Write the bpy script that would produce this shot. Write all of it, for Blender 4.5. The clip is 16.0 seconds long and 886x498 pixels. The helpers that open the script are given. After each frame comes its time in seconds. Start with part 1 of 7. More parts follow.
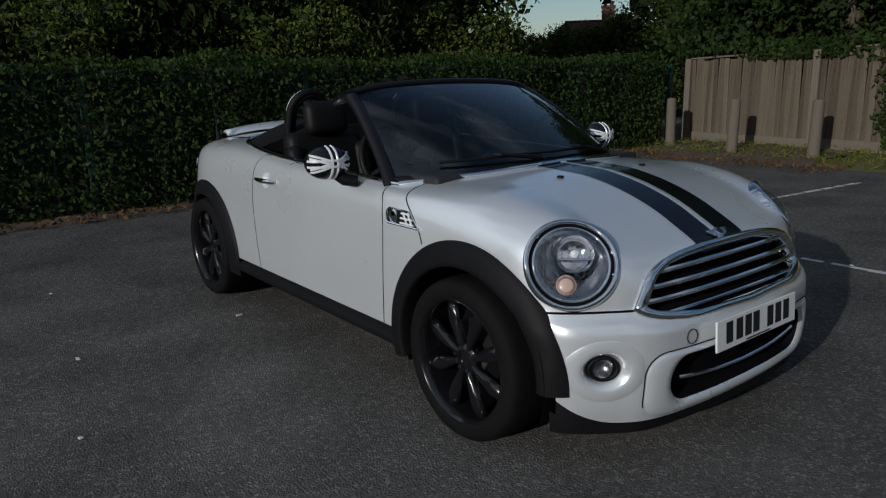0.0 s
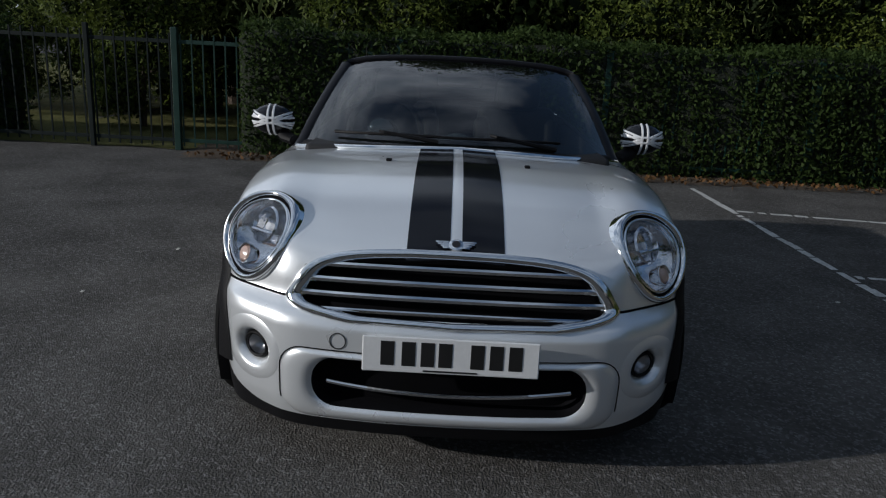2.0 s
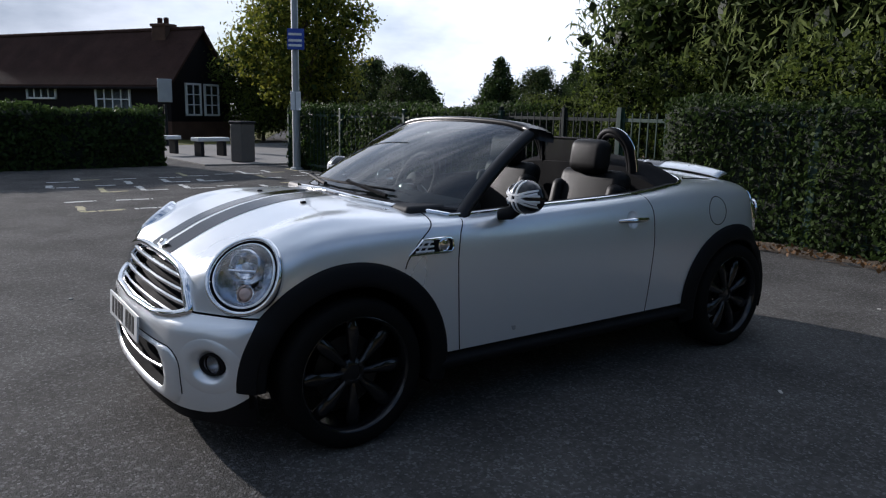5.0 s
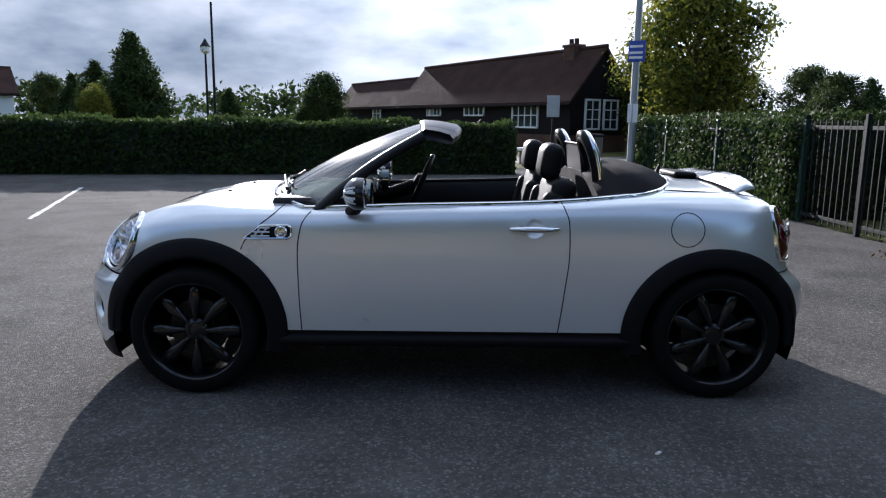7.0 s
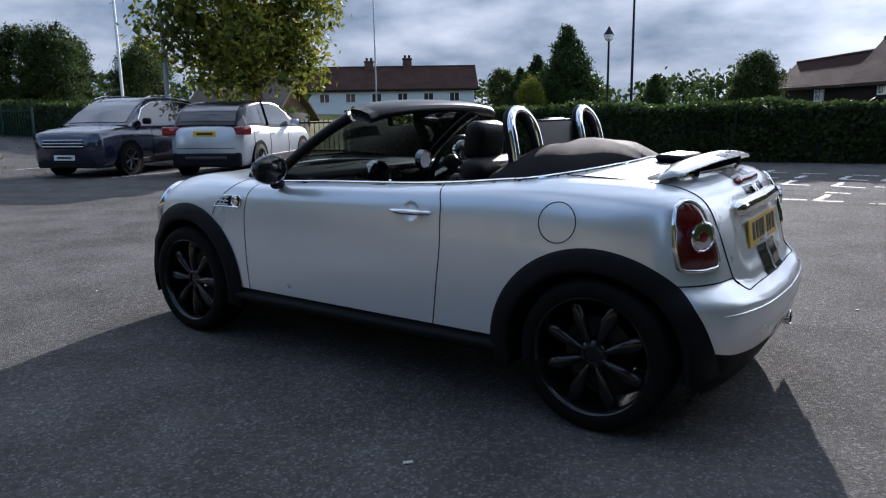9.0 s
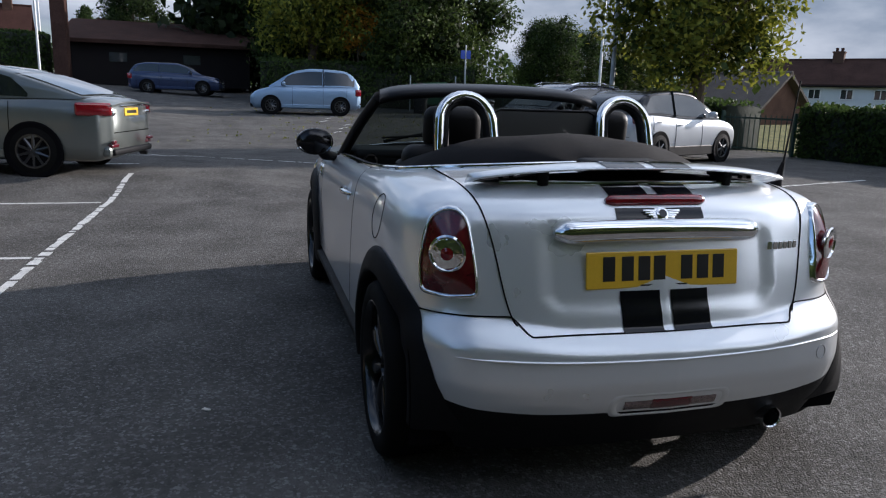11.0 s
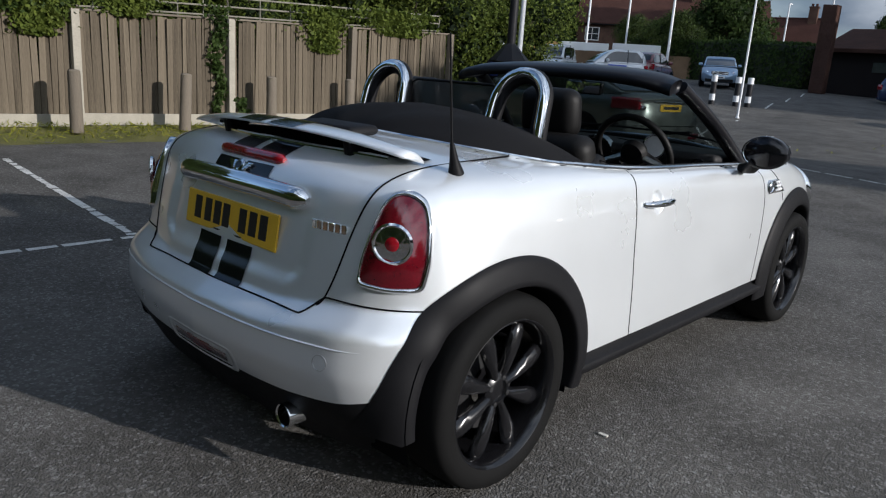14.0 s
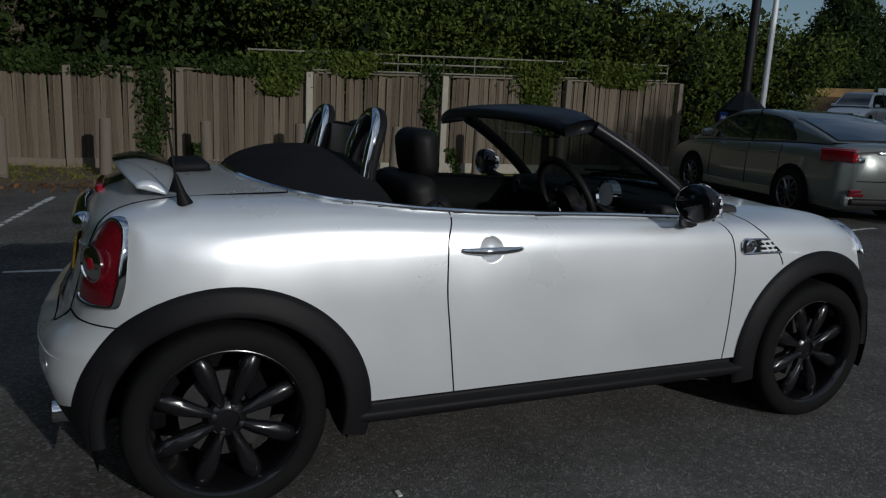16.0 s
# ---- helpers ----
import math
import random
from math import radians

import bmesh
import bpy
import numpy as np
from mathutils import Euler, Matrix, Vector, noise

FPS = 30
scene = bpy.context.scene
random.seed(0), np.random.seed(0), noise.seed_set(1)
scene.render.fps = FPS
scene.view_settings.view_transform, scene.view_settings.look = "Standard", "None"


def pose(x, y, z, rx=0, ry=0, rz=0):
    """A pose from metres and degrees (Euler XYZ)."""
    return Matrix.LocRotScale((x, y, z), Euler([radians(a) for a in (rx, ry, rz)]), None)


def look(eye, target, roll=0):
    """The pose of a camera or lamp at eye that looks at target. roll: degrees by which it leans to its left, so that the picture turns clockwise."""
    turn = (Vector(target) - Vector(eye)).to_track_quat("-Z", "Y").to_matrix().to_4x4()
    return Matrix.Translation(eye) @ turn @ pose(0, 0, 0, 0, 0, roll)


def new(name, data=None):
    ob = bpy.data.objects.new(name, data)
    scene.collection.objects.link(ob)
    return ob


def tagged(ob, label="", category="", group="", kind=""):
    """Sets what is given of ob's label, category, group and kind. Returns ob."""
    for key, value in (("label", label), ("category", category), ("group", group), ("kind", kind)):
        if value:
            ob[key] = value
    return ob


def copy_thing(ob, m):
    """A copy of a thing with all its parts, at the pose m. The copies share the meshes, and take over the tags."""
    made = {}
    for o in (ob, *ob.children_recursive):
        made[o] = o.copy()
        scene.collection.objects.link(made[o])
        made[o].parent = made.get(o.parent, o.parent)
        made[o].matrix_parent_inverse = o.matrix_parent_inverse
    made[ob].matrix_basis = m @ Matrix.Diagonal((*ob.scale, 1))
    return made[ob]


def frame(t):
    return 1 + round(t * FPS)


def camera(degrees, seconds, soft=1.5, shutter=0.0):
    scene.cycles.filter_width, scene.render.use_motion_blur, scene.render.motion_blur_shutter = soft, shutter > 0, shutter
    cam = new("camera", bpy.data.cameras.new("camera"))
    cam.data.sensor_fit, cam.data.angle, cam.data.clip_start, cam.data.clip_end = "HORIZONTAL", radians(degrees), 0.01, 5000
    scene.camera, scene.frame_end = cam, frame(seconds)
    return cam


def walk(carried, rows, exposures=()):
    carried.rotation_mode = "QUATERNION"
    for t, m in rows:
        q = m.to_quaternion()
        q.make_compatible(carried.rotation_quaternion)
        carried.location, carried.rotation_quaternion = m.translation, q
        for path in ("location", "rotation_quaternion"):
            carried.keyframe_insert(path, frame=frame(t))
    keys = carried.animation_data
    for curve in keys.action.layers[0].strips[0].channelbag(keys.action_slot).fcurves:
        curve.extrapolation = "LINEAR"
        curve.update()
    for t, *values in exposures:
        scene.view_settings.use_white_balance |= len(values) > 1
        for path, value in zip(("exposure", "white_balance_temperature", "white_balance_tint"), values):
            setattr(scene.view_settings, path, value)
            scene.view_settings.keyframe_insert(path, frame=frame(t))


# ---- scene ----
cam = camera(63.2, 16.0, 1.2)

PATH = [
    (0, (3.093, -2.335, 1.3), (1.56, -1.139, 0.831), -1.2),
    (0.5, (3.401, -1.814, 1.307), (1.703, -0.888, 0.797), 1.3),
    (1, (3.613, -1.255, 1.305), (1.795, -0.591, 0.802), 2.0),
    (1.5, (3.785, -0.655, 1.316), (1.883, -0.382, 0.762), 2.0),
    (2, (3.835, -0.043, 1.299), (1.905, -0.04, 0.773), 3.1),
    (2.5, (3.813, 0.576, 1.315), (1.917, 0.187, 0.814), 2.3),
    (3, (3.685, 1.157, 1.299), (1.885, 0.458, 0.777), 2.7),
    (3.5, (3.513, 1.747, 1.316), (1.883, 0.676, 0.874), 3.7),
    (4, (3.252, 2.294, 1.31), (1.809, 0.984, 0.861), 3.7),
    (4.2, (3.119, 2.51, 1.336), (1.737, 1.137, 0.884), 2.6),
    (6.3, (0.988, 3.865, 1.285), (0.498, 1.961, 0.938), -1.2),
    (6.5, (0.736, 3.935, 1.276), (0.419, 1.989, 0.941), 0.3),
    (7, (0.083, 4.038, 1.277), (0.071, 2.069, 0.928), 0.7),
    (7.5, (-0.572, 3.972, 1.272), (-0.286, 2.028, 0.895), 0.8),
    (8, (-1.167, 3.838, 1.246), (-0.651, 1.943, 0.866), 0.4),
    (8.5, (-1.744, 3.589, 1.253), (-0.914, 1.804, 0.897), -0.4),
    (9, (-2.256, 3.253, 1.234), (-1.13, 1.644, 0.851), -0.9),
    (9.5, (-2.731, 2.828, 1.236), (-1.371, 1.403, 0.891), -1.0),
    (9.7, (-2.9, 2.634, 1.241), (-1.443, 1.328, 0.832), -0.8),
    (11.8, (-3.622, 0.304, 1.22), (-1.668, 0.344, 0.794), 2.7),
    (12, (-3.595, 0.085, 1.208), (-1.641, 0.216, 0.804), 2.9),
    (12.5, (-3.473, -0.463, 1.197), (-1.57, -0.04, 0.75), 0.8),
    (13, (-3.334, -1.01, 1.197), (-1.54, -0.27, 0.716), 3.3),
    (13.5, (-3.086, -1.496, 1.19), (-1.454, -0.442, 0.714), 3.2),
    (14, (-2.808, -1.972, 1.218), (-1.375, -0.665, 0.733), 3.9),
    (14.5, (-2.454, -2.347, 1.231), (-1.158, -0.889, 0.79), 3.8),
    (15, (-2.137, -2.694, 1.263), (-1.077, -1.045, 0.869), 4.7),
    (15.5, (-1.8, -2.867, 1.26), (-0.871, -1.137, 0.881), 4.7),
    (16, (-1.465, -2.884, 1.261), (-0.672, -1.09, 0.871), 2.9),
]
# the two stretches that lie between, on the same curve round the car
BETWEEN = [
    (4.9, (2.57, 3.08, 1.305), (1.37, 1.47, 0.915), 1.3),
    (5.6, (1.82, 3.54, 1.275), (0.96, 1.76, 0.935), -0.2),
    (10.4, (-3.31, 1.89, 1.218), (-1.56, 1.00, 0.808), 0.8),
    (11.1, (-3.55, 1.11, 1.220), (-1.64, 0.655, 0.795), 1.9),
]
EXPOSURE = [(0.0, -0.97, 5950, 10), (1.0, -0.88, 5950, 10), (2.0, -0.76, 5950, 11), (3.5, -0.35, 6000, 13), (4.2, -0.3, 6000, 14), (6.4, 0.95, 5900, 17), (9.4, 0.9, 5900, 17), (9.7, 0.78, 5900, 17), (12.0, 0.66, 6200, 15), (13.5, 0.55, 6100, 13), (14.5, -0.32, 6000, 11), (16.0, -1.18, 5900, 10)]
walk(cam, [(t, look(eye, target, roll)) for t, eye, target, roll in sorted(PATH + BETWEEN)], EXPOSURE)

# ---- daylight: a low sun behind broken cloud ----
SUN = Vector((0.262, -0.924, 0.287)).normalized()
world = bpy.data.worlds.new("sky")
scene.world = world
world.use_nodes = True
wn, wl = world.node_tree.nodes, world.node_tree.links
sky = wn.new("ShaderNodeTexSky")
sky.sky_type, sky.sun_disc = "NISHITA", False
sky.sun_elevation, sky.sun_rotation = math.asin(SUN.z), math.atan2(SUN.x, SUN.y)
sky.air_density, sky.dust_density, sky.ozone_density = 1.0, 0.6, 1.5
coord = wn.new("ShaderNodeTexCoord")
flat = wn.new("ShaderNodeMapping")
flat.inputs["Scale"].default_value = (1.0, 1.0, 2.6)
wl.new(coord.outputs["Generated"], flat.inputs["Vector"])
cloud = wn.new("ShaderNodeTexNoise")
cloud.inputs["Scale"].default_value, cloud.inputs["Detail"].default_value, cloud.inputs["Roughness"].default_value = 2.2, 6, 0.52
shade = wn.new("ShaderNodeTexNoise")
shade.inputs["Scale"].default_value, shade.inputs["Detail"].default_value = 5.0, 6
for n in (cloud, shade):
    wl.new(flat.outputs["Vector"], n.inputs["Vector"])
cover = wn.new("ShaderNodeMapRange")
cover.inputs["From Min"].default_value, cover.inputs["From Max"].default_value = 0.30, 0.60
# more cloud towards the sun's side, clearer overhead and to the north-west
axes, lean = wn.new("ShaderNodeSeparateXYZ"), wn.new("ShaderNodeMath")
wl.new(coord.outputs["Generated"], axes.inputs["Vector"])
lean.operation = "ADD"
side = wn.new("ShaderNodeVectorMath")
side.operation, side.inputs[1].default_value = "DOT_PRODUCT", (0.11, -0.20, -0.10)
wl.new(coord.outputs["Generated"], side.inputs[0])
wl.new(side.outputs["Value"], lean.inputs[0])
wl.new(cloud.outputs["Fac"], lean.inputs[1])
wl.new(lean.outputs[0], cover.inputs["Value"])
tone = wn.new("ShaderNodeValToRGB")
tone.color_ramp.elements[0].position, tone.color_ramp.elements[0].color = 0.34, (1.55, 2.10, 2.75, 1)
tone.color_ramp.elements[1].position, tone.color_ramp.elements[1].color = 0.72, (6.4, 6.8, 7.2, 1)
# brighter, thinner cloud to the south-west
west, thin = wn.new("ShaderNodeMath"), wn.new("ShaderNodeMath")
west.operation, west.inputs[1].default_value = "MINIMUM", 0.0
ray = wn.new("ShaderNodeVectorMath")
ray.operation, ray.inputs[1].default_value = "DOT_PRODUCT", (0.95, 0.30, 0.0)
wl.new(coord.outputs["Generated"], ray.inputs[0])
wl.new(ray.outputs["Value"], west.inputs[0])
thin.operation, thin.inputs[1].default_value = "MULTIPLY_ADD", -0.30
wl.new(west.outputs[0], thin.inputs[0])
wl.new(shade.outputs["Fac"], thin.inputs[2])
wl.new(thin.outputs[0], tone.inputs["Fac"])
blend = wn.new("ShaderNodeMix")
blend.data_type = "RGBA"
wl.new(cover.outputs["Result"], blend.inputs[0])
wl.new(sky.outputs["Color"], blend.inputs[6])
# cloud grows brighter towards the zenith, as under any cloudy sky
rise, lift = wn.new("ShaderNodeMath"), wn.new("ShaderNodeVectorMath")
rise.operation, rise.inputs[1].default_value, rise.inputs[2].default_value = "MULTIPLY_ADD", 0.95, 0.52
wl.new(axes.outputs["Z"], rise.inputs[0])
lift.operation = "SCALE"
wl.new(tone.outputs["Color"], lift.inputs[0])
glow = wn.new("ShaderNodeMath")
glow.operation, glow.inputs[1].default_value = "MULTIPLY_ADD", -0.80
wl.new(west.outputs[0], glow.inputs[0])
wl.new(rise.outputs[0], glow.inputs[2])
wl.new(glow.outputs[0], lift.inputs["Scale"])
wl.new(lift.outputs[0], blend.inputs[7])
wl.new(blend.outputs[2], wn["Background"].inputs["Color"])
wn["Background"].inputs["Strength"].default_value = 0.12

sun = new("sun", bpy.data.lights.new("sun", "SUN"))
sun.data.energy, sun.data.angle, sun.data.color = 5.0, radians(0.6), (1.0, 0.93, 0.83)
sun.matrix_basis = look(SUN * 60, (0, 0, 0))

# ---- small builders ----
def pchip(pts):
    """A smooth curve through points that never overshoots."""
    xs, ys = np.array(pts, float).T
    h, d = np.diff(xs), np.diff(ys) / np.diff(xs)
    m = np.zeros(len(xs))
    m[0], m[-1] = d[0], d[-1]
    for i in range(1, len(xs) - 1):
        if d[i - 1] * d[i] > 0:
            a, b = 2 * h[i] + h[i - 1], h[i] + 2 * h[i - 1]
            m[i] = (a + b) / (a / d[i - 1] + b / d[i])

    def f(x):
        x = np.clip(np.asarray(x, float), xs[0], xs[-1])
        i = np.clip(np.searchsorted(xs, x) - 1, 0, len(xs) - 2)
        u = (x - xs[i]) / h[i]
        return ((1 + 2 * u) * (1 - u) ** 2 * ys[i] + u * (1 - u) ** 2 * h[i] * m[i]
                + u * u * (3 - 2 * u) * ys[i + 1] + u * u * (u - 1) * h[i] * m[i + 1])
    return f


def step(a, b, x):
    u = np.clip((np.asarray(x, float) - a) / (b - a), 0, 1)
    return u * u * (3 - 2 * u)


def part_of(name, verts, faces, mat, parent=None, label="", smooth=True, normals=None):
    """One mesh object from points and faces, under a parent if given."""
    me = bpy.data.meshes.new(name)
    me.from_pydata([tuple(map(float, v)) for v in verts], [], [tuple(int(i) for i in f) for f in faces])
    me.materials.append(mat)
    if smooth:
        me.polygons.foreach_set("use_smooth", np.ones(len(me.polygons), bool))
    if normals is not None:
        me.normals_split_custom_set_from_vertices([tuple(map(float, n)) for n in normals])
    me.update()
    ob = new(name, me)
    ob.parent = parent
    if label:
        ob["label"] = label
    return ob


def part(name, bm, mat, parent=None, label="", smooth=False):
    """Links a bmesh as one mesh object under a thing or under a part."""
    me = bpy.data.meshes.new(name)
    bmesh.ops.recalc_face_normals(bm, faces=bm.faces)
    bm.to_mesh(me)
    bm.free()
    me.materials.append(mat)
    if smooth:
        me.polygons.foreach_set("use_smooth", np.ones(len(me.polygons), bool))
        me.set_sharp_from_angle(angle=radians(38))
    ob = new(name, me)
    ob.parent = parent
    if label:
        ob["label"] = label
    return ob


def again(ob, m, parent=None):
    """Another object on the same mesh."""
    o = ob.copy()
    scene.collection.objects.link(o)
    o.matrix_basis = m
    if parent is not None:
        o.parent = parent
    return o


def thing(name, label, category, at=Matrix(), group="", kind=""):
    ob = new(name)
    ob.empty_display_size = 0.1
    ob.matrix_basis = at
    return tagged(ob, label, category, group, kind)


def bm_box(sx, sy, sz, at=(0, 0, 0), bevel=0.0, turn=None, seg=2, bm=None):
    """A box with rounded edges, its middle at a place."""
    b = bmesh.new()
    bmesh.ops.create_cube(b, size=1)
    bmesh.ops.scale(b, vec=(sx, sy, sz), verts=b.verts)
    if bevel:
        bmesh.ops.bevel(b, geom=b.edges[:], offset=bevel, segments=seg, profile=0.5, affect="EDGES")
    m = Matrix.Translation(at) @ (turn or Matrix())
    bmesh.ops.transform(b, matrix=m, verts=b.verts)
    if bm is None:
        return b
    return merge(bm, b)


def merge(bm, other):
    me = bpy.data.meshes.new("tmp")
    other.to_mesh(me)
    other.free()
    bm.from_mesh(me)
    bpy.data.meshes.remove(me)
    return bm


def bm_lathe(profile, seg=32, axis="y", at=(0, 0, 0), bm=None, closed=False):
    """Turns a profile of (radius, along) round an axis."""
    b = bm or bmesh.new()
    rings = []
    for r, a in profile:
        ring = []
        for k in range(seg):
            c, s = math.cos(2 * math.pi * k / seg) * r, math.sin(2 * math.pi * k / seg) * r
            p = {"y": (c, a, s), "z": (c, s, a), "x": (a, c, s)}[axis]
            ring.append(b.verts.new(Vector(p) + Vector(at)))
        rings.append(ring)
    pairs = list(zip(rings, rings[1:])) + ([(rings[-1], rings[0])] if closed else [])
    for r0, r1 in pairs:
        for k in range(seg):
            b.faces.new((r0[k], r0[(k + 1) % seg], r1[(k + 1) % seg], r1[k]))
    if not closed:
        for ring in (rings[0], rings[-1]):
            b.faces.new(ring)
    return b


def bm_tube(path, radius, seg=8, closed=False, bm=None, flat=1.0):
    """A tube along a path; radius is a number or one for each point."""
    b = bm or bmesh.new()
    pts = [Vector(p) for p in path]
    n = len(pts)
    rad = list(radius) if isinstance(radius, (list, tuple, np.ndarray)) else [radius] * n
    rings, up = [], None
    for i, p in enumerate(pts):
        a, c = (pts[(i - 1) % n], pts[(i + 1) % n]) if closed else (pts[max(i - 1, 0)], pts[min(i + 1, n - 1)])
        t = (c - a).normalized()
        if up is None:
            up = t.cross(Vector((0.31, 0.22, 0.9))).normalized()
        up = (up - t * up.dot(t)).normalized()
        side = t.cross(up)
        rings.append([b.verts.new(p + (up * math.cos(q) + side * math.sin(q) * flat) * rad[i])
                      for q in (2 * math.pi * k / seg for k in range(seg))])
    for i in range(n if closed else n - 1):
        r0, r1 = rings[i], rings[(i + 1) % n]
        for k in range(seg):
            b.faces.new((r0[k], r0[(k + 1) % seg], r1[(k + 1) % seg], r1[k]))
    if not closed:
        b.faces.new(rings[0])
        b.faces.new(rings[-1])
    return b


def grid_faces(nu, nv, wrap=False):
    """Faces of a grid of nu columns of nv points."""
    out = []
    for i in range(nu if wrap else nu - 1):
        for j in range(nv - 1):
            a, b = i * nv + j, ((i + 1) % nu) * nv + j
            out.append((a, b, b + 1, a + 1))
    return out


# ---- materials ----
def material(name, base, rough=0.5, metal=0.0, vary=0.12, grain=(6.0, 90.0), bump=0.0, coat=0.0, tint=None, spec=0.5,
             isle=0.0, per_object=0.0, stretch=(1, 1, 1), rough_vary=0.1, bump_scale=None):
    """A surface with variation at two scales, fine relief and uneven gloss, in metres."""
    m = bpy.data.materials.new(name)
    m.use_nodes = True
    nt = m.node_tree
    nodes, links = nt.nodes, nt.links
    p = nodes["Principled BSDF"]
    p.inputs["Metallic"].default_value = metal
    p.inputs["Coat Weight"].default_value = coat
    p.inputs["Coat Roughness"].default_value = 0.04
    p.inputs["Specular IOR Level"].default_value = spec
    tc = nodes.new("ShaderNodeTexCoord")
    mp = nodes.new("ShaderNodeMapping")
    mp.inputs["Scale"].default_value = stretch
    links.new(tc.outputs["Object"], mp.inputs["Vector"])
    big, fine = nodes.new("ShaderNodeTexNoise"), nodes.new("ShaderNodeTexNoise")
    for n, s in ((big, grain[0]), (fine, grain[1])):
        n.inputs["Scale"].default_value = s
        n.inputs["Detail"].default_value = 4
        links.new(mp.outputs["Vector"], n.inputs["Vector"])
    add = nodes.new("ShaderNodeMath")
    add.operation = "ADD"
    links.new(big.outputs["Fac"], add.inputs[0])
    links.new(fine.outputs["Fac"], add.inputs[1])
    fac = add.outputs[0]
    for amount, source, socket in ((isle, "ShaderNodeNewGeometry", "Random Per Island"), (per_object, "ShaderNodeObjectInfo", "Random")):
        if amount:
            src = nodes.new(source)
            ma = nodes.new("ShaderNodeMath")
            ma.operation = "MULTIPLY_ADD"
            ma.inputs[1].default_value = amount
            links.new(src.outputs[socket], ma.inputs[0])
            links.new(fac, ma.inputs[2])
            fac = ma.outputs[0]
    rng = nodes.new("ShaderNodeMapRange")
    rng.inputs["From Min"].default_value = 0.6
    rng.inputs["From Max"].default_value = 1.4 + isle + per_object
    links.new(fac, rng.inputs["Value"])
    mix = nodes.new("ShaderNodeMix")
    mix.data_type = "RGBA"
    dark = [c * (1 - vary) for c in base]
    lite = [min(1, c * (1 + vary)) for c in (tint or base)]
    mix.inputs[6].default_value = (*dark, 1)
    mix.inputs[7].default_value = (*lite, 1)
    links.new(rng.outputs["Result"], mix.inputs[0])
    links.new(mix.outputs[2], p.inputs["Base Color"])
    rr = nodes.new("ShaderNodeMapRange")
    rr.inputs["From Min"].default_value, rr.inputs["From Max"].default_value = 0.3, 0.7
    rr.inputs["To Min"].default_value = max(0.01, rough * (1 - rough_vary))
    rr.inputs["To Max"].default_value = min(1, rough * (1 + rough_vary))
    links.new(big.outputs["Fac"], rr.inputs["Value"])
    links.new(rr.outputs["Result"], p.inputs["Roughness"])
    if bump:
        src = fine
        if bump_scale:
            src = nodes.new("ShaderNodeTexNoise")
            src.inputs["Scale"].default_value = bump_scale
            links.new(mp.outputs["Vector"], src.inputs["Vector"])
        bp = nodes.new("ShaderNodeBump")
        bp.inputs["Strength"].default_value = 1.0
        bp.inputs["Distance"].default_value = bump
        links.new(src.outputs["Fac"], bp.inputs["Height"])
        links.new(bp.outputs["Normal"], p.inputs["Normal"])
    return m


def glass(name, tint=(0.9, 0.95, 0.93), clear=0.85, rough=0.0, dust=0.0):
    """A thin pane: part clear, part mirror by its angle, with a film of dust."""
    m = bpy.data.materials.new(name)
    m.use_nodes = True
    nt = m.node_tree
    nt.nodes.clear()
    out = nt.nodes.new("ShaderNodeOutputMaterial")
    tr, gl, mx, fr, pw, ma = (nt.nodes.new("ShaderNode" + n) for n in ("BsdfTransparent", "BsdfGlossy", "MixShader", "LayerWeight", "Math", "Math"))
    tr.inputs["Color"].default_value = (*[c * clear for c in tint], 1)
    gl.inputs["Roughness"].default_value = rough
    fr.inputs["Blend"].default_value = 0.5
    pw.operation, pw.inputs[1].default_value = "POWER", 4.5
    ma.operation, ma.inputs[1].default_value, ma.inputs[2].default_value = "MULTIPLY_ADD", 0.9, 0.085
    nt.links.new(fr.outputs["Facing"], pw.inputs[0])
    nt.links.new(pw.outputs[0], ma.inputs[0])
    nt.links.new(ma.outputs[0], mx.inputs[0])
    nt.links.new(tr.outputs[0], mx.inputs[1])
    nt.links.new(gl.outputs[0], mx.inputs[2])
    film, over = nt.nodes.new("ShaderNodeBsdfGlossy"), nt.nodes.new("ShaderNodeMixShader")
    film.inputs["Roughness"].default_value, over.inputs[0].default_value = 0.32, dust
    nt.links.new(mx.outputs[0], over.inputs[1])
    nt.links.new(film.outputs[0], over.inputs[2])
    nt.links.new(over.outputs[0], out.inputs[0])
    return m


SILVER = material("white_silver_paint", (0.78, 0.805, 0.82), 0.30, 0.52, 0.03, (3, 900), coat=1.0, rough_vary=0.12)
STRIPE = material("black_stripe_film", (0.005, 0.0055, 0.008), 0.13, 0, 0.2, (8, 120), spec=0.4)
TRIM = material("black_textured_plastic", (0.0075, 0.0075, 0.0085), 0.55, 0, 0.25, (5, 500), bump=0.0004, spec=0.12)
GLOSSBLACK = material("gloss_black_paint", (0.008, 0.008, 0.010), 0.16, 0, 0.2, (5, 80), coat=0.3, spec=0.3)
SATINBLACK = material("satin_black_frame", (0.008, 0.008, 0.010), 0.36, 0, 0.2, (5, 80), spec=0.25)
WHEELBLACK = material("satin_black_alloy", (0.006, 0.006, 0.007), 0.24, 0, 0.25, (9, 200), coat=0.35, spec=0.4)
RUBBER = material("tyre_rubber", (0.007, 0.007, 0.007), 0.75, 0, 0.3, (12, 300), bump=0.0006, spec=0.08)
CHROME = material("chrome", (0.82, 0.83, 0.84), 0.07, 1.0, 0.03, (6, 80))
STEEL = material("brushed_steel", (0.45, 0.45, 0.46), 0.3, 1.0, 0.1, (6, 200))
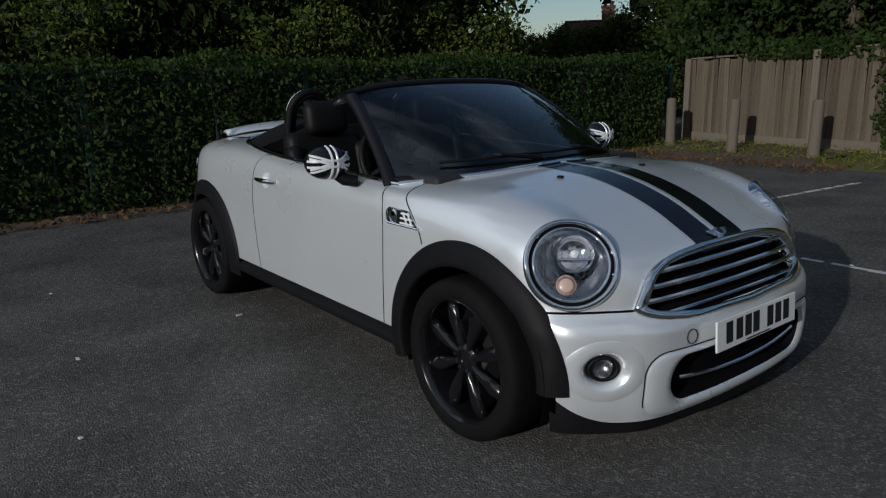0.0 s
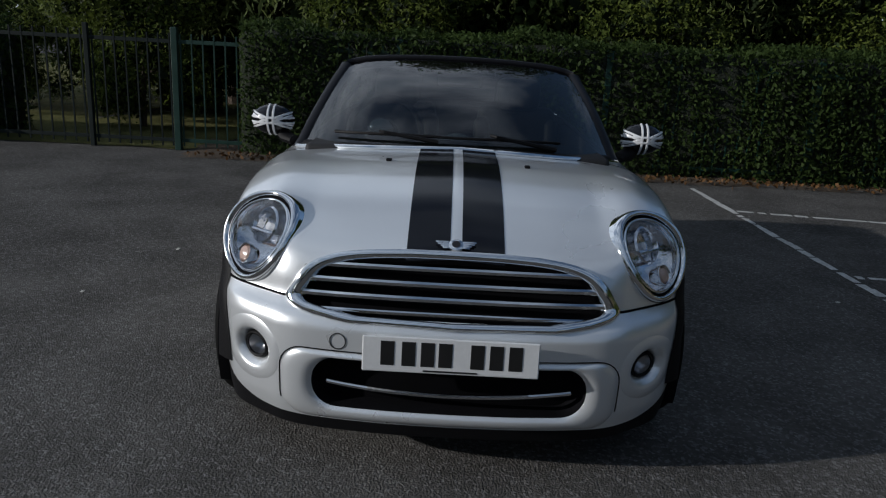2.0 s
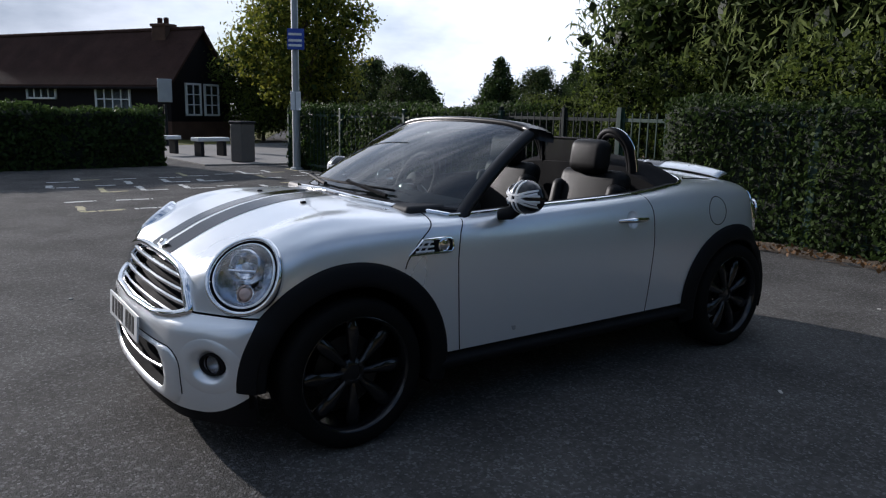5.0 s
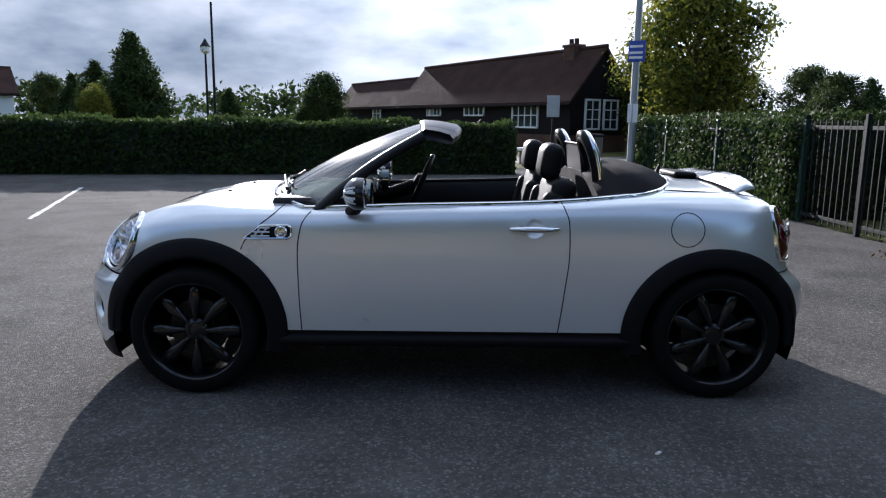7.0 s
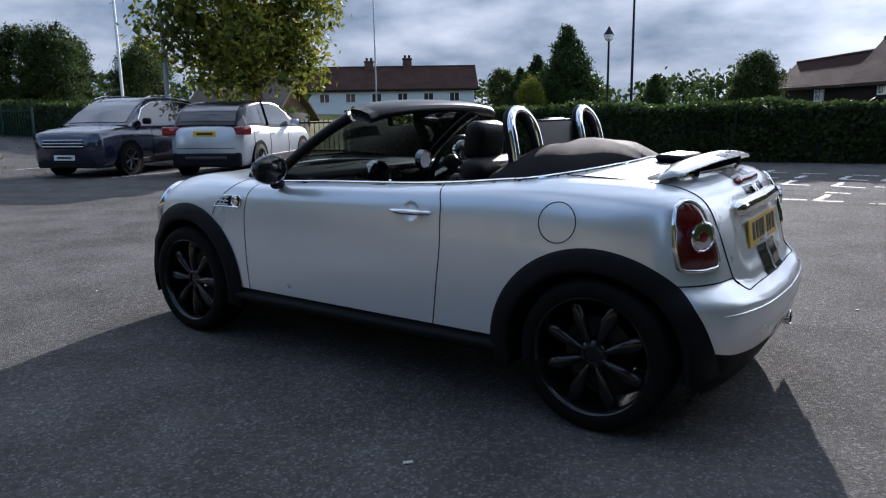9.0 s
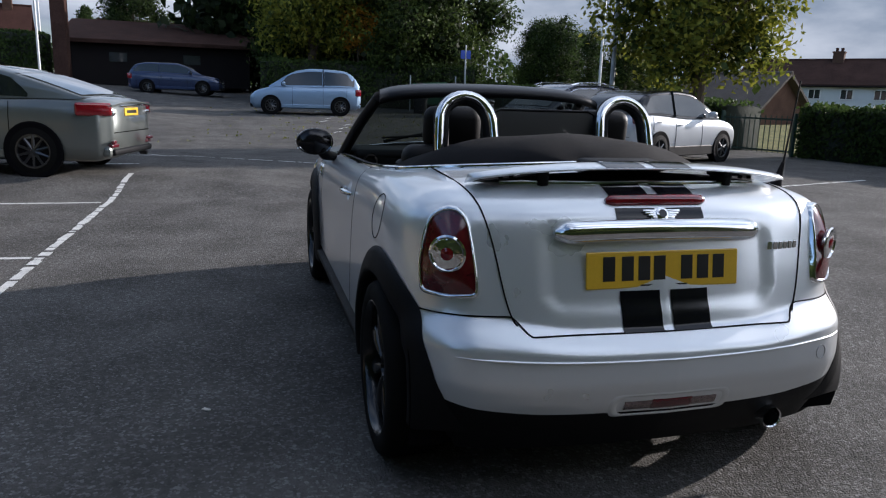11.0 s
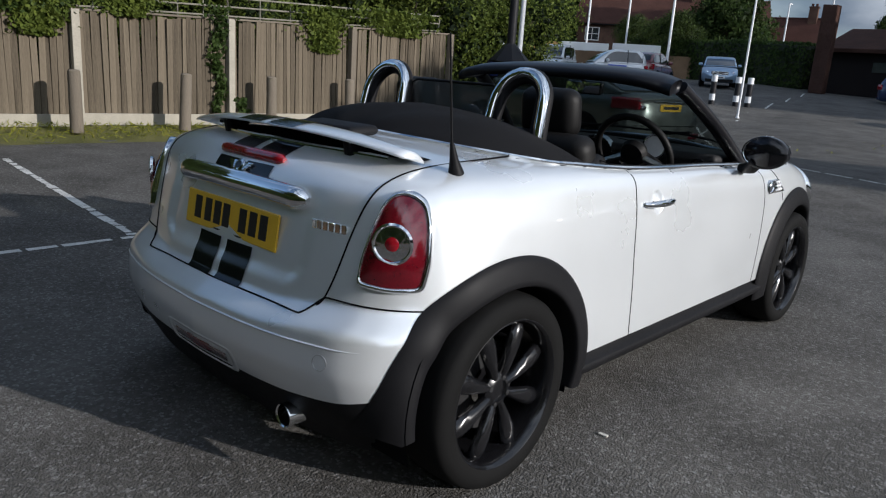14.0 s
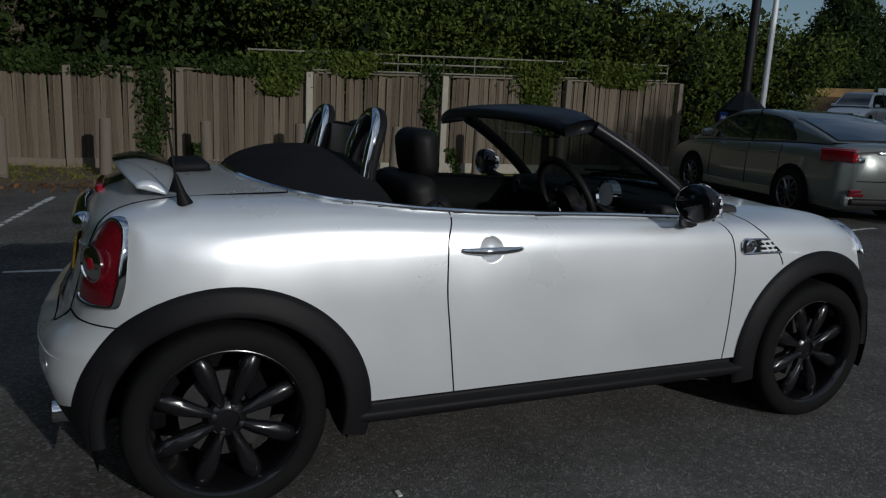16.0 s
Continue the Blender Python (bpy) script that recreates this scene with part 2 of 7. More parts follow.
# near-black plastic, also the painted shade of recesses and openings
VOID = material("black_plastic_with_shade", (0.005, 0.005, 0.006), 0.85, 0, 0.2, spec=0.05)
DARKSTEEL = material("dark_brake_steel", (0.05, 0.05, 0.052), 0.45, 0.8, 0.2, (9, 90))
CLOTH = material("black_hood_canvas", (0.009, 0.009, 0.010), 0.9, 0, 0.3, (5, 600), bump=0.0006, spec=0.12)
LEATHER = material("black_leather", (0.007, 0.0068, 0.0068), 0.5, 0, 0.3, (7, 260), bump=0.0008, spec=0.15)
GREYTRIM = material("grey_cabin_plastic", (0.022, 0.022, 0.023), 0.6, 0, 0.2, (7, 260), spec=0.25)
SCREEN = glass("windscreen_glass", (0.80, 0.93, 0.9), 0.26, dust=0.016)
LENS = glass("clear_lens", (0.97, 0.98, 1.0), 0.95)
MESHNET = glass("dark_mesh_screen", (0.4, 0.4, 0.42), 0.35, 0.4)
SMOKED = material("faceted_clear_plastic", (0.22, 0.165, 0.165), 0.2, 0.6, 0.6, (90, 200), bump=0.004, bump_scale=110, coat=1.0)
REFLECTOR = material("headlamp_reflector", (0.80, 0.81, 0.83), 0.07, 1.0, 0.05, (20, 90), bump=0.0018, bump_scale=60)
REDLENS = material("red_lamp_plastic", (0.20, 0.004, 0.010), 0.12, 0, 0.3, (30, 160), coat=1.0)
REDDARK = material("deep_red_lamp_plastic", (0.095, 0.003, 0.008), 0.12, 0, 0.3, (30, 160), coat=1.0)
AMBER = material("pale_amber_bulb", (0.62, 0.44, 0.36), 0.2, 0, 0.2, coat=1)
MIRROR = material("mirror_glass", (0.8, 0.82, 0.84), 0.02, 1.0, 0.02)
YELLOWPLATE = material("yellow_plate", (0.72, 0.44, 0.03), 0.35, 0, 0.06, (10, 120), coat=0.4)
WHITEPLATE = material("white_plate", (0.70, 0.71, 0.71), 0.35, 0, 0.05, (10, 120), coat=0.4)
INK = material("black_plate_ink", (0.012, 0.012, 0.012), 0.4)
WHITEFILM = material("white_film", (0.72, 0.73, 0.74), 0.25, 0, 0.05, coat=0.5)

# ---- ground, markings, verges ----
def asphalt():
    """Worn asphalt: dark binder, pale stone chips, soft stains."""
    m = material("worn_asphalt", (0.090, 0.086, 0.080), 0.95, 0, 0.36, (0.45, 26), bump=0.010, bump_scale=120, rough_vary=0.05, spec=0.05)
    nt = m.node_tree
    p = nt.nodes["Principled BSDF"]
    old = p.inputs["Base Color"].links[0].from_socket
    tc = nt.nodes["Texture Coordinate"]
    vor = nt.nodes.new("ShaderNodeTexVoronoi")
    vor.inputs["Scale"].default_value = 95
    nt.links.new(tc.outputs["Object"], vor.inputs["Vector"])
    r = nt.nodes.new("ShaderNodeMapRange")
    r.inputs["From Min"].default_value, r.inputs["From Max"].default_value = 0.62, 1.0
    nt.links.new(vor.outputs["Color"], r.inputs["Value"])
    mx = nt.nodes.new("ShaderNodeMix")
    mx.data_type = "RGBA"
    nt.links.new(r.outputs["Result"], mx.inputs[0])
    nt.links.new(old, mx.inputs[6])
    mx.inputs[7].default_value = (0.21, 0.205, 0.20, 1)
    # oil, damp and tyre marks a hand to a pace across
    spots = nt.nodes.new("ShaderNodeTexNoise")
    spots.inputs["Scale"].default_value, spots.inputs["Detail"].default_value, spots.inputs["Distortion"].default_value = 1.7, 6, 0.15
    nt.links.new(tc.outputs["Object"], spots.inputs["Vector"])
    fade = nt.nodes.new("ShaderNodeMapRange")
    fade.inputs["From Min"].default_value, fade.inputs["From Max"].default_value = 0.30, 0.62
    fade.inputs["To Min"].default_value, fade.inputs["To Max"].default_value = 0.74, 1.12
    nt.links.new(spots.outputs["Fac"], fade.inputs["Value"])
    worn = nt.nodes.new("ShaderNodeVectorMath")
    worn.operation = "SCALE"
    nt.links.new(mx.outputs[2], worn.inputs[0])
    nt.links.new(fade.outputs["Result"], worn.inputs["Scale"])
    nt.links.new(worn.outputs[0], p.inputs["Base Color"])
    return m


ASPHALT = asphalt()
LINE = material("worn_white_line", (0.50, 0.50, 0.48), 0.8, 0, 0.35, (9, 70), bump=0.002)
YELLOWLINE = material("worn_yellow_line", (0.34, 0.30, 0.16), 0.8, 0, 0.35, (9, 70), bump=0.002)
GRASS = material("rough_grass", (0.075, 0.092, 0.026), 0.95, 0, 0.4, (1.6, 45), bump=0.03, tint=(0.14, 0.13, 0.05), spec=0.1)
DIRT = material("leaf_litter_soil", (0.060, 0.044, 0.030), 0.95, 0, 0.4, (2.5, 60), bump=0.02, tint=(0.095, 0.068, 0.044))
PAVING = material("concrete_paving", (0.15, 0.145, 0.135), 0.9, 0, 0.2, (1.5, 60), bump=0.003)

def slope(x, y=0.0):
    """The ground is level round the car and climbs gently to the east, more so to the north-east."""
    bank = .12 * np.interp(x, (5.0, 6.2, 9.0, 12.0), (0, 1, 1, 0)) * np.interp(y, (-.5, 2.2, 6.4, 7.4), (0, 1, 1, 0))
    corner = .045 * np.clip(np.asarray(y) - 2.2, 0, 12) * np.clip((np.asarray(x) - 14) / 10, 0, 1)
    return .036 * np.clip(np.asarray(x) - 14, 0, 36) + corner + bank


gx, gy = (-700, 5, 6.2, 9, 12, 14, 24, 50, 700), (-700, -12.5, -.5, 2.2, 6.4, 7.4, 14.2, 700)
g = part_of("ground", [(x, y, float(slope(x, y))) for x in gx for y in gy], grid_faces(9, 8), ASPHALT, smooth=False)
tagged(g, "dark grey worn asphalt of a car park", "ground", kind="structure")


def slab(name, pts, mat, top=0.004, label="", category="", kind="structure", depth=0.03):
    """A flat piece with thickness, its outline in plan."""
    b = bmesh.new()
    f = b.faces.new([b.verts.new((p[0], p[1], p[2] + top if len(p) > 2 else top)) for p in pts])
    if f.normal.z < 0:
        f.normal_flip()
    ex = bmesh.ops.extrude_face_region(b, geom=[f])
    bmesh.ops.translate(b, vec=(0, 0, -depth), verts=[v for v in ex["geom"] if isinstance(v, bmesh.types.BMVert)])
    return tagged(part(name, b, mat), label, category, kind=kind)


def strip(a, b, w, mat, name="bay_line", worn=0.0, label="worn white painted bay line on asphalt", seed=0):
    """A painted line; worn ones are broken into uneven pieces."""
    rnd = random.Random(seed)
    a, b = Vector((*a, 0)), Vector((*b, 0))
    d = (b - a).normalized()
    n = Vector((-d.y, d.x, 0)) * w / 2
    bm = bmesh.new()
    length, s = (b - a).length, 0.0
    while s < length - 0.01:
        l = length if not worn else rnd.uniform(.03, .17)
        e = min(length, s + l)
        w0, w1 = (rnd.uniform(.55, 1) if worn else 1 for _ in range(2))
        q = [a + d * s + n * w0, a + d * e + n * w0 * rnd.uniform(.8, 1.1), a + d * e - n * w1 * rnd.uniform(.8, 1.1), a + d * s - n * w1]
        bm.faces.new([bm.verts.new((v.x, v.y, .004)) for v in q])
        s = e + (rnd.uniform(.004, worn) if worn and rnd.random() < .45 else .001)
    return tagged(part(name, bm, mat), label, "line", "bay lines", "structure")


strip((-4.0, 2.66), (6.4, 2.64), .080, LINE, worn=.075, seed=3)
for k, (x0, x1, y1) in enumerate(((-2.83, -2.28, 6.5), (-.76, -.42, 6.5), (2.05, 1.94, 6.7), (4.69, 4.56, 6.9), (7.70, 7.02, 6.8), (9.2, 9.3, 7.2))):
    strip((x0, 2.71), (x1, y1), .08, LINE, worn=.05 if k in (0, 1, 2) else .012, seed=k)
strip((9.1, 2.55), (16.5, 6.6), .08, LINE, worn=.08, seed=11)
strip((9.1, 2.55), (8.9, -.2), .08, LINE, worn=.12, seed=12)
for k, (a, b) in enumerate((((7.84, -4.83), (8.75, -8.3)), ((11.15, -4.6), (11.4, -9.0)), ((5.25, -5.0), (6.65, -9.2)), ((14.9, -4.6), (15.1, -9)))):
    strip(a, b, .09, LINE, worn=.06, seed=20 + k)
for k in range(8):
    strip((17 + k * 1.3, -1.2 - .3 * (k % 3)), (17.5 + k * 1.3, -1.5 - .3 * (k % 3)), .1, LINE, worn=.1, seed=40 + k)
for k in range(5):
    strip((14 + 5 * k, 5.5 + k), (17 + 5 * k, 6.3 + k), .09, LINE, worn=.1, seed=60 + k)
# big worn road lettering, no longer legible: rows of bars
rnd = random.Random(5)
for r in range(5):
    for k in range(9):
        x0, y0 = 1.0 - k * .62 + rnd.uniform(-.1, .1), -6.7 - r * 1.0 + rnd.uniform(-.1, .1) - .10 * k
        if rnd.random() < .85:
            strip((x0, y0), (x0 - rnd.uniform(.30, .5), y0 - rnd.uniform(-.05, .08)), .13, LINE if rnd.random() < .75 else YELLOWLINE, "road_letter_bar", .03, "worn pale road lettering reduced to bars", r * 20 + k)
        if rnd.random() < .5:
            strip((x0, y0), (x0 - .05, y0 - rnd.uniform(.4, .8)), .13, LINE if rnd.random() < .7 else YELLOWLINE, "road_letter_bar", .03, "worn pale road lettering reduced to bars", 200 + r * 20 + k)
# pale chips, leaves and litter on the asphalt
CHIP = material("pale_litter", (0.55, 0.53, 0.48), 0.8, 0, 0.2)
for k, (x, y) in enumerate(((-.578, -1.724), (-.79, 1.395), (-.686, -.861), (1.8, -2.2), (.3, -1.9), (-2.4, 1.6), (-2.9, .9), (2.6, .6), (-1.9, -1.6), (3.0, 3.6), (-.2, 2.3), (1.1, 2.7))):
    o = part("litter", bm_box(.035 if k < 3 else .022, .016, .006, (0, 0, .004), .002), CHIP, label="")
    o.matrix_basis = pose(x, y, 0, 0, 0, 47 * k)
    tagged(o, "small pale scrap of litter lying on asphalt", "litter", "scraps on the asphalt")


def verge(name, rows, mat, label, cat, n=60, rough=.02, seed=1):
    """A low uneven strip between two lines in plan; rows are (x, y, z) near and far edges."""
    rng = np.random.RandomState(seed)
    v = []
    near, far = np.array(rows[0], float), np.array(rows[1], float)
    tn, tf = np.linspace(0, 1, len(near)), np.linspace(0, 1, len(far))
    for t in np.linspace(0, 1, n):
        a = np.array([np.interp(t, tn, near[:, i]) for i in range(3)])
        b = np.array([np.interp(t, tf, far[:, i]) for i in range(3)])
        for s in np.linspace(0, 1, 9):
            p = a * (1 - s) + b * s
            wob = rng.uniform(-1, 1, 3) * (rough * 2.5, rough * 2.5, rough if 0 < s else 0)
            v.append(p + wob)
    o = part_of(name, v, [f[::-1] for f in grid_faces(n, 9)], mat)
    return tagged(o, label, cat, kind="structure")


verge("grass_verge", ([(-4.7, 7.55, .002), (2, 7.55, .002), (6, 7.7, .002), (13, 7.6, .002)], [(-4.7, 9.9, .05), (2, 9.6, .14), (8.6, 8.9, .16), (13, 9.6, .16)]), GRASS,
      "strip of rough grass below the timber fence", "grass", seed=2)
verge("soil_strip", ([(-4.62, 7.4, .003), (-3.4, 7.1, .003), (-1.5, 7.5, .003)], [(-4.62, 9.3, .075), (-3.4, 9.3, .09), (-1.5, 9.2, .10)]), DIRT, "bare soil and dead leaves by the fence", "soil", 30, seed=3)
verge("soil_edge", ([(-4.28, -3.1, .003), (-4.30, 2, .003), (-4.33, 7.2, .003)], [(-5.6, -3.1, .05), (-5.6, 2, .05), (-5.6, 7.2, .05)]), DIRT, "leaf litter along the foot of the hedge", "soil", seed=4)
verge("lawn", ([(-4.86, -3.2, .01), (-4.85, -8, .01), (-4.6, -13, .01)], [(-40, 4, .05), (-40, -9, .05), (-40, -30, .05)]), GRASS, "mown green lawn behind the railings", "grass", 40, seed=5)
verge("far_lawn", ([(-5.2, -18.6, .01), (-1, -15.3, .01), (11, -12.6, .01), (30, -10.6, .01), (55, -9, .01)], [(-25, -60, .02), (0, -90, .02), (40, -90, .02), (80, -90, .02), (120, -60, .02)]), GRASS,
      "green lawn beyond the hedges", "grass", 60, seed=6)
slab("pavement", [(-5.6, -13.3), (-2.6, -13.6), (-2.2, -22), (-9, -24)], PAVING, .03, "pale paved path by the barn", "pavement")

# ---- foliage ----
def leaf_material(name, dark, light, glow=0.42):
    m = bpy.data.materials.new(name)
    m.use_nodes = True
    nt = m.node_tree
    p = nt.nodes["Principled BSDF"]
    geo, ramp = nt.nodes.new("ShaderNodeNewGeometry"), nt.nodes.new("ShaderNodeValToRGB")
    ramp.color_ramp.elements[0].color, ramp.color_ramp.elements[1].color = (*dark, 1), (*light, 1)
    tc, ns, ad = nt.nodes.new("ShaderNodeTexCoord"), nt.nodes.new("ShaderNodeTexNoise"), nt.nodes.new("ShaderNodeMath")
    ns.inputs["Scale"].default_value = 1.1
    nt.links.new(tc.outputs["Object"], ns.inputs["Vector"])
    ad.operation = "MULTIPLY_ADD"
    ad.inputs[1].default_value = 0.6
    nt.links.new(geo.outputs["Random Per Island"], ad.inputs[0])
    sub = nt.nodes.new("ShaderNodeMath")
    sub.operation = "SUBTRACT"
    sub.inputs[1].default_value = 0.28
    nt.links.new(ns.outputs["Fac"], sub.inputs[0])
    nt.links.new(sub.outputs[0], ad.inputs[2])
    nt.links.new(ad.outputs[0], ramp.inputs["Fac"])
    nt.links.new(ramp.outputs["Color"], p.inputs["Base Color"])
    p.inputs["Roughness"].default_value = 0.6
    p.inputs["Specular IOR Level"].default_value = 0.12
    tr, mx = nt.nodes.new("ShaderNodeBsdfTranslucent"), nt.nodes.new("ShaderNodeMixShader")
    nt.links.new(ramp.outputs["Color"], tr.inputs["Color"])
    mx.inputs[0].default_value = glow
    nt.links.new(p.outputs[0], mx.inputs[1])
    nt.links.new(tr.outputs[0], mx.inputs[2])
    nt.links.new(mx.outputs[0], nt.nodes["Material Output"].inputs["Surface"])
    return m


HEDGELEAF = leaf_material("hedge_leaves", (0.015, 0.029, 0.008), (0.062, 0.098, 0.025))
DARKLEAF = leaf_material("dark_tree_leaves", (0.014, 0.028, 0.008), (0.055, 0.085, 0.022))
MIDLEAF = leaf_material("green_tree_leaves", (0.018, 0.036, 0.009), (0.082, 0.112, 0.027), .30)
BUSHLEAF = leaf_material("sunny_shrub_leaves", (0.033, 0.056, 0.011), (0.135, 0.168, 0.032), .38)
LITELEAF = leaf_material("willow_leaves", (0.06, 0.09, 0.025), (0.20, 0.24, 0.085))
YELLOWLEAF = leaf_material("turning_leaves", (0.07, 0.10, 0.015), (0.26, 0.25, 0.035))
ORANGELEAF = leaf_material("orange_leaves", (0.28, 0.12, 0.012), (0.50, 0.24, 0.03))
# dark green with the shade of deep foliage put into the colour
SHADELEAF = leaf_material("shade_coloured_leaves", (0.006, 0.011, 0.004), (0.020, 0.032, 0.010), .12)
DEADLEAF = leaf_material("dead_brown_leaves", (0.050, 0.028, 0.012), (0.16, 0.085, 0.035), .1)
BARK = material("bark", (0.085, 0.065, 0.048), 0.95, 0, 0.35, (9, 60), bump=0.012, stretch=(1, 1, .3))
HEDGESHADE = material("hedge_inside", (0.010, 0.015, 0.007), 1.0, 0, 0.5, (6, 50), bump=0.02)


def leaves(name, pts, size, mat, parent=None, seed=0, aspect=.5, label="", hang=0.0, facing=None):
    """Many small folded leaves as one mesh: each has a point, a base and two sides."""
    rng = np.random.RandomState(seed)
    pts = np.asarray(pts, np.float32)
    n = len(pts)
    a = rng.normal(size=(n, 3))
    a[:, 2] -= hang
    if facing is not None:
        a -= .6 * np.sum(a * facing, 1, keepdims=True) * facing
    a /= np.linalg.norm(a, axis=1, keepdims=True) + 1e-9
    b = np.cross(a, rng.normal(size=(n, 3)))
    b /= np.linalg.norm(b, axis=1, keepdims=True) + 1e-9
    c = np.cross(a, b)
    s = (size * rng.uniform(.6, 1.35, n))[:, None]
    v = np.stack([pts - a * s * .5, pts + b * s * aspect * .5 + c * s * .08, pts + a * s * .5, pts - b * s * aspect * .5 + c * s * .08], 1).reshape(-1, 3)
    me = bpy.data.meshes.new(name)
    me.vertices.add(4 * n)
    me.vertices.foreach_set("co", v.ravel().astype(np.float32))
    me.loops.add(4 * n)
    me.loops.foreach_set("vertex_index", np.arange(4 * n, dtype=np.int32))
    me.polygons.add(n)
    me.polygons.foreach_set("loop_start", np.arange(0, 4 * n, 4, dtype=np.int32))
    me.materials.append(mat)
    me.update(calc_edges=True)
    me.validate()
    ob = new(name, me)
    ob.parent = parent
    if label:
        ob["label"] = label
    return ob


def clumps(rng, blobs, n, hollow=.55):
    """Points in uneven clumps, thickest towards their outer side."""
    blobs = np.asarray(blobs, float)
    w = blobs[:, 3] ** 2
    pick = rng.choice(len(blobs), n, p=w / w.sum())
    d = rng.normal(size=(n, 3))
    d /= np.linalg.norm(d, axis=1, keepdims=True)
    r = (hollow + (1 - hollow) * rng.uniform(0, 1, n) ** .6) * (1 + .16 * rng.normal(size=n))
    return blobs[pick, :3] + d * (blobs[pick, 3] * r)[:, None] * (1, 1, .85)


def hedge(name, a, b, depth, height, n, size, mat, label, seed, face=1, base=0.0):
    """A clipped hedge from a to b in plan: a core dark with painted shade and leaves all over it."""
    rng = np.random.RandomState(seed)
    a, b = np.array(a, float), np.array(b, float)
    d = b - a
    L = np.linalg.norm(d)
    d /= L
    nrm = np.array([-d[1], d[0]]) * face
    h = thing(name, label, "hedge")
    # near-black core, the shade between the leaves put into its colour
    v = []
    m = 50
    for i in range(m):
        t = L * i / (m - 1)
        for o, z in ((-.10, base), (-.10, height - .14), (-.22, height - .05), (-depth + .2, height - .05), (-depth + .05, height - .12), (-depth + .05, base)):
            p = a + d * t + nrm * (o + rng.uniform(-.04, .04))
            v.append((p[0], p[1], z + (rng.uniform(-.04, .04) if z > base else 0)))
    part_of("hedge_inside", v, grid_faces(m, 6) + [tuple(range(6)), tuple(range(6 * m - 1, 6 * m - 7, -1))], HEDGESHADE, h)
    area = np.array([L * height, L * depth, L * height, .01])
    k = rng.choice(4, n, p=np.array([.58, .29, .08, .05]))
    t, u = rng.uniform(0, L, n), rng.uniform(0, 1, n)
    t = np.where(k == 3, -.03 + rng.normal(0, .05, n), t)
    wave = .05 * np.sin(t * 1.7 + seed) + .035 * np.sin(t * 4.3) + .02 * np.sin(t * 9.1)
    out = np.where(k == 0, -.05 + rng.normal(0, .045, n) + wave * .6, np.where(k == 1, -depth * u, np.where(k == 3, -depth * rng.uniform(0, 1, n), -depth)))
    z = np.where(k == 1, height + rng.normal(0, .035, n) + wave, base + u * (height - base))
    p = a + d * t[:, None] + nrm * out[:, None]
    pts = np.column_stack([p, z])
    leaves("hedge_leaves", pts, size, mat, h, seed, .55, facing=np.array([nrm[0], nrm[1], 0.35]))
    return h


hedge("hedge", (-4.60, 8.6), (-4.68, -2.5), 1.6, 1.48, 46000, .058, HEDGELEAF, "clipped dark green hedge growing through green railings", 1, 1)
hedge("hedge", (-4.70, -5.72), (-4.22, -12.65), 1.4, 1.36, 26000, .072, HEDGELEAF, "clipped green hedge behind steel railings", 2, 1)
hedge("hedge", (11.4, -11.8), (-1.8, -13.8), 1.4, 1.22, 20000, .11, HEDGELEAF, "long dark clipped hedge along a lawn", 3, -1)
hedge("hedge", (32, -9.6), (13.6, -11.2), 1.4, 1.25, 10000, .13, HEDGELEAF, "dark clipped hedge behind parked cars", 4, -1)
hedge("hedge", (28.8, -9.0), (30.8, 0.5), 1.6, 1.95, 7000, .15, HEDGELEAF, "dark clipped hedge behind a green banner", 5, 1)
hedge("hedge", (41.0, 12.0), (44.0, 22.0), 1.6, 2.4, 6000, .2, HEDGELEAF, "tall dark hedge at the far end of the car park", 6, 1)

# steel railings, dark green
DARKRAIL = material("black_railing_paint", (0.012, 0.018, 0.017), 0.65, 0, 0.25, (8, 120), spec=0.15)
RAILPAINT = material("green_railing_paint", (0.006, 0.034, 0.025), 0.45, 0, 0.25, (8, 120))


def railing(posts, height, mat, label, pitch=.125, bars=True):
    """Posts, two rails and thin bars between them."""
    r = thing("railing", label, "railing", kind="structure")
    bar_me = None
    for i, (x, y) in enumerate(posts):
        part("post", bm_box(.055 if mat is DARKRAIL else .075, .055 if mat is DARKRAIL else .075, height + .06, (x, y, height / 2 + .03), .006), mat, r)
        if i + 1 == len(posts):
            break
        x2, y2 = posts[i + 1]
        d = math.hypot(x2 - x, y2 - y)
        m = Matrix.Translation(((x + x2) / 2, (y + y2) / 2, 0)) @ Matrix.Rotation(math.atan2(y2 - y, x2 - x), 4, "Z")
        for z in (.12, height - .10):
            o = part("rail", bm_box(d - .06, .012, .045, (0, 0, z), .003), mat, r)
            o.matrix_basis = m
        if not bars:
            continue
        for k in range(int(d / pitch)):
            s = (k + .5) / int(d / pitch)
            p = (x + (x2 - x) * s, y + (y2 - y) * s, 0)
            if bar_me is None:
                o = part("bar", bm_box(.016, .016, height - .06, (0, 0, height / 2 + .02)), mat, r)
                bar_me = o
                o.matrix_basis = Matrix.Translation(p)
            else:
                again(bar_me, Matrix.Translation(p), r)


railing([(-4.72, 8.95), (-4.72, 6.5), (-4.73, 4.2), (-4.75, 1.77), (-4.78, -.65), (-4.82, -3.27)], 1.36, RAILPAINT, "dark green steel railings in front of the hedge")
railing([(-4.82, -3.27), (-4.82, -4.30), (-4.80, -5.66)], 1.36, DARKRAIL, "dark steel railing gate onto a lawn")
railing([(-4.80, -5.66), (-4.56, -8.1), (-4.40, -10.3), (-4.26, -12.6)], 1.30, RAILPAINT, "steel railings along a leafy hedge", .15)
railing([(11.5, -11.8), (13.5, -11.2)], 1.0, RAILPAINT, "low steel railings between two hedges", .14)
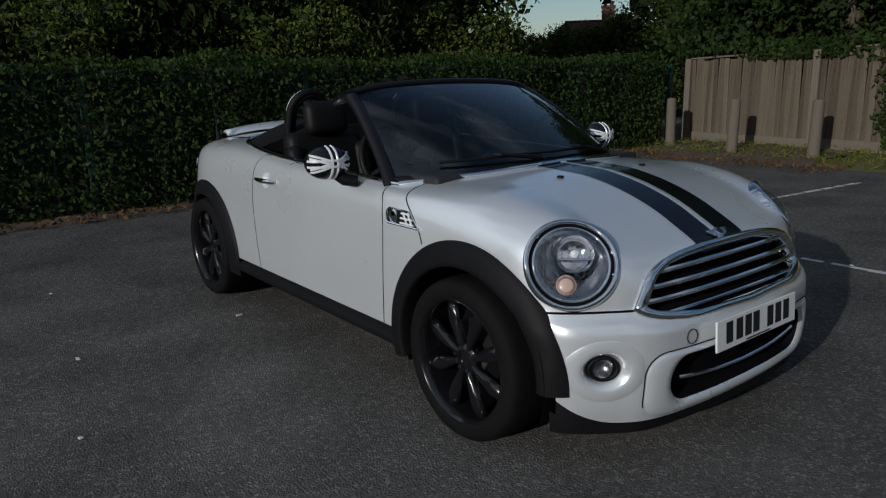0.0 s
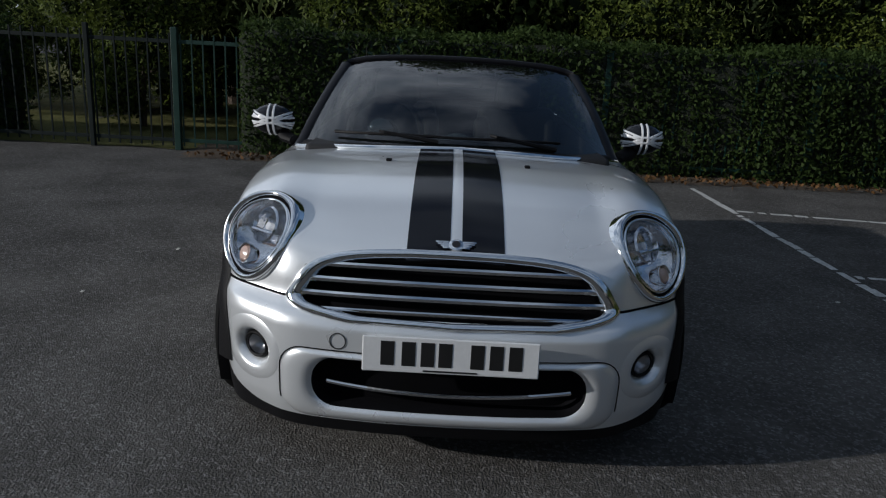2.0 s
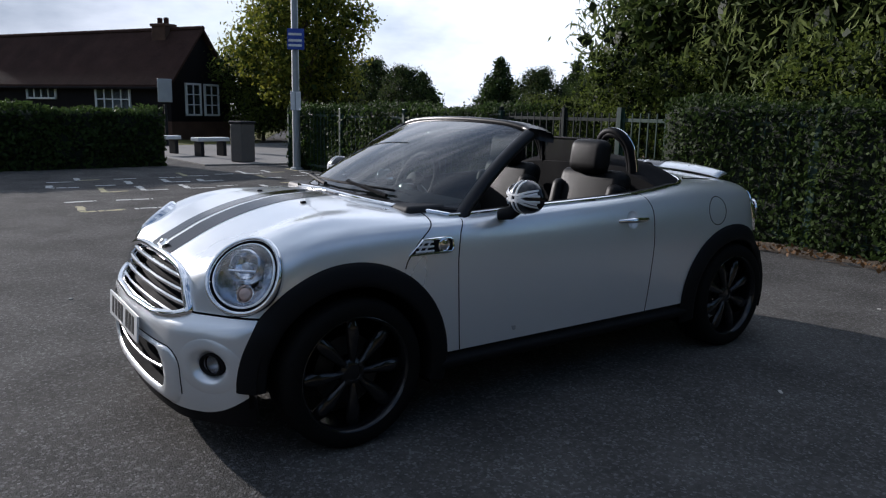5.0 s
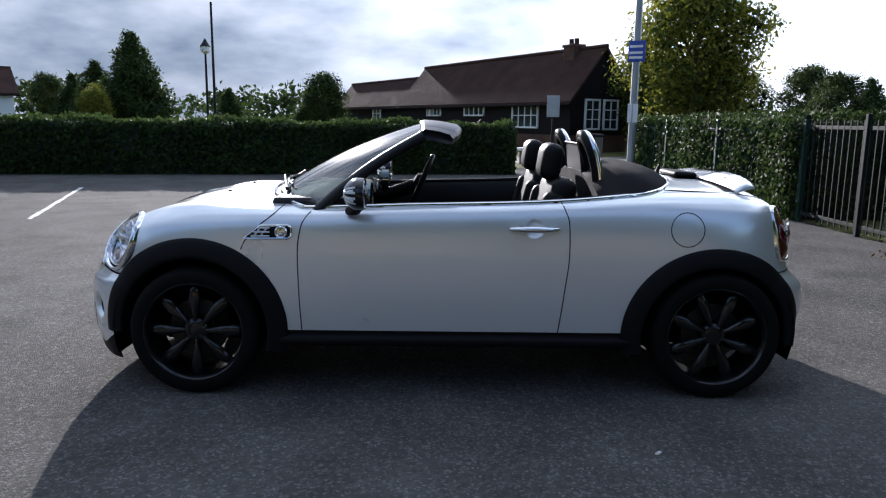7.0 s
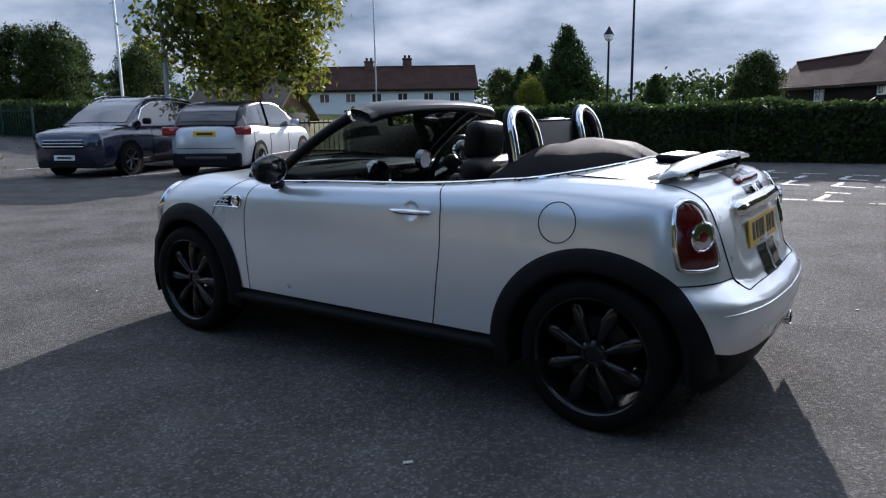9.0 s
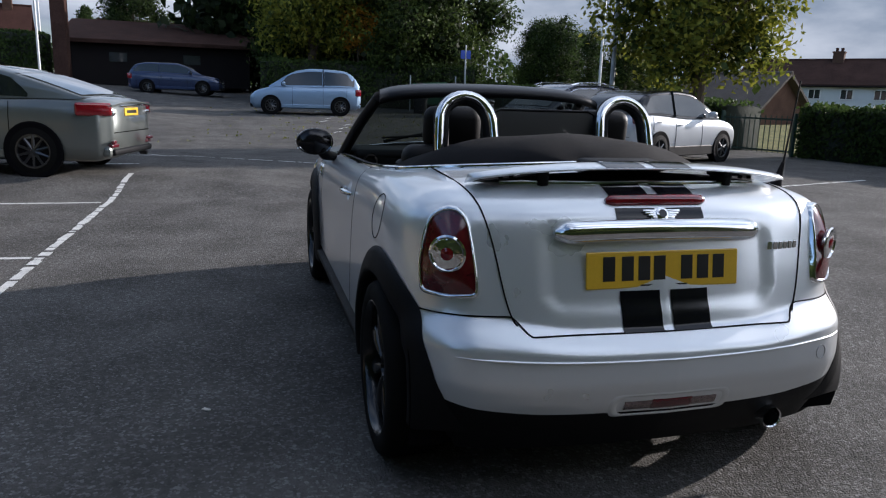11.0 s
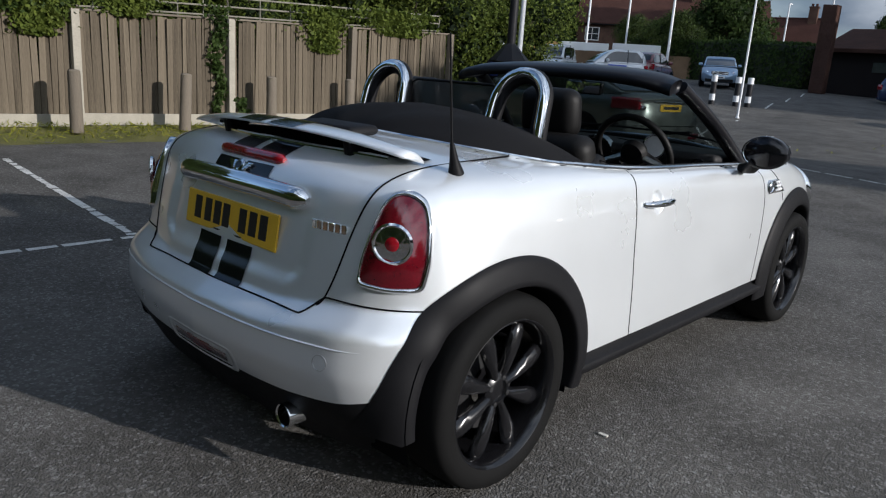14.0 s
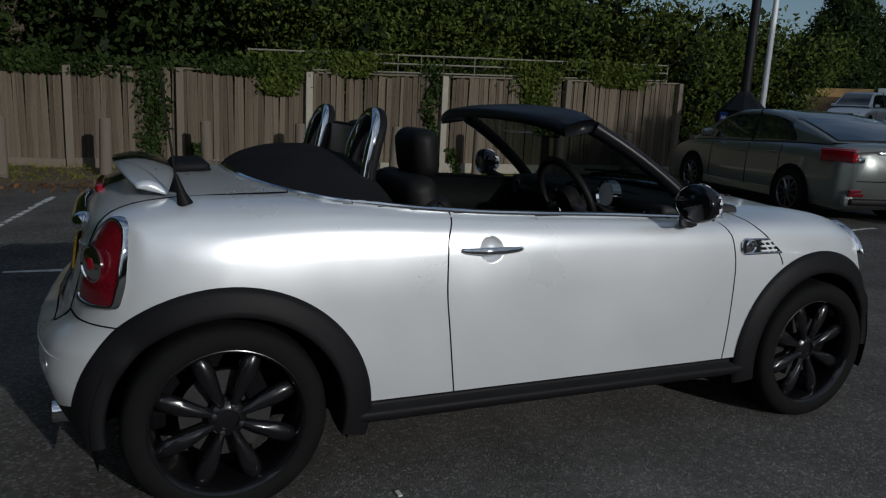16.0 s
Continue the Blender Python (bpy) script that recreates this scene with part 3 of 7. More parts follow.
railing([(23.0, -9.0), (26.5, -9.6), (30.5, -9.9)], 1.1, RAILPAINT, "dark low railings beside a lawn", .3)

# timber fence with separate boards
OLDWOOD = material("weathered_boards", (0.062, 0.050, 0.036), 0.9, 0, 0.5, (2.5, 26), bump=0.004, per_object=.6, stretch=(9, 9, .7), spec=0.12, tint=(0.116, 0.096, 0.070))
POSTWOOD = material("weathered_posts", (0.125, 0.105, 0.08), 0.92, 0, 0.3, (6, 40), bump=0.005, per_object=.4, stretch=(6, 6, .6))
CONCRETE = material("concrete_post", (0.27, 0.25, 0.205), 0.9, 0, 0.2, (6, 60), bump=0.003)


def fence_line(x):
    t = max(0.0, (x + 4.62) / 13.2)
    return 9.42 - 1.40 * t + .32 * t * t, .04 + .12 * t, 1.48 + .41 * t


fence = thing("timber_fence", "weathered grey-brown close-board timber fence with ivy", "fence", kind="structure")
boards = []
rnd = random.Random(9)
for k in range(3):
    w, h = .084, 1.0
    b = bm_box(w, .016 + .004 * k, h, (0, 0, h / 2), .003, seg=1)
    boards.append(part("board", b, OLDWOOD, fence))
x, k = -4.60, 0
while x < 8.24:
    y, z0, top = fence_line(x)
    y2 = fence_line(x + .1)[0]
    ang = math.degrees(math.atan2(y2 - y, .1))
    m = pose(x, y + rnd.uniform(-.010, .010), z0 + .15, rnd.uniform(-.7, .7), rnd.uniform(-1.1, 1.1), ang + rnd.uniform(4, 9)) @ Matrix.Diagonal((1, 1, top - z0 - .15 + rnd.uniform(-.045, .012), 1))
    if k < 3:
        boards[k].matrix_basis = m
    else:
        again(boards[k % 3], m, fence)
    x += .076
    k += 1
for i, x in enumerate((-4.62, -2.25, -.72, 1.22, 3.50, 5.85, 8.27)):
    y, z0, top = fence_line(x)
    part("fence_post", bm_box(.11, .11, top + .03 - z0, (x, y - .05, (z0 + top) / 2), .008), CONCRETE if i in (3, 4) else POSTWOOD, fence)
    if i < 6:
        x2 = (-4.62, -2.25, -.72, 1.22, 3.50, 5.85, 8.27)[i + 1]
        ya, yb = y, fence_line(x2)[0]
        d = math.hypot(x2 - x, yb - ya)
        o = part("gravel_board", bm_box(d - .1, .03, .17, (0, 0, 0), .004), CONCRETE if i > 1 else POSTWOOD, fence)
        o.matrix_basis = pose((x + x2) / 2, (ya + yb) / 2 - .035, z0 + .09, 0, 0, math.degrees(math.atan2(yb - ya, x2 - x)))
        o = part("capping", bm_box(d, .05, .03, (0, 0, 0), .004), POSTWOOD, fence)
        o.matrix_basis = pose((x + x2) / 2, (ya + yb) / 2, (top + fence_line(x2)[2]) / 2 + .015, 0, -math.degrees(math.atan2(fence_line(x2)[2] - top, d)), math.degrees(math.atan2(yb - ya, x2 - x)))
# trellis rails above the boards
TRELLIS = material("old_trellis", (0.16, 0.15, 0.12), 0.9, 0, 0.3, (6, 40))
tre = thing("trellis", "thin weathered trellis rails above the timber fence", "trellis", kind="structure")
for x0, x1 in ((.3, 3.50), (3.50, 8.0)):
    for dz in (.06, .20, .34):
        (ya, _, ta), (yb, _, tb) = fence_line(x0), fence_line(x1)
        part("trellis_rail", bm_tube([(x0, ya + .03, ta + dz), (x1, yb + .03, tb + dz)], .014, 6), TRELLIS, tre)
    for s in np.linspace(0, 1, 9):
        x = x0 + (x1 - x0) * s
        y, _, t = fence_line(x)
        part("trellis_bar", bm_tube([(x, y + .03, t), (x, y + .03, t + .36)], .016 if s in (0, 1) else .010, 6), TRELLIS, tre)

# bollards: short round timber posts
b = bm_lathe([(.001, 0), (.085, 0), (.082, .42), (.078, .80), (.060, .82), (.001, .825)], 14, "z")
first = part("bollard", b, POSTWOOD, smooth=True)
tagged(first, "short weathered round timber bollard on the verge", "bollard", "bollards along the fence")
for k, x in enumerate((-4.31, -3.02, -1.76, -.40, .95, 2.48, 3.98, 5.62, 7.05, 8.62)):
    t = max(0, (x + 4.6) / 13.2)
    m = pose(x, 8.2 + (.25 if x < -4 else 0), .02 + .11 * t, (k * 37 % 5 - 2) * .8, (k * 53 % 5 - 2) * .9, 40 * k)
    if k == 0:
        first.matrix_basis = m
    else:
        copy_thing(first, m)


# ---- trees ----
def tree(name, label, height, spread, bottom, n, size, mat, seed, kind="round", trunk=.16, hang=.0, aspect=.5, at=None, inside=None):
    """A tapered trunk with limbs and a crown of many leaves in uneven clumps."""
    rng = np.random.RandomState(seed)
    t = thing(name, label, "tree")
    lean = rng.uniform(-.25, .25, 2)
    path = [(lean[0] * s, lean[1] * s, s * height * .8) for s in np.linspace(0, 1, 7)]
    part("trunk", bm_tube(path, [trunk * (1.25 - s) for s in np.linspace(0, 1, 7)], 9), BARK, t, smooth=True)
    blobs = []
    count = 16 if kind == "round" else 22
    for k in range(count):
        a = 2.4 * k + rng.uniform(-.4, .4)
        f = (k + .5) / count
        z = bottom + (height - bottom) * (f * .92 + .03)
        if kind == "round":
            r = spread * (math.sin(math.pi * min(1, max(.08, f * .86 + .12))) ** .6) * rng.uniform(.45, .75)
            s = spread * rng.uniform(.34, .52)
        elif kind == "cone":
            r = spread * (1 - f) * .75 + .05
            s = spread * (.16 + .34 * (1 - f))
        else:
            r = spread * rng.uniform(.3, .85)
            s = spread * rng.uniform(.28, .42)
        blobs.append((r * math.cos(a), r * math.sin(a), z, s))
        if k % 2 == 0 and kind != "cone":
            z0 = height * (.18 + .5 * f)
            p0 = Vector((lean[0] * z0 / height, lean[1] * z0 / height, min(z0, z - .1)))
            p1 = Vector(blobs[-1][:3])
            mid = (p0 + p1) / 2 + Vector((0, 0, .12 * spread))
            part("limb", bm_tube([p0, mid, p1], [trunk * .42, trunk * .28, trunk * .1], 6), BARK, t)
    leaves("crown", clumps(rng, blobs, n, .35), size, mat, t, seed, aspect, hang=hang)
    # larger inner leaves that close the crown; its shade is in their darker colour
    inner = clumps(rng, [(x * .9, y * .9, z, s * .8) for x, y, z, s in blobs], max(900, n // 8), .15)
    leaves("inner_leaves", inner, spread * .105, inside or SHADELEAF, t, seed + 1, .75, hang=hang)
    if at is not None:
        t.matrix_basis = at
    return t


def place(t, x, y, turn=0, s=1.0, sz=None, z=0.0):
    return copy_thing(t, pose(x, y, z, 0, 0, turn) @ Matrix.Diagonal((s, s, sz or s, 1)))


dark = tree("tree", "tall dark broadleaf tree behind a hedge", 8.5, 3.4, 1.2, 22000, .18, DARKLEAF, 11, at=pose(-9.5, .3, 0))
mid = tree("tree", "leafy green tree in a small wood", 7.0, 2.9, 1.0, 20000, .15, MIDLEAF, 12, at=pose(-8.6, 4.6, 0))
willow = tree("tree", "pale willow-like tree with narrow hanging leaves", 7.0, 3.0, 1.3, 16000, .20, LITELEAF, 13, trunk=.14, hang=.9, aspect=.22, at=pose(-8.8, -2.2, 0))
yellow = tree("tree", "green tree with turning yellow leaves", 6.5, 2.7, 2.0, 15000, .17, YELLOWLEAF, 14, inside=MIDLEAF, at=pose(-8.8, -21.9, 0))
cone = tree("conifer", "dense dark conifer beyond the hedge", 6.7, 2.9, .4, 16000, .26, DARKLEAF, 15, "cone", .2, .2, .35, at=pose(20.2, -44.4, 0))
bush = tree("shrub", "large green shrub leaning over the fence", 3.6, 2.0, .5, 13000, .11, BUSHLEAF, 16, "bush", .07, .2, .45, at=pose(10.6, 10.6, 0))
for x, y, r, s in ((-11.5, 3.2, 40, 1.15), (-13.5, -1.5, 100, 1.25), (-12.5, 6.0, 200, 1.05), (-15.5, 5.5, 250, 1.3), (-11.8, -4.6, 300, 1.0), (-11.8, -7.0, 130, .8), (-18, -4, 20, 1.1),
                   (-3.4, 12.7, 70, .98), (-4.6, 12.5, 240, .8), (-5.0, 14.6, 160, .9), (-.2, 13.2, 130, .95)):
    place(dark, x, y, r, s)
for x, y, r, s in ((-8.0, 1.6, 80, .9), (-10.2, -4.6, 10, 1.0), (-10.2, 5.6, 200, .75), (-15.5, 9.0, 10, .8), (3.4, 12.4, 60, .82), (6.2, 11.8, 170, .72), (-30, -22, 140, .6), (-14.5, 17.5, 90, .38), (-12.2, 16.6, 10, .38)):
    place(mid, x, y, r, s)
for x, y, r, s in ((-9.6, -5.2, 120, .95), (-8.1, 3.0, 210, .72), (-8.5, 4.9, 300, .7), (-8.4, .2, 40, .8)):
    place(willow, x, y, r, s)
for x, y, r, s, m in ((1.9, 11.2, 50, .95, None), (4.6, 10.9, 200, .9, None), (7.2, 10.5, 280, .95, None), (9.0, 10.1, 20, .9, None), (11.8, 9.6, 110, .85, None),
                      (-6.4, -.8, 60, .62, None), (-6.5, 2.6, 150, .6, None), (-6.6, 5.8, 260, .62, None), (-7.0, -4.6, 330, .6, None)):
    place(bush, x, y, r, s)
for x, y, r, s in ((-8.9, -26.2, 30, .95), (-10.0, -25.6, 140, 1.0), (-11.2, -25.0, 250, .9), (-9.6, -28.5, 70, 1.1)):
    place(bush, x, y, r, s)
# low shrubs beyond the lawn behind the railings
for x, y, r, s in ((-8.9, -6.0, 40, .46), (-8.4, -7.5, 130, .44), (-9.7, -4.5, 220, .48), (-9.3, -8.9, 310, .46)):
    place(bush, x, y, r, s)
# shrubs that close the view below the gap to the north-west
for x, y, r, s in ((-12.8, 13.1, 20, .60), (-12.0, 13.8, 110, .66), (-11.3, 14.4, 200, .68), (-10.6, 15.0, 300, .72), (-9.9, 15.6, 50, .82), (-9.0, 16.3, 160, .92)):
    place(bush, x, y, r, s)
# south: beyond the long hedge and the barn
for x, y, r, s in ((23.6, -46.5, 40, .72), (27, -50, 100, .6), (14.5, -46, 220, .5), (9.0, -47, 320, .55), (-28, -34, 70, .75), (-24, -37, 20, .6), (-36, -35, 70, .8)):
    place(cone, x, y, r, s)
for x, y, r, s in ((8.0, -46, 30, .62), (20.2, -43, 200, .38), (30, -52, 150, .55), (-15, -40, 70, .62), (-20, -33, 120, .55), (-26, -28, 220, .55), (-34, -31, 30, .62), (-38, -24, 80, .66), (-23, -42, 300, .7)):
    place(mid, x, y, r, s)
place(yellow, 13.0, -10.0, 90, 1.0)
place(mid, 31.2, -6.3, 200, 1.2)
place(yellow, 32.4, -2.0, 310, 1.3)
place(yellow, 21.0, -40.5, 10, .42)
# east: a dark belt of trees behind the parked cars
for x, y, r, s in ((35.0, -4.6, 30, 1.0), (34, -9, 120, 1.05), (36, -1.5, 220, 1.1), (30, -13.5, 10, .5), (38, -16, 90, .55), (41, -7, 150, 1.15), (47, 2, 60, .9), (50, 8, 260, .8), (33, -20, 40, .5), (44, -22, 0, .55)):
    place(dark, x, y, r, s)
for x, y, r, s in ((27.5, -16, 260, .5), (44, 21, 30, .6), (47, 24, 100, .55), (49, 27, 0, .6)):
    place(mid, x, y, r, s)
for x, y, s in ((50, 39, 1.6), (55, 41, 1.7), (60, 24.5, 1.6), (64, 43, 1.6), (76, 38, 1.5), (90, 36, 1.6), (58, 50, 1.2), (66, 14, .9)):
    place(cone, x, y, 40 * s, s)
orange = tree("tree", "small tree with orange autumn leaves", 4.6, 1.0, 2.6, 2500, .16, ORANGELEAF, 17, "bush", .08, at=pose(31.4, -4.0, 0.0))
# deep woods behind the hedge and behind the fence: large masses dark with painted shade, with a gap to the north-west
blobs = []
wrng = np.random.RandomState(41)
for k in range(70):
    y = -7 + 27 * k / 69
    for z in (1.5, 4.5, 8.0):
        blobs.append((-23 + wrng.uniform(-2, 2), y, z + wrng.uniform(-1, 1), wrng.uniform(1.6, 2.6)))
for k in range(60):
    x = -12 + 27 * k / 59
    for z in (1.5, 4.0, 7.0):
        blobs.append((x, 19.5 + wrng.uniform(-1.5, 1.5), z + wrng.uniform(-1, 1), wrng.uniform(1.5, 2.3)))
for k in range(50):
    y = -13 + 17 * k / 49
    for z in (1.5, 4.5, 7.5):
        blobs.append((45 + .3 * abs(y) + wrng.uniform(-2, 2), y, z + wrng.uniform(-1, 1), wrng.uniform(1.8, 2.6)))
o = leaves("deep_woods", clumps(wrng, blobs, 30000, .2), .75, SHADELEAF, None, 76, .7)
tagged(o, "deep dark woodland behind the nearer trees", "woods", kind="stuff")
# bare twigs of ivy and overhanging sprays on the fence
rng = np.random.RandomState(31)


def ivy(x0, z0, z1, wide, n, seed, name="ivy"):
    r = np.random.RandomState(seed)
    z = r.uniform(z0, z1, n)
    x = x0 + .05 * np.sin(z * 7 + seed) + r.normal(0, 1, n) * wide * (.35 + .65 * (z - z0) / (z1 - z0))
    y = np.array([fence_line(q)[0] for q in x]) - .045 - np.abs(r.normal(0, .03, n))
    o = leaves(name, np.column_stack([x, y, z]), .075, HEDGELEAF if seed % 2 else BUSHLEAF, None, seed, .8)
    return tagged(o, "ivy climbing up the timber fence", "ivy", kind="stuff")


ivy(-1.10, .15, 1.75, .16, 900, 1)
ivy(3.28, .2, 1.95, .09, 700, 3)
ivy(-.52, .1, .5, .08, 160, 5)
ivy(3.72, .1, .55, .08, 140, 7)
ivy(.78, 1.30, 1.95, .30, 1300, 2)
ivy(1.95, 1.65, 2.05, .35, 900, 4)
ivy(5.25, 1.35, 2.1, .33, 1500, 6)
ivy(6.85, 1.75, 2.2, .6, 1300, 8)
ivy(-2.6, 1.45, 1.75, .9, 1500, 11)
ivy(.2, 1.58, 1.85, .6, 900, 13)

# far woods all round
blobs = []
for k in range(260):
    a = 2 * math.pi * k / 260 + rng.uniform(-.01, .01)
    d = rng.uniform(88, 125)
    h = rng.uniform(2.5, 5.0) * (1.35 if math.cos(a) > .3 and math.sin(a) > 0 else 1)
    blobs += [(d * math.cos(a), d * math.sin(a), h * .45, h * .62), (d * math.cos(a) + rng.uniform(-2, 2), d * math.sin(a) + rng.uniform(-2, 2), h * .9, h * .42)]
o = leaves("far_woods", clumps(rng, blobs, 60000, .3), .75, DARKLEAF, None, 77, .7)
tagged(o, "distant dark belt of trees on the horizon", "woods", kind="stuff")
# grass blades and fallen leaves
n = 5000
x = rng.uniform(-4.5, 11, n)
y = 7.62 + rng.uniform(0, 1, n) ** .8 * 1.4
o = leaves("grass_blades", np.column_stack([x, y, .03 + .06 * (y - 7.6) + rng.uniform(0, .05, n)]), .10, YELLOWLEAF, None, 78, .12)
tagged(o, "tufts of grass on the verge", "grass", kind="stuff")
n = 1500
x = np.concatenate([-4.30 - rng.uniform(0, 1, 900) ** 2 * .25 + rng.normal(0, .07, 900), rng.uniform(-4.6, -1.0, 600)])
y = np.concatenate([rng.uniform(-3, 7.5, 900), rng.normal(7.5, .4, 600)])
o = leaves("fallen_leaves", np.column_stack([x, y, .02 + .05 * rng.uniform(0, 1, n) * (np.abs(x + 4.6) < .5)]), .05, DEADLEAF, None, 79, .7)
tagged(o, "dead brown leaves lying along the hedge", "leaves", kind="stuff")

n = 420
x = rng.uniform(13, 27, n)
y = -2.2 + rng.normal(0, 2.4, n) - .12 * (x - 13)
o = leaves("fallen_leaves", np.column_stack([x, y, .014 + 0 * x]), .065, YELLOWLEAF, None, 80, .7)
tagged(o, "yellow leaves scattered on the asphalt", "leaves", kind="stuff")

# ---- the roadster: its outer skin as one smooth shape ----
AXLE = 1.2335
Z_MID = pchip([(-1.80, .78), (-1.68, .88), (-1.60, .93), (-1.52, .962), (-1.42, .985), (-1.25, .998), (-1.1, .998), (-.75, .985), (-.5, .97),
               (-.2, .957), (.2, .945), (.5, .932), (.75, .925), (.95, .926), (1.18, .918), (1.33, .893), (1.47, .852), (1.55, .82),
               (1.64, .775), (1.72, .735), (1.80, .69), (1.95, .60)])
CROWN_BACK = pchip([(0, 0), (.25, .010), (.45, .022), (.6, .034), (.72, .05), (.9, .10)])
CROWN_NOSE = pchip([(0, 0), (.25, .012), (.45, .016), (.6, .002), (.7, .025), (.9, .10)])
WIDE = pchip([(-1.85, .66), (-1.7, .735), (-1.6, .765), (-1.45, .79), (-1.2, .806), (-.8, .802), (0, .802), (.8, .802), (1.2, .80),
              (1.4, .792), (1.55, .772), (1.7, .73), (1.9, .62)])
INSET = pchip([(.05, .05), (.2, .012), (.3, .004), (.5, 0), (.65, .002), (.78, .010), (.86, .024), (.92, .048), (1.0, .10)])
NOSE = pchip([(.05, 1.80), (.18, 1.842), (.25, 1.860), (.40, 1.868), (.48, 1.865), (.515, 1.850), (.54, 1.818), (.56, 1.800), (.62, 1.788),
              (.70, 1.765), (.74, 1.748), (.80, 1.70), (.95, 1.58)])
NOSE_DROP = pchip([(0, 0), (.15, .003), (.3, .014), (.45, .036), (.52, .060), (.58, .098), (.64, .138), (.70, .182), (.76, .24), (.85, .38)])
TAIL = pchip([(.05, 1.54), (.2, 1.625), (.3, 1.682), (.36, 1.705), (.42, 1.718), (.50, 1.711), (.60, 1.684), (.67, 1.668), (.78, 1.642), (.88, 1.615), (.93, 1.585), (.97, 1.53), (1.02, 1.42)])
TAIL_DROP = pchip([(0, 0), (.25, .010), (.4, .024), (.5, .042), (.6, .066), (.66, .095), (.72, .145), (.78, .23), (.85, .34)])


def smax(a, b, k):
    return 0.5 * (a + b + np.sqrt((a - b) ** 2 + k * k))


def skin(x, y, z):
    """Below zero inside the car's skin, above it outside."""
    y = np.abs(y)
    nose = step(.9, 1.5, x)
    top = z - (Z_MID(x) - CROWN_BACK(y) * (1 - nose) - CROWN_NOSE(y) * nose)
    side = y - (WIDE(x) - INSET(z))
    front = x - (NOSE(z) - NOSE_DROP(y))
    # the bumper stands proud below a line that climbs at the corners
    shelf, soft = .528 + .030 * step(.25, .62, y), .075 + .02 * step(.30, .60, y)
    bumper = .055 * step(shelf + soft / 2, shelf - soft / 2, z)
    hollow = .010 * step(.42, .35, y + .7 * np.clip(.66 - z, 0, .1)) * step(.585, .640, z) * step(.88, .80, z)
    back = -x - (TAIL(z) + bumper - TAIL_DROP(y) - hollow)
    k = .045 + .03 * step(.8, 1.3, np.abs(x))
    f = smax(top, side, k)
    f = smax(f, front, .045)
    return smax(f, back, .05)


def cast(o, d, far=2.6):
    """Where rays from inside meet the skin."""
    o, d = np.broadcast_arrays(np.asarray(o, float), np.asarray(d, float))
    d = d / np.linalg.norm(d, axis=-1, keepdims=True)
    lo, hi = np.zeros(o.shape[:-1]), np.full(o.shape[:-1], far)
    for _ in range(34):
        mid = (lo + hi) / 2
        p = o + d * mid[..., None]
        inside = skin(p[..., 0], p[..., 1], p[..., 2]) < 0
        lo, hi = np.where(inside, mid, lo), np.where(inside, hi, mid)
    return o + d * ((lo + hi) / 2)[..., None]


def normal(p):
    e = 2e-3
    g = np.stack([skin(*(np.moveaxis(p, -1, 0) + e * a[:, None].reshape(3, *[1] * (p.ndim - 1))))
                  - skin(*(np.moveaxis(p, -1, 0) - e * a[:, None].reshape(3, *[1] * (p.ndim - 1)))) for a in np.eye(3)], -1)
    return g / np.linalg.norm(g, axis=-1, keepdims=True)


def on_side(x, z, s, off=0.0):
    x, z = np.broadcast_arrays(np.asarray(x, float), np.asarray(z, float))
    p = cast(np.stack([x, 0 * x, z], -1), (0, s, 0))
    return p + normal(p) * off


def on_top(x, y, off=0.0):
    x, y = np.broadcast_arrays(np.asarray(x, float), np.asarray(y, float))
    p = cast(np.stack([x, y, 0 * x + .5], -1), (0, 0, 1))
    return p + normal(p) * off


def on_front(y, z, off=0.0):
    y, z = np.broadcast_arrays(np.asarray(y, float), np.asarray(z, float))
    p = cast(np.stack([0 * y + 1.0, y, z], -1), (1, 0, 0))
    return p + normal(p) * off


def on_back(y, z, off=0.0):
    y, z = np.broadcast_arrays(np.asarray(y, float), np.asarray(z, float))
    p = cast(np.stack([0 * y - 1.0, y, z], -1), (-1, 0, 0))
    return p + normal(p) * off


# edges between the panels
DOOR_FRONT = pchip([(.25, .712), (.463, .725), (.674, .730), (.804, .712), (.869, .668), (.95, .60)])
DOOR_BACK = pchip([(.25, -.468), (.504, -.500), (.69, -.518), (.821, -.515), (.893, -.493), (.99, -.45)])
WING_EDGE = pchip([(.25, 1.05), (.70, .985), (.76, .945), (.80, .905), (.85, .842), (.90, .80), (.95, .775)])
BOOT_SIDE = pchip([(.50, .43), (.55, .440), (.565, .466), (.58, .481), (.60, .490), (.65, .505), (.80, .535), (.90, .56), (.96, .575), (1.02, .58)])


def bumper_line(y):
    return .556 + 0 * np.abs(y)


def tail_line(y):
    return .546 + .050 * step(.435, .495, np.abs(y))


def paint_foot(x):
    """Height of the lower edge of the painted skin."""
    return np.where(x > 1.3, .188 + .11 * step(1.76, 1.54, x), np.where(x < -1.3, .31 + .05 * step(-1.74, -1.6, x), .312))


ARCH = {1: (1.218, .302, .438, .436), -1: (-1.207, .300, .438, .416)}
HEAD_AT, HEAD_A, HEAD_B = np.array([1.574, .628, .697]), .153, .153


def head_axes(s):
    n = np.array([.66, .62 * s, .42])
    n /= np.linalg.norm(n)
    r = np.cross((0, 0, 1), n)
    r /= np.linalg.norm(r)
    return n, r, np.cross(n, r)


GRILLE = pchip([(.515, .30), (.525, .40), (.54, .475), (.556, .497), (.60, .475), (.65, .438), (.685, .36), (.70, .25), (.708, .10)])


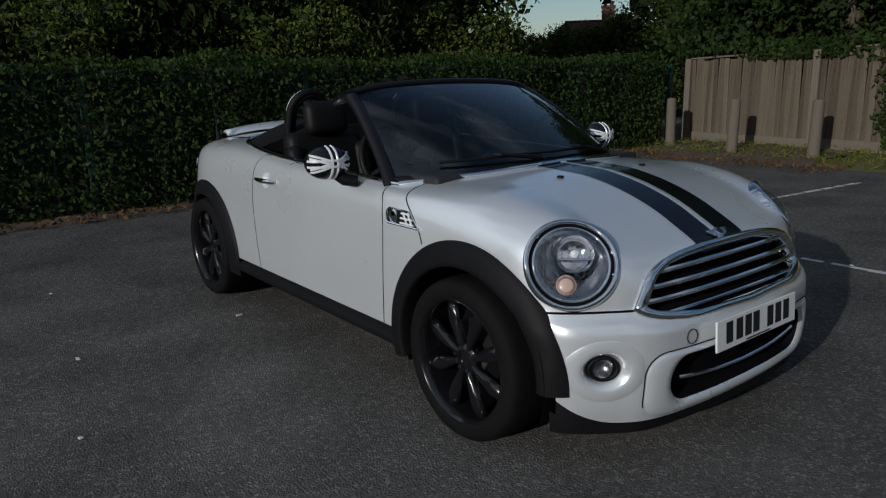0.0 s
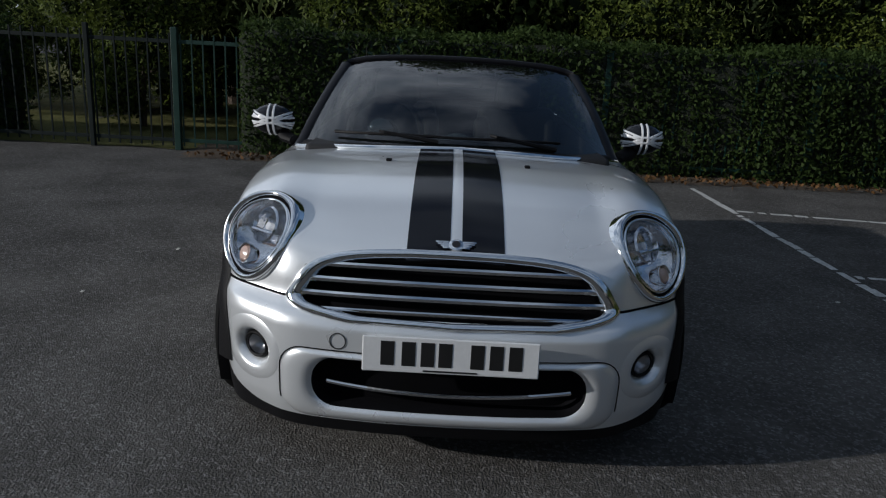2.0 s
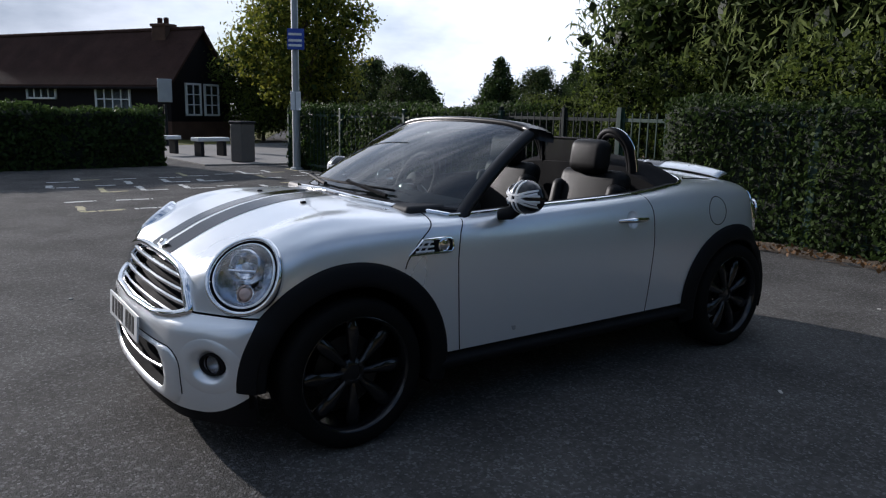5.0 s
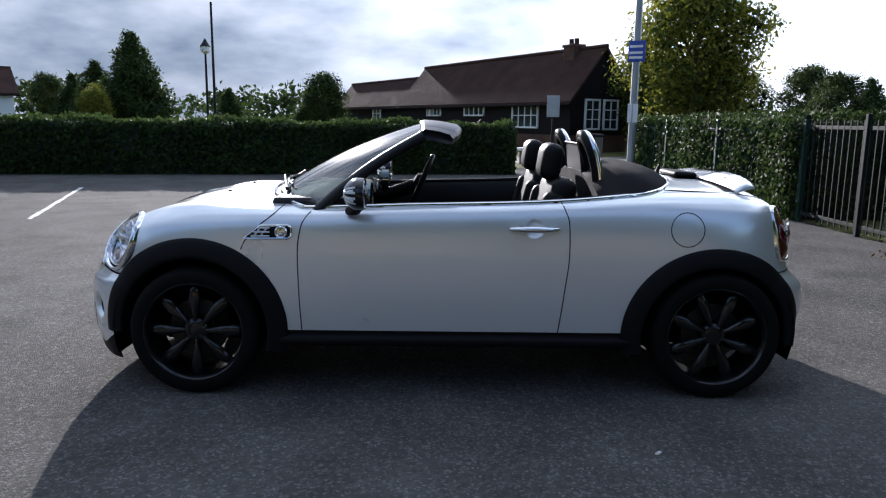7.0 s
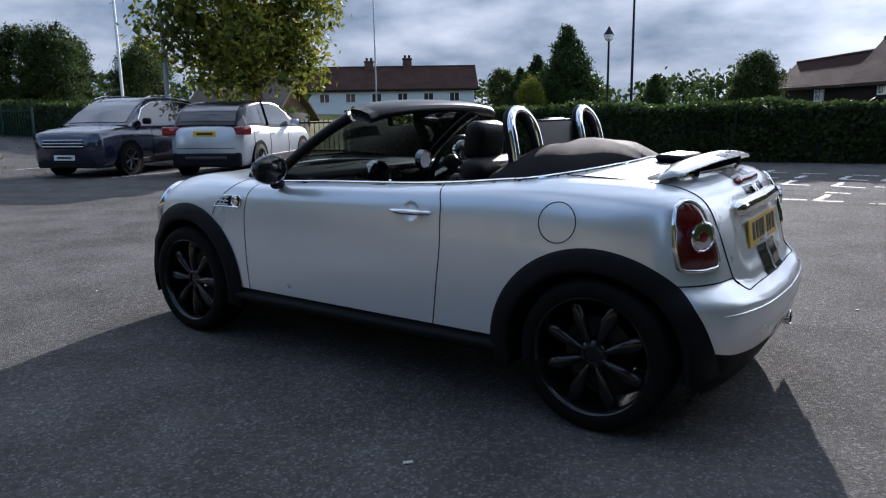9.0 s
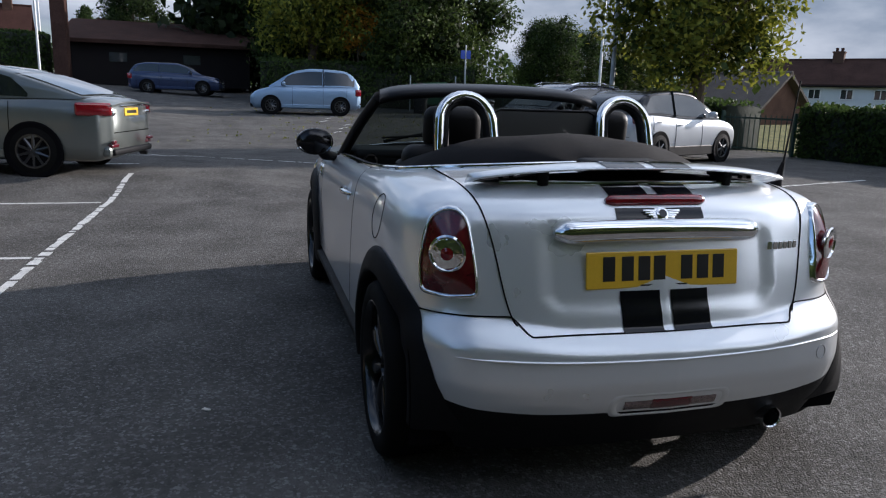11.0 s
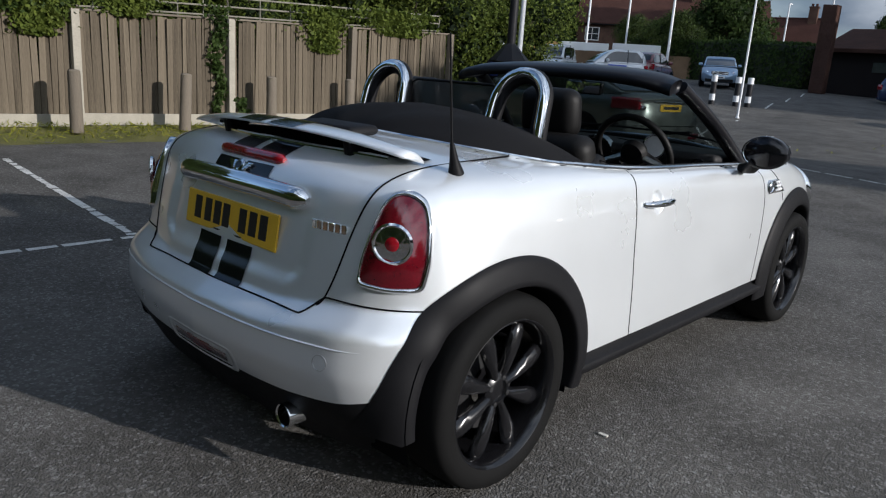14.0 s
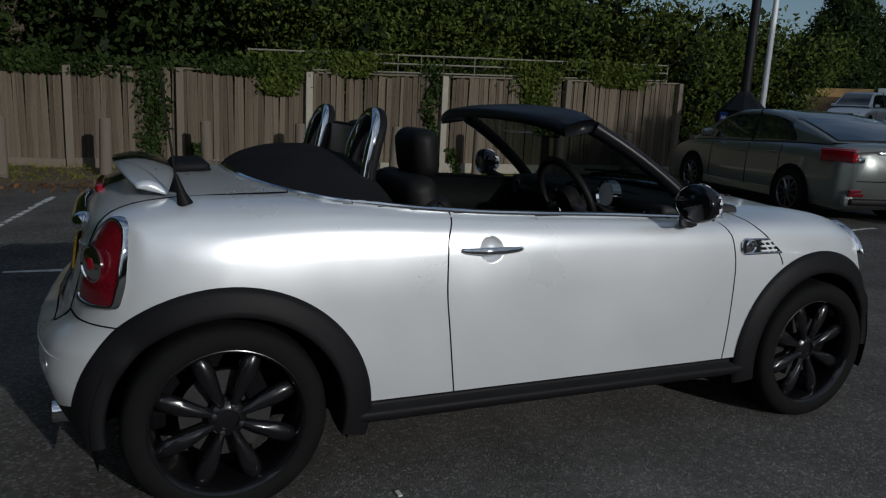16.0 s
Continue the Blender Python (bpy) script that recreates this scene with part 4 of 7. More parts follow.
def shell():
    """The skin as a grid of rays: along the sides, round the nose and round the tail."""
    cols = []
    for a in np.radians(np.linspace(0, 90, 64, endpoint=False)):
        cols.append((1.10, math.cos(a), math.sin(a)))
    for x in np.linspace(1.10, -1.10, 120):
        cols.append((x, 0, 1))
    for a in np.radians(np.linspace(90, 180, 141)[1:]):
        cols.append((-1.10, math.cos(a), math.sin(a)))
    ox = np.array([c[0] for c in cols])
    d2 = np.array([[c[1], c[2]] for c in cols])
    zc, nl, npaint, nup = .60, 5, 40, 84
    reach = cast(np.stack([ox, 0 * ox, 0 * ox + .30], -1), np.stack([d2[:, 0], d2[:, 1], 0 * ox], -1))
    foot = paint_foot(reach[:, 0])
    pts = []
    for j in range(nl):
        low = np.where(ox > 0, .145, .17)
        z = low + (foot - low) * j / nl
        pts.append((z, 0))
    for j in range(npaint):
        pts.append((foot + (zc - foot) * j / npaint, 0))
    for j in range(nup + 1):
        pts.append((0 * foot + zc, math.radians(90 * j / nup)))
    rows = []
    for z, phi in pts:
        o = np.stack([ox, 0 * ox, z + 0 * ox], -1)
        d = np.stack([d2[:, 0] * math.cos(phi), d2[:, 1] * math.cos(phi), 0 * ox + math.sin(phi)], -1)
        rows.append(cast(o, d))
    return np.stack(rows, 1), nl


RIM_SIDE = pchip([(-.85, .655), (-.6, .690), (-.3, .703), (.3, .703), (.6, .70), (.8, .69)])


def opening(x, y):
    """The cabin's outline in plan: below zero inside."""
    y = np.abs(y)
    front = x - (.93 - .10 * (y / .70) ** 2 - .16 * (y / .70) ** 4)
    body = np.maximum(y - RIM_SIDE(x), front)
    tail = (np.sqrt(((x + .80) / .335) ** 2 + (y / RIM_SIDE(-.80)) ** 2) - 1) * .33
    return np.where(x < -.80, tail, body)


car = thing("roadster", "silver-white two-seat roadster with black stripes and lowered hood, parked on asphalt", "car")


def build_shell():
    P, nl = shell()
    nu, nv = P.shape[:2]
    N = normal(P)
    owners = {}
    for i in range(nu - 1):
        for j in range(nv - 1):
            c = (P[i, j] + P[i + 1, j] + P[i, j + 1] + P[i + 1, j + 1]) / 4
            x, y, z = c
            if j < nl:
                if abs(x) < 1.3:
                    continue
                key = "front_lip" if x > 0 else "rear_valance"
            else:
                if z > .80 and opening(x, y) < 0 and j > nl + 42:
                    continue
                if x > 1.0 and z < bumper_line(y) and (x > 1.3 or z < .5):
                    key = "front_bumper"
                elif x < -1.3 and z < tail_line(y):
                    key = "rear_bumper"
                elif x > WING_EDGE(z) and (z > .5 or x > 1.2):
                    key = "bonnet"
                elif x < -1.16 and abs(y) < BOOT_SIDE(z):
                    key = "boot_lid"
                elif x > DOOR_FRONT(z):
                    key = "front_wing"
                elif x > DOOR_BACK(z):
                    key = "door"
                else:
                    key = "rear_quarter"
            if any((x - ax) ** 2 + (z - az) ** 2 < .395 ** 2 and abs(y) > .5 for ax, az, _, _ in ARCH.values()):
                continue
            if key == "door" and (x + .357) ** 2 + (z - .797) ** 2 < .050 ** 2:
                continue
            if key in ("bonnet", "front_bumper"):
                n, r, u = head_axes(1)
                dx = c - HEAD_AT
                if ((dx @ r) / .143) ** 2 + ((dx @ u) / .143) ** 2 < 1 and abs(dx @ n) < .12:
                    continue
                if x > 1.6 and .525 < z < .700 and abs(y) < GRILLE(z) - .012:
                    continue
                if x > 1.6 and math.hypot(max(abs(y) - .35, 0), max(abs(z - .316) - .008, 0)) < .084:
                    continue
                if x > 1.5 and (y - .624) ** 2 + (z - .375) ** 2 < .078 ** 2:
                    continue
            owners.setdefault(key, []).append((i, j))
    split = {"front_wing", "door", "rear_quarter"}
    doors = {}
    for key, cells in owners.items():
        for group in ((1, -1),) if key not in split else ((1,), (-1,)):
            index, verts, norms, faces = {}, [], [], []
            for s in group:
                for i, j in cells:
                    ids = []
                    for a, b in ((i, j), (i + 1, j), (i + 1, j + 1), (i, j + 1)):
                        k = (a, b, s)
                        if k not in index:
                            index[k] = len(verts)
                            verts.append(P[a, b] * (1, s, 1))
                            norms.append(N[a, b] * (1, s, 1))
                        ids.append(index[k])
                    faces.append(ids if s > 0 else ids[::-1])
            mat = TRIM if key in ("front_lip", "rear_valance") else SILVER
            ob = part_of(key, verts, faces, mat, car, normals=norms)
            if key == "door":
                doors[group[0]] = ob
    return doors


DOORS = build_shell()


def ribbon(name, pts, width, mat, parent, off=.0012, label=""):
    """A narrow band that lies on the skin along a line."""
    pts = np.asarray(pts)
    n = normal(pts)
    t = np.gradient(pts, axis=0)
    side = np.cross(n, t)
    side /= np.linalg.norm(side, axis=1, keepdims=True)
    v = np.stack([pts - side * width / 2 - n * .002, pts - side * width / 2 + n * off, pts + side * width / 2 + n * off,
                  pts + side * width / 2 - n * .002], 1).reshape(-1, 3)
    return part_of(name, v, grid_faces(len(pts), 4), mat, parent, label, smooth=False)


for s in (1, -1):
    z = np.linspace(.312, .925, 46)
    ribbon("panel_gap", on_side(DOOR_FRONT(z), z, s), .005, VOID, car, off=.0008)
    z = np.linspace(.312, .938, 46)
    ribbon("panel_gap", on_side(DOOR_BACK(z), z, s), .005, VOID, car, off=.0008)
    z = np.linspace(.69, .90, 24)
    ribbon("panel_gap", on_side(WING_EDGE(z), z, s), .005, VOID, car)
    y = np.linspace(.49, .755, 24) * s
    ribbon("panel_gap", on_front(y, bumper_line(y)), .0075, VOID, car, off=.003)
    z = np.linspace(.572, .972, 50)
    ribbon("panel_gap", on_back(BOOT_SIDE(z) * s, z), .0045, VOID, car, off=.0022)
    a = np.linspace(0, 2 * math.pi, 49)
    if s > 0:
        ribbon("fuel_flap_gap", on_side(-1.058 + .077 * np.cos(a), .80 + .077 * np.sin(a), s), .004, VOID, car)
y = np.linspace(-.735, .735, 120)
ribbon("panel_gap", on_back(y, tail_line(y)), .0045, VOID, car, off=.0025)

# inner body that closes the gaps, near-black with their shade put into its colour
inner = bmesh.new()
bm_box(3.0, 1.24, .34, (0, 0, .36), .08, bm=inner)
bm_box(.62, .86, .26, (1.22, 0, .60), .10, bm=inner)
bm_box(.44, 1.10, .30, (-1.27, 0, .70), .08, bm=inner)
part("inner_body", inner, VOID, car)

# sills and the trim round the wheels
for s in (1, -1):
    x = np.linspace(.82, -.82, 40)
    prof = [(-.05, .330), (-.002, .320), (-.014, .306), (-.014, .290), (.016, .281), (.021, .272), (.019, .252), (.008, .241), (-.04, .234), (-.12, .232)]
    edge = on_side(x, .30, s)
    v = [[(e[0], e[1] + s * dy, z) for dy, z in prof] for e in edge]
    part_of("sill", np.array(v).reshape(-1, 3), grid_faces(40, len(prof)), TRIM, car, "black plastic sill")
    for e in (1, -1):
        ax, az, ro, rv = ARCH[e]
        prof = [(1.0, .003), (.985, .011), (.955, .017), (.90, .024), (.84, .030), (.805, .031), (.79, .026), (.785, .012), (.785, -.03), (.80, -.13)]
        th = np.radians(np.linspace(-2, 194, 60) if e > 0 else np.linspace(-14, 188, 60))
        v = []
        ybase = on_side(ax + ro * np.cos(th), np.clip(az + rv * np.sin(th), .2, 2), s)[:, 1]
        ymid = on_side(ax + .40 * np.cos(th), np.clip(az + .40 * np.sin(th), .2, 2), s)[:, 1]
        for k, q in enumerate(th):
            for f, dy in prof:
                w = min(1, (1 - f) / .1)
                yy = abs(ybase[k]) * (1 - w) + max(abs(ymid[k]), .745) * w
                v.append((ax + ro * f * math.cos(q), s * (yy + dy), az + rv * f * math.sin(q)))
        part_of("wheel_arch_trim", v, grid_faces(60, len(prof)), TRIM, car, "black plastic wheel arch trim")
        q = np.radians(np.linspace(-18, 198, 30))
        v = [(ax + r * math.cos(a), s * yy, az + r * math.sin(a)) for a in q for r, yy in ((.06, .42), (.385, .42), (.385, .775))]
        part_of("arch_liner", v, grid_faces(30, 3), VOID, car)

# stripes: two bands over bonnet, boot and spoiler
def stripe_patch(pts, parent=car):
    pts = np.asarray(pts)
    nu, nv = pts.shape[:2]
    faces = grid_faces(nu, nv)
    a, b, c = (pts.reshape(-1, 3)[i] for i in faces[0][:3])
    if np.cross(b - a, c - a) @ normal(pts)[0, 0] < 0:
        faces = [f[::-1] for f in faces]
    return part_of("stripe", pts.reshape(-1, 3), faces, STRIPE, parent, "black stripe", normals=normal(pts).reshape(-1, 3))


for s in (1, -1):
    yy = np.linspace(.018, .150, 9) * s
    x = np.linspace(.915, 1.745, 60)
    stripe_patch(on_top(x[:, None] + 0 * yy, yy[None, :] + 0 * x[:, None], .0016))
    z = np.linspace(.546, .662, 14)
    stripe_patch(on_back(yy[None, :] + 0 * z[:, None], z[:, None] + 0 * yy, .003))
    z = np.linspace(.868, .902, 6)
    stripe_patch(on_back(yy[None, :] + 0 * z[:, None], z[:, None] + 0 * yy, .002))
    x = np.linspace(-1.19, -1.56, 24)
    stripe_patch(on_top(x[:, None] + 0 * yy, yy[None, :] + 0 * x[:, None], .002))

# ---- the roadster's parts ----
def make_wheel():
    """A wheel round the y axis, its outer face to +y."""
    hub = new("wheel")
    b = bm_lathe([(.231, -.098), (.242, -.103), (.267, -.1025), (.288, -.095), (.296, -.083), (.3015, -.06), (.3025, 0), (.3015, .06), (.296, .083),
                  (.288, .095), (.267, .1025), (.242, .103), (.231, .098), (.225, .05), (.225, -.05)], 64, closed=True)
    part("tyre", b, RUBBER, hub, smooth=True)
    b = bm_lathe([(.232, .092), (.235, .097), (.229, .099), (.221, .092), (.216, .07), (.212, .0), (.212, -.09), (.229, -.098), (.233, -.09), (.224, 0)], 64, closed=True)
    part("rim", b, WHEELBLACK, hub, smooth=True)
    for k in range(8):
        q = 2 * math.pi * k / 8 + math.radians(90)
        b = bmesh.new()
        rings = []
        rr = [.030, .06, .09, .12, .15, .18, .202, .216]
        ww = [.0135, .0155, .0195, .0245, .0285, .030, .027, .018]
        ff = [.062, .070, .074, .076, .076, .074, .070, .064]
        for r, w, f in zip(rr, ww, ff):
            ring = []
            for j in range(10):
                e = 2 * math.pi * j / 10
                a, d = math.cos(e) * w, f - .020 + math.sin(e) * .020
                ring.append(b.verts.new((r * math.cos(q) - a * math.sin(q), d, r * math.sin(q) + a * math.cos(q))))
            rings.append(ring)
        for r0, r1 in zip(rings, rings[1:]):
            for j in range(10):
                b.faces.new((r0[j], r0[(j + 1) % 10], r1[(j + 1) % 10], r1[j]))
        b.faces.new(rings[0]), b.faces.new(rings[-1])
        part("spoke", b, WHEELBLACK, hub, smooth=True)
    b = bm_lathe([(.001, .03), (.058, .03), (.056, .055), (.044, .064), (.034, .066), (.031, .058), (.001, .060)], 28)
    part("hub_cap", b, WHEELBLACK, hub, smooth=True)
    for k in range(4):
        q = 2 * math.pi * (k + .5) / 4
        part("wheel_bolt", bm_lathe([(.001, .02), (.0085, .02), (.0085, .066), (.001, .067)], 8, "y", (.043 * math.cos(q), 0, .043 * math.sin(q))), DARKSTEEL, hub)
    b = bm_lathe([(.06, -.015), (.138, -.015), (.138, .005), (.06, .005)], 40, closed=True)
    part("brake_disc", b, DARKSTEEL, hub)
    part("brake_caliper", bm_box(.07, .06, .13, (-.11, 0, .03), .012), VOID, hub)
    return hub


first_wheel = make_wheel()
first_wheel.parent = car
first_wheel.matrix_basis = pose(AXLE - .018, .720, .301)
for e, s in ((1, -1), (-1, 1), (-1, -1)):
    w = copy_thing(first_wheel, pose(e * (AXLE - .018), s * .720, .301, 0, 23 * e * s, 0 if s > 0 else 180))


def ring_on(name, path_fn, mat, parent, radii, label="", n=64):
    """A band round a closed line: path_fn(angle, size) gives the place, radii the (size, proud) pairs."""
    th = np.linspace(0, 2 * math.pi, n, endpoint=False)
    v = [[path_fn(q, f, d) for f, d in radii] for q in th]
    return part_of(name, np.array(v).reshape(-1, 3), [f[::-1] for f in grid_faces(n, len(radii), True)], mat, parent, label)


# headlamps
def headlamp(s):
    n, r, u = head_axes(s)
    c0 = HEAD_AT * (1, s, 1)
    c = cast(c0 - n * .25, n)

    # a smooth face that follows the wing
    ga, gb = (g.ravel() for g in np.meshgrid(np.linspace(-1, 1, 9) * HEAD_A, np.linspace(-1, 1, 9) * HEAD_B))
    keep = (ga / HEAD_A) ** 2 + (gb / HEAD_B) ** 2 < 1.02
    ga, gb = ga[keep], gb[keep]
    gp = c + np.outer(ga, r) + np.outer(gb, u) - n * .30
    deep = np.linalg.norm(cast(gp, n) - gp, axis=1) - .30
    terms = lambda a, b: np.stack([1 + 0 * a, a, b, a * a, a * b, b * b], -1)
    near = deep < np.median(deep) + .05
    fit = np.linalg.lstsq(terms(ga[near], gb[near]), deep[near], rcond=None)[0]
    fit[3:] *= .9

    def at(q, f, d):
        a, b = HEAD_A * f * math.cos(q), HEAD_B * f * math.sin(q)
        base = c + r * a + u * b + n * float(terms(np.array(a), np.array(b)) @ fit + .003)
        return base + n * (d - .006 * min(1, max(0, (1 - f) / .16)))

    lamp = ring_on("headlamp", at, CHROME, car, [(1.005, -.05), (1.02, -.004), (1.015, .006), (.99, .0140), (.95, .0165), (.90, .011), (.885, -.01)], "round headlamp with chrome ring")
    ring_on("seal", at, VOID, lamp, [(.89, -.018), (.89, .001), (.86, .002), (.82, -.006)])
    ring_on("bezel", at, CHROME, lamp, [(.83, -.012), (.825, .004), (.79, .006), (.765, -.004), (.755, -.02)])
    v, fs = [], []
    rad = [0, .15, .3, .45, .6, .72, .80]
    for f in rad:
        for q in np.linspace(0, 2 * math.pi, 48, endpoint=False):
            v.append(at(q, f, .022 * (1 - (f / .8) ** 2) + .004))
    k = 48
    for i in range(len(rad) - 1):
        for j in range(k):
            fs.append((i * k + j, i * k + (j + 1) % k, (i + 1) * k + (j + 1) % k, (i + 1) * k + j))
    lens = part_of("lens", v, fs, LENS, lamp, "clear lens")
    lens.visible_shadow = False
    v = []
    rad = [(0, -.10), (.2, -.098), (.4, -.088), (.6, -.066), (.74, -.036), (.80, -.01)]
    for f, d in rad:
        for q in np.linspace(0, 2 * math.pi, 48, endpoint=False):
            v.append(at(q, f, d))
    fs = [f for i in range(len(rad) - 1) for f in [(i * k + j, i * k + (j + 1) % k, (i + 1) * k + (j + 1) % k, (i + 1) * k + j) for j in range(k)]]
    part_of("reflector", v, fs, REFLECTOR, lamp)
    turn = Matrix((Vector(r), Vector(u), Vector(n))).transposed().to_4x4()
    o = Matrix.Translation(c + r * (-.012 * s) + u * .035) @ turn
    b = bm_lathe([(.062, -.075), (.064, -.03), (.058, -.024), (.054, -.03), (.048, -.06), (.02, -.075)], 32, "z")
    bmesh.ops.transform(b, matrix=o, verts=b.verts)
    part("bulb_housing", b, REFLECTOR, lamp, smooth=True)
    b = bm_lathe([(.001, -.08), (.012, -.075), (.013, -.04), (.001, -.032)], 16, "z")
    bmesh.ops.transform(b, matrix=o, verts=b.verts)
    part("bulb", b, WHITEFILM, lamp, smooth=True)
    part("divider", bm_box(.112, .010, .03, (0, -.022, -.035), .003, bm=None), REFLECTOR, lamp).matrix_basis = o
    o2 = Matrix.Translation(c + r * (.018 * s) - u * .072) @ turn
    b = bm_lathe([(.001, -.06), (.024, -.055), (.027, -.02), (.021, -.010), (.001, -.004)], 24, "z")
    bmesh.ops.transform(b, matrix=o2, verts=b.verts)
    part("indicator", b, AMBER, lamp, "pale amber indicator lamp", smooth=True)
    b = bm_lathe([(.028, -.05), (.036, -.018), (.033, -.010), (.028, -.016)], 24, "z", closed=True)
    bmesh.ops.transform(b, matrix=o2, verts=b.verts)
    part("indicator_ring", b, CHROME, lamp, smooth=True)


for s in (1, -1):
    headlamp(s)

# grille
gz = np.concatenate([np.linspace(.706, .66, 8), np.linspace(.65, .556, 8), np.linspace(.548, .514, 7)])
half = [(float(GRILLE(z)), float(z)) for z in gz]
outline = [(0.0, .709)] + half + [(0.0, .511)] + [(-y, z) for y, z in half[::-1]]
outline = np.array(outline)
o = on_front(outline[:, 0], outline[:, 1])
mid = np.array([0, .605])


def grille_band(size_y, size_z, proud):
    p = (outline - mid) * (size_y, size_z) + mid
    return on_front(p[:, 0], p[:, 1], proud)


grille = None
rows = [grille_band(1.035, 1.06, -.004), grille_band(1.03, 1.05, .010), grille_band(1.01, 1.01, .018), grille_band(.965, .93, .018), grille_band(.93, .87, .008), grille_band(.92, .85, -.03)]
v = np.stack(rows, 1).reshape(-1, 3)
grille = part_of("grille", v, grid_faces(len(outline), len(rows), True), CHROME, car, "chrome grille surround with horizontal bars")
# backing sheet in near-black, the painted shade behind the bars
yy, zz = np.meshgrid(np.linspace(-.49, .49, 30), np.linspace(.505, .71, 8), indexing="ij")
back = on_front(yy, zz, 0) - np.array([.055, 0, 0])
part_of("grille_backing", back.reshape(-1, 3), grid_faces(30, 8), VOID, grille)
for z, w, r in ((.661, .385, .0085), (.617, .440, .0090), (.573, .468, .0090), (.537, .435, .0055)):
    y = np.linspace(-w, w, 40)
    p = on_front(y, z + 0 * y + .006 * np.cos(y / w * 1.4), -.002)
    part("slat", bm_tube(p, r * 1.22, 8, flat=1.0), CHROME, grille, smooth=True)

# lower intake with its body-coloured lip
def rounded(w, h, r, cz, n=10):
    out = []
    for cx, cy, a0 in ((w - r, h - r, 0), (-w + r, h - r, 90), (-w + r, -h + r, 180), (w - r, -h + r, 270)):
        for k in range(n):
            q = math.radians(a0 + 90 * k / (n - 1))
            out.append((cx + r * math.cos(q), cy + r * math.sin(q) + cz))
    return np.array(out)


def dense(p, n):
    """Even points round a closed line."""
    q = np.vstack([p, p[:1]])
    d = np.concatenate([[0], np.cumsum(np.linalg.norm(np.diff(q, axis=0), axis=1))])
    t = np.linspace(0, d[-1], n, endpoint=False)
    return np.stack([np.interp(t, d, q[:, i]) for i in range(q.shape[1])], 1)


rows = [on_front(*dense(rounded(w, h, r, cz), 120).T, d) for w, h, r, cz, d in
        ((.518, .116, .075, .306, -.002), (.512, .111, .075, .307, .004), (.488, .104, .078, .309, .009), (.455, .095, .078, .313, .012), (.432, .087, .078, .317, .008), (.420, .083, .077, .318, -.004))]
intake = part_of("lower_intake", np.stack(rows, 1).reshape(-1, 3), grid_faces(120, len(rows), True), SILVER, car, "body-coloured air intake surround")
rows = [on_front(*dense(rounded(w, h, r, .318), 120).T, d) for w, h, r, d in ((.421, .084, .077, -.003), (.412, .080, .075, -.02), (.402, .076, .072, -.058))]
part_of("intake_liner", np.stack(rows, 1).reshape(-1, 3), grid_faces(120, len(rows), True), VOID, intake)
edge = dense(rounded(.522, .119, .075, .306), 120)
edge = edge[np.argsort(-np.arctan2(edge[:, 0], edge[:, 1] - .306))]
edge = edge[edge[:, 1] > .24]
ribbon("panel_gap", on_front(*edge.T), .0035, VOID, car, off=.0015)
# near-black sheet that paints the shade inside the intake
yy, zz = np.meshgrid(np.linspace(-.45, .45, 30), np.linspace(.22, .42, 8), indexing="ij")
part_of("intake_backing", (on_front(yy, zz) - np.array([.06, 0, 0])).reshape(-1, 3), grid_faces(30, 8), VOID, intake)
y = np.linspace(-.375, .375, 40)
part("chrome_strip", bm_tube(on_front(y, .293 + .022 * (y / .375) ** 2, -.016), .0075, 8), CHROME, intake, smooth=True)

for s in (1, -1):
    def fog_at(q, f, d, s=s):
        p = on_front(np.array(s * .626 + .060 * f * math.cos(q)), np.array(.375 + .060 * f * math.sin(q)))
        return p + np.array([1, .5 * s, 0]) * d * .9
    dish = ring_on("fog_lamp", fog_at, SILVER, car, [(1.80, -.002), (1.72, .0010), (1.30, .0014), (1.14, .0012), (1.02, -.004), (.86, -.017), (.72, -.034), (.66, -.05)], "round front fog lamp", 40)
    ring_on("fog_lamp_ring", fog_at, TRIM, dish, [(.74, -.034), (.70, -.020), (.60, -.018), (.55, -.03)], n=32)
    c = np.mean([fog_at(q, .3, -.03) for q in np.linspace(0, 6.28, 9)[:-1]], 0)
    for name, prof, mat in (("fog_reflector", [(.001, -.030), (.016, -.026), (.030, -.012), (.034, .0)], STEEL), ("fog_rim", [(.033, -.006), (.036, .004), (.041, .002), (.042, -.008)], GLOSSBLACK)):
        b = bm_lathe(prof, 28, "x")
        for fc in [fc for fc in b.faces if len(fc.verts) > 4]:
            b.faces.remove(fc)
        bmesh.ops.transform(b, matrix=Matrix.Translation(c) @ pose(0, 0, 0, 0, 0, 22 * s), verts=b.verts)
        part(name, b, mat, dish, smooth=True)
    b = bm_lathe([(.034, -.004), (.030, .004), (.012, .010), (.001, .011)], 24, "x")
    bmesh.ops.transform(b, matrix=Matrix.Translation(c) @ pose(0, 0, 0, 0, 0, 22 * s), verts=b.verts)
    lens = part("fog_lens", b, LENS, dish, "clear round lens", smooth=True)
    lens.visible_shadow = False
q = np.linspace(0, 2 * math.pi, 33)
ribbon("tow_eye_cover", on_front(-.338 + .024 * np.cos(q), .456 + .024 * np.sin(q)), .003, GREYTRIM, car, off=.0022)


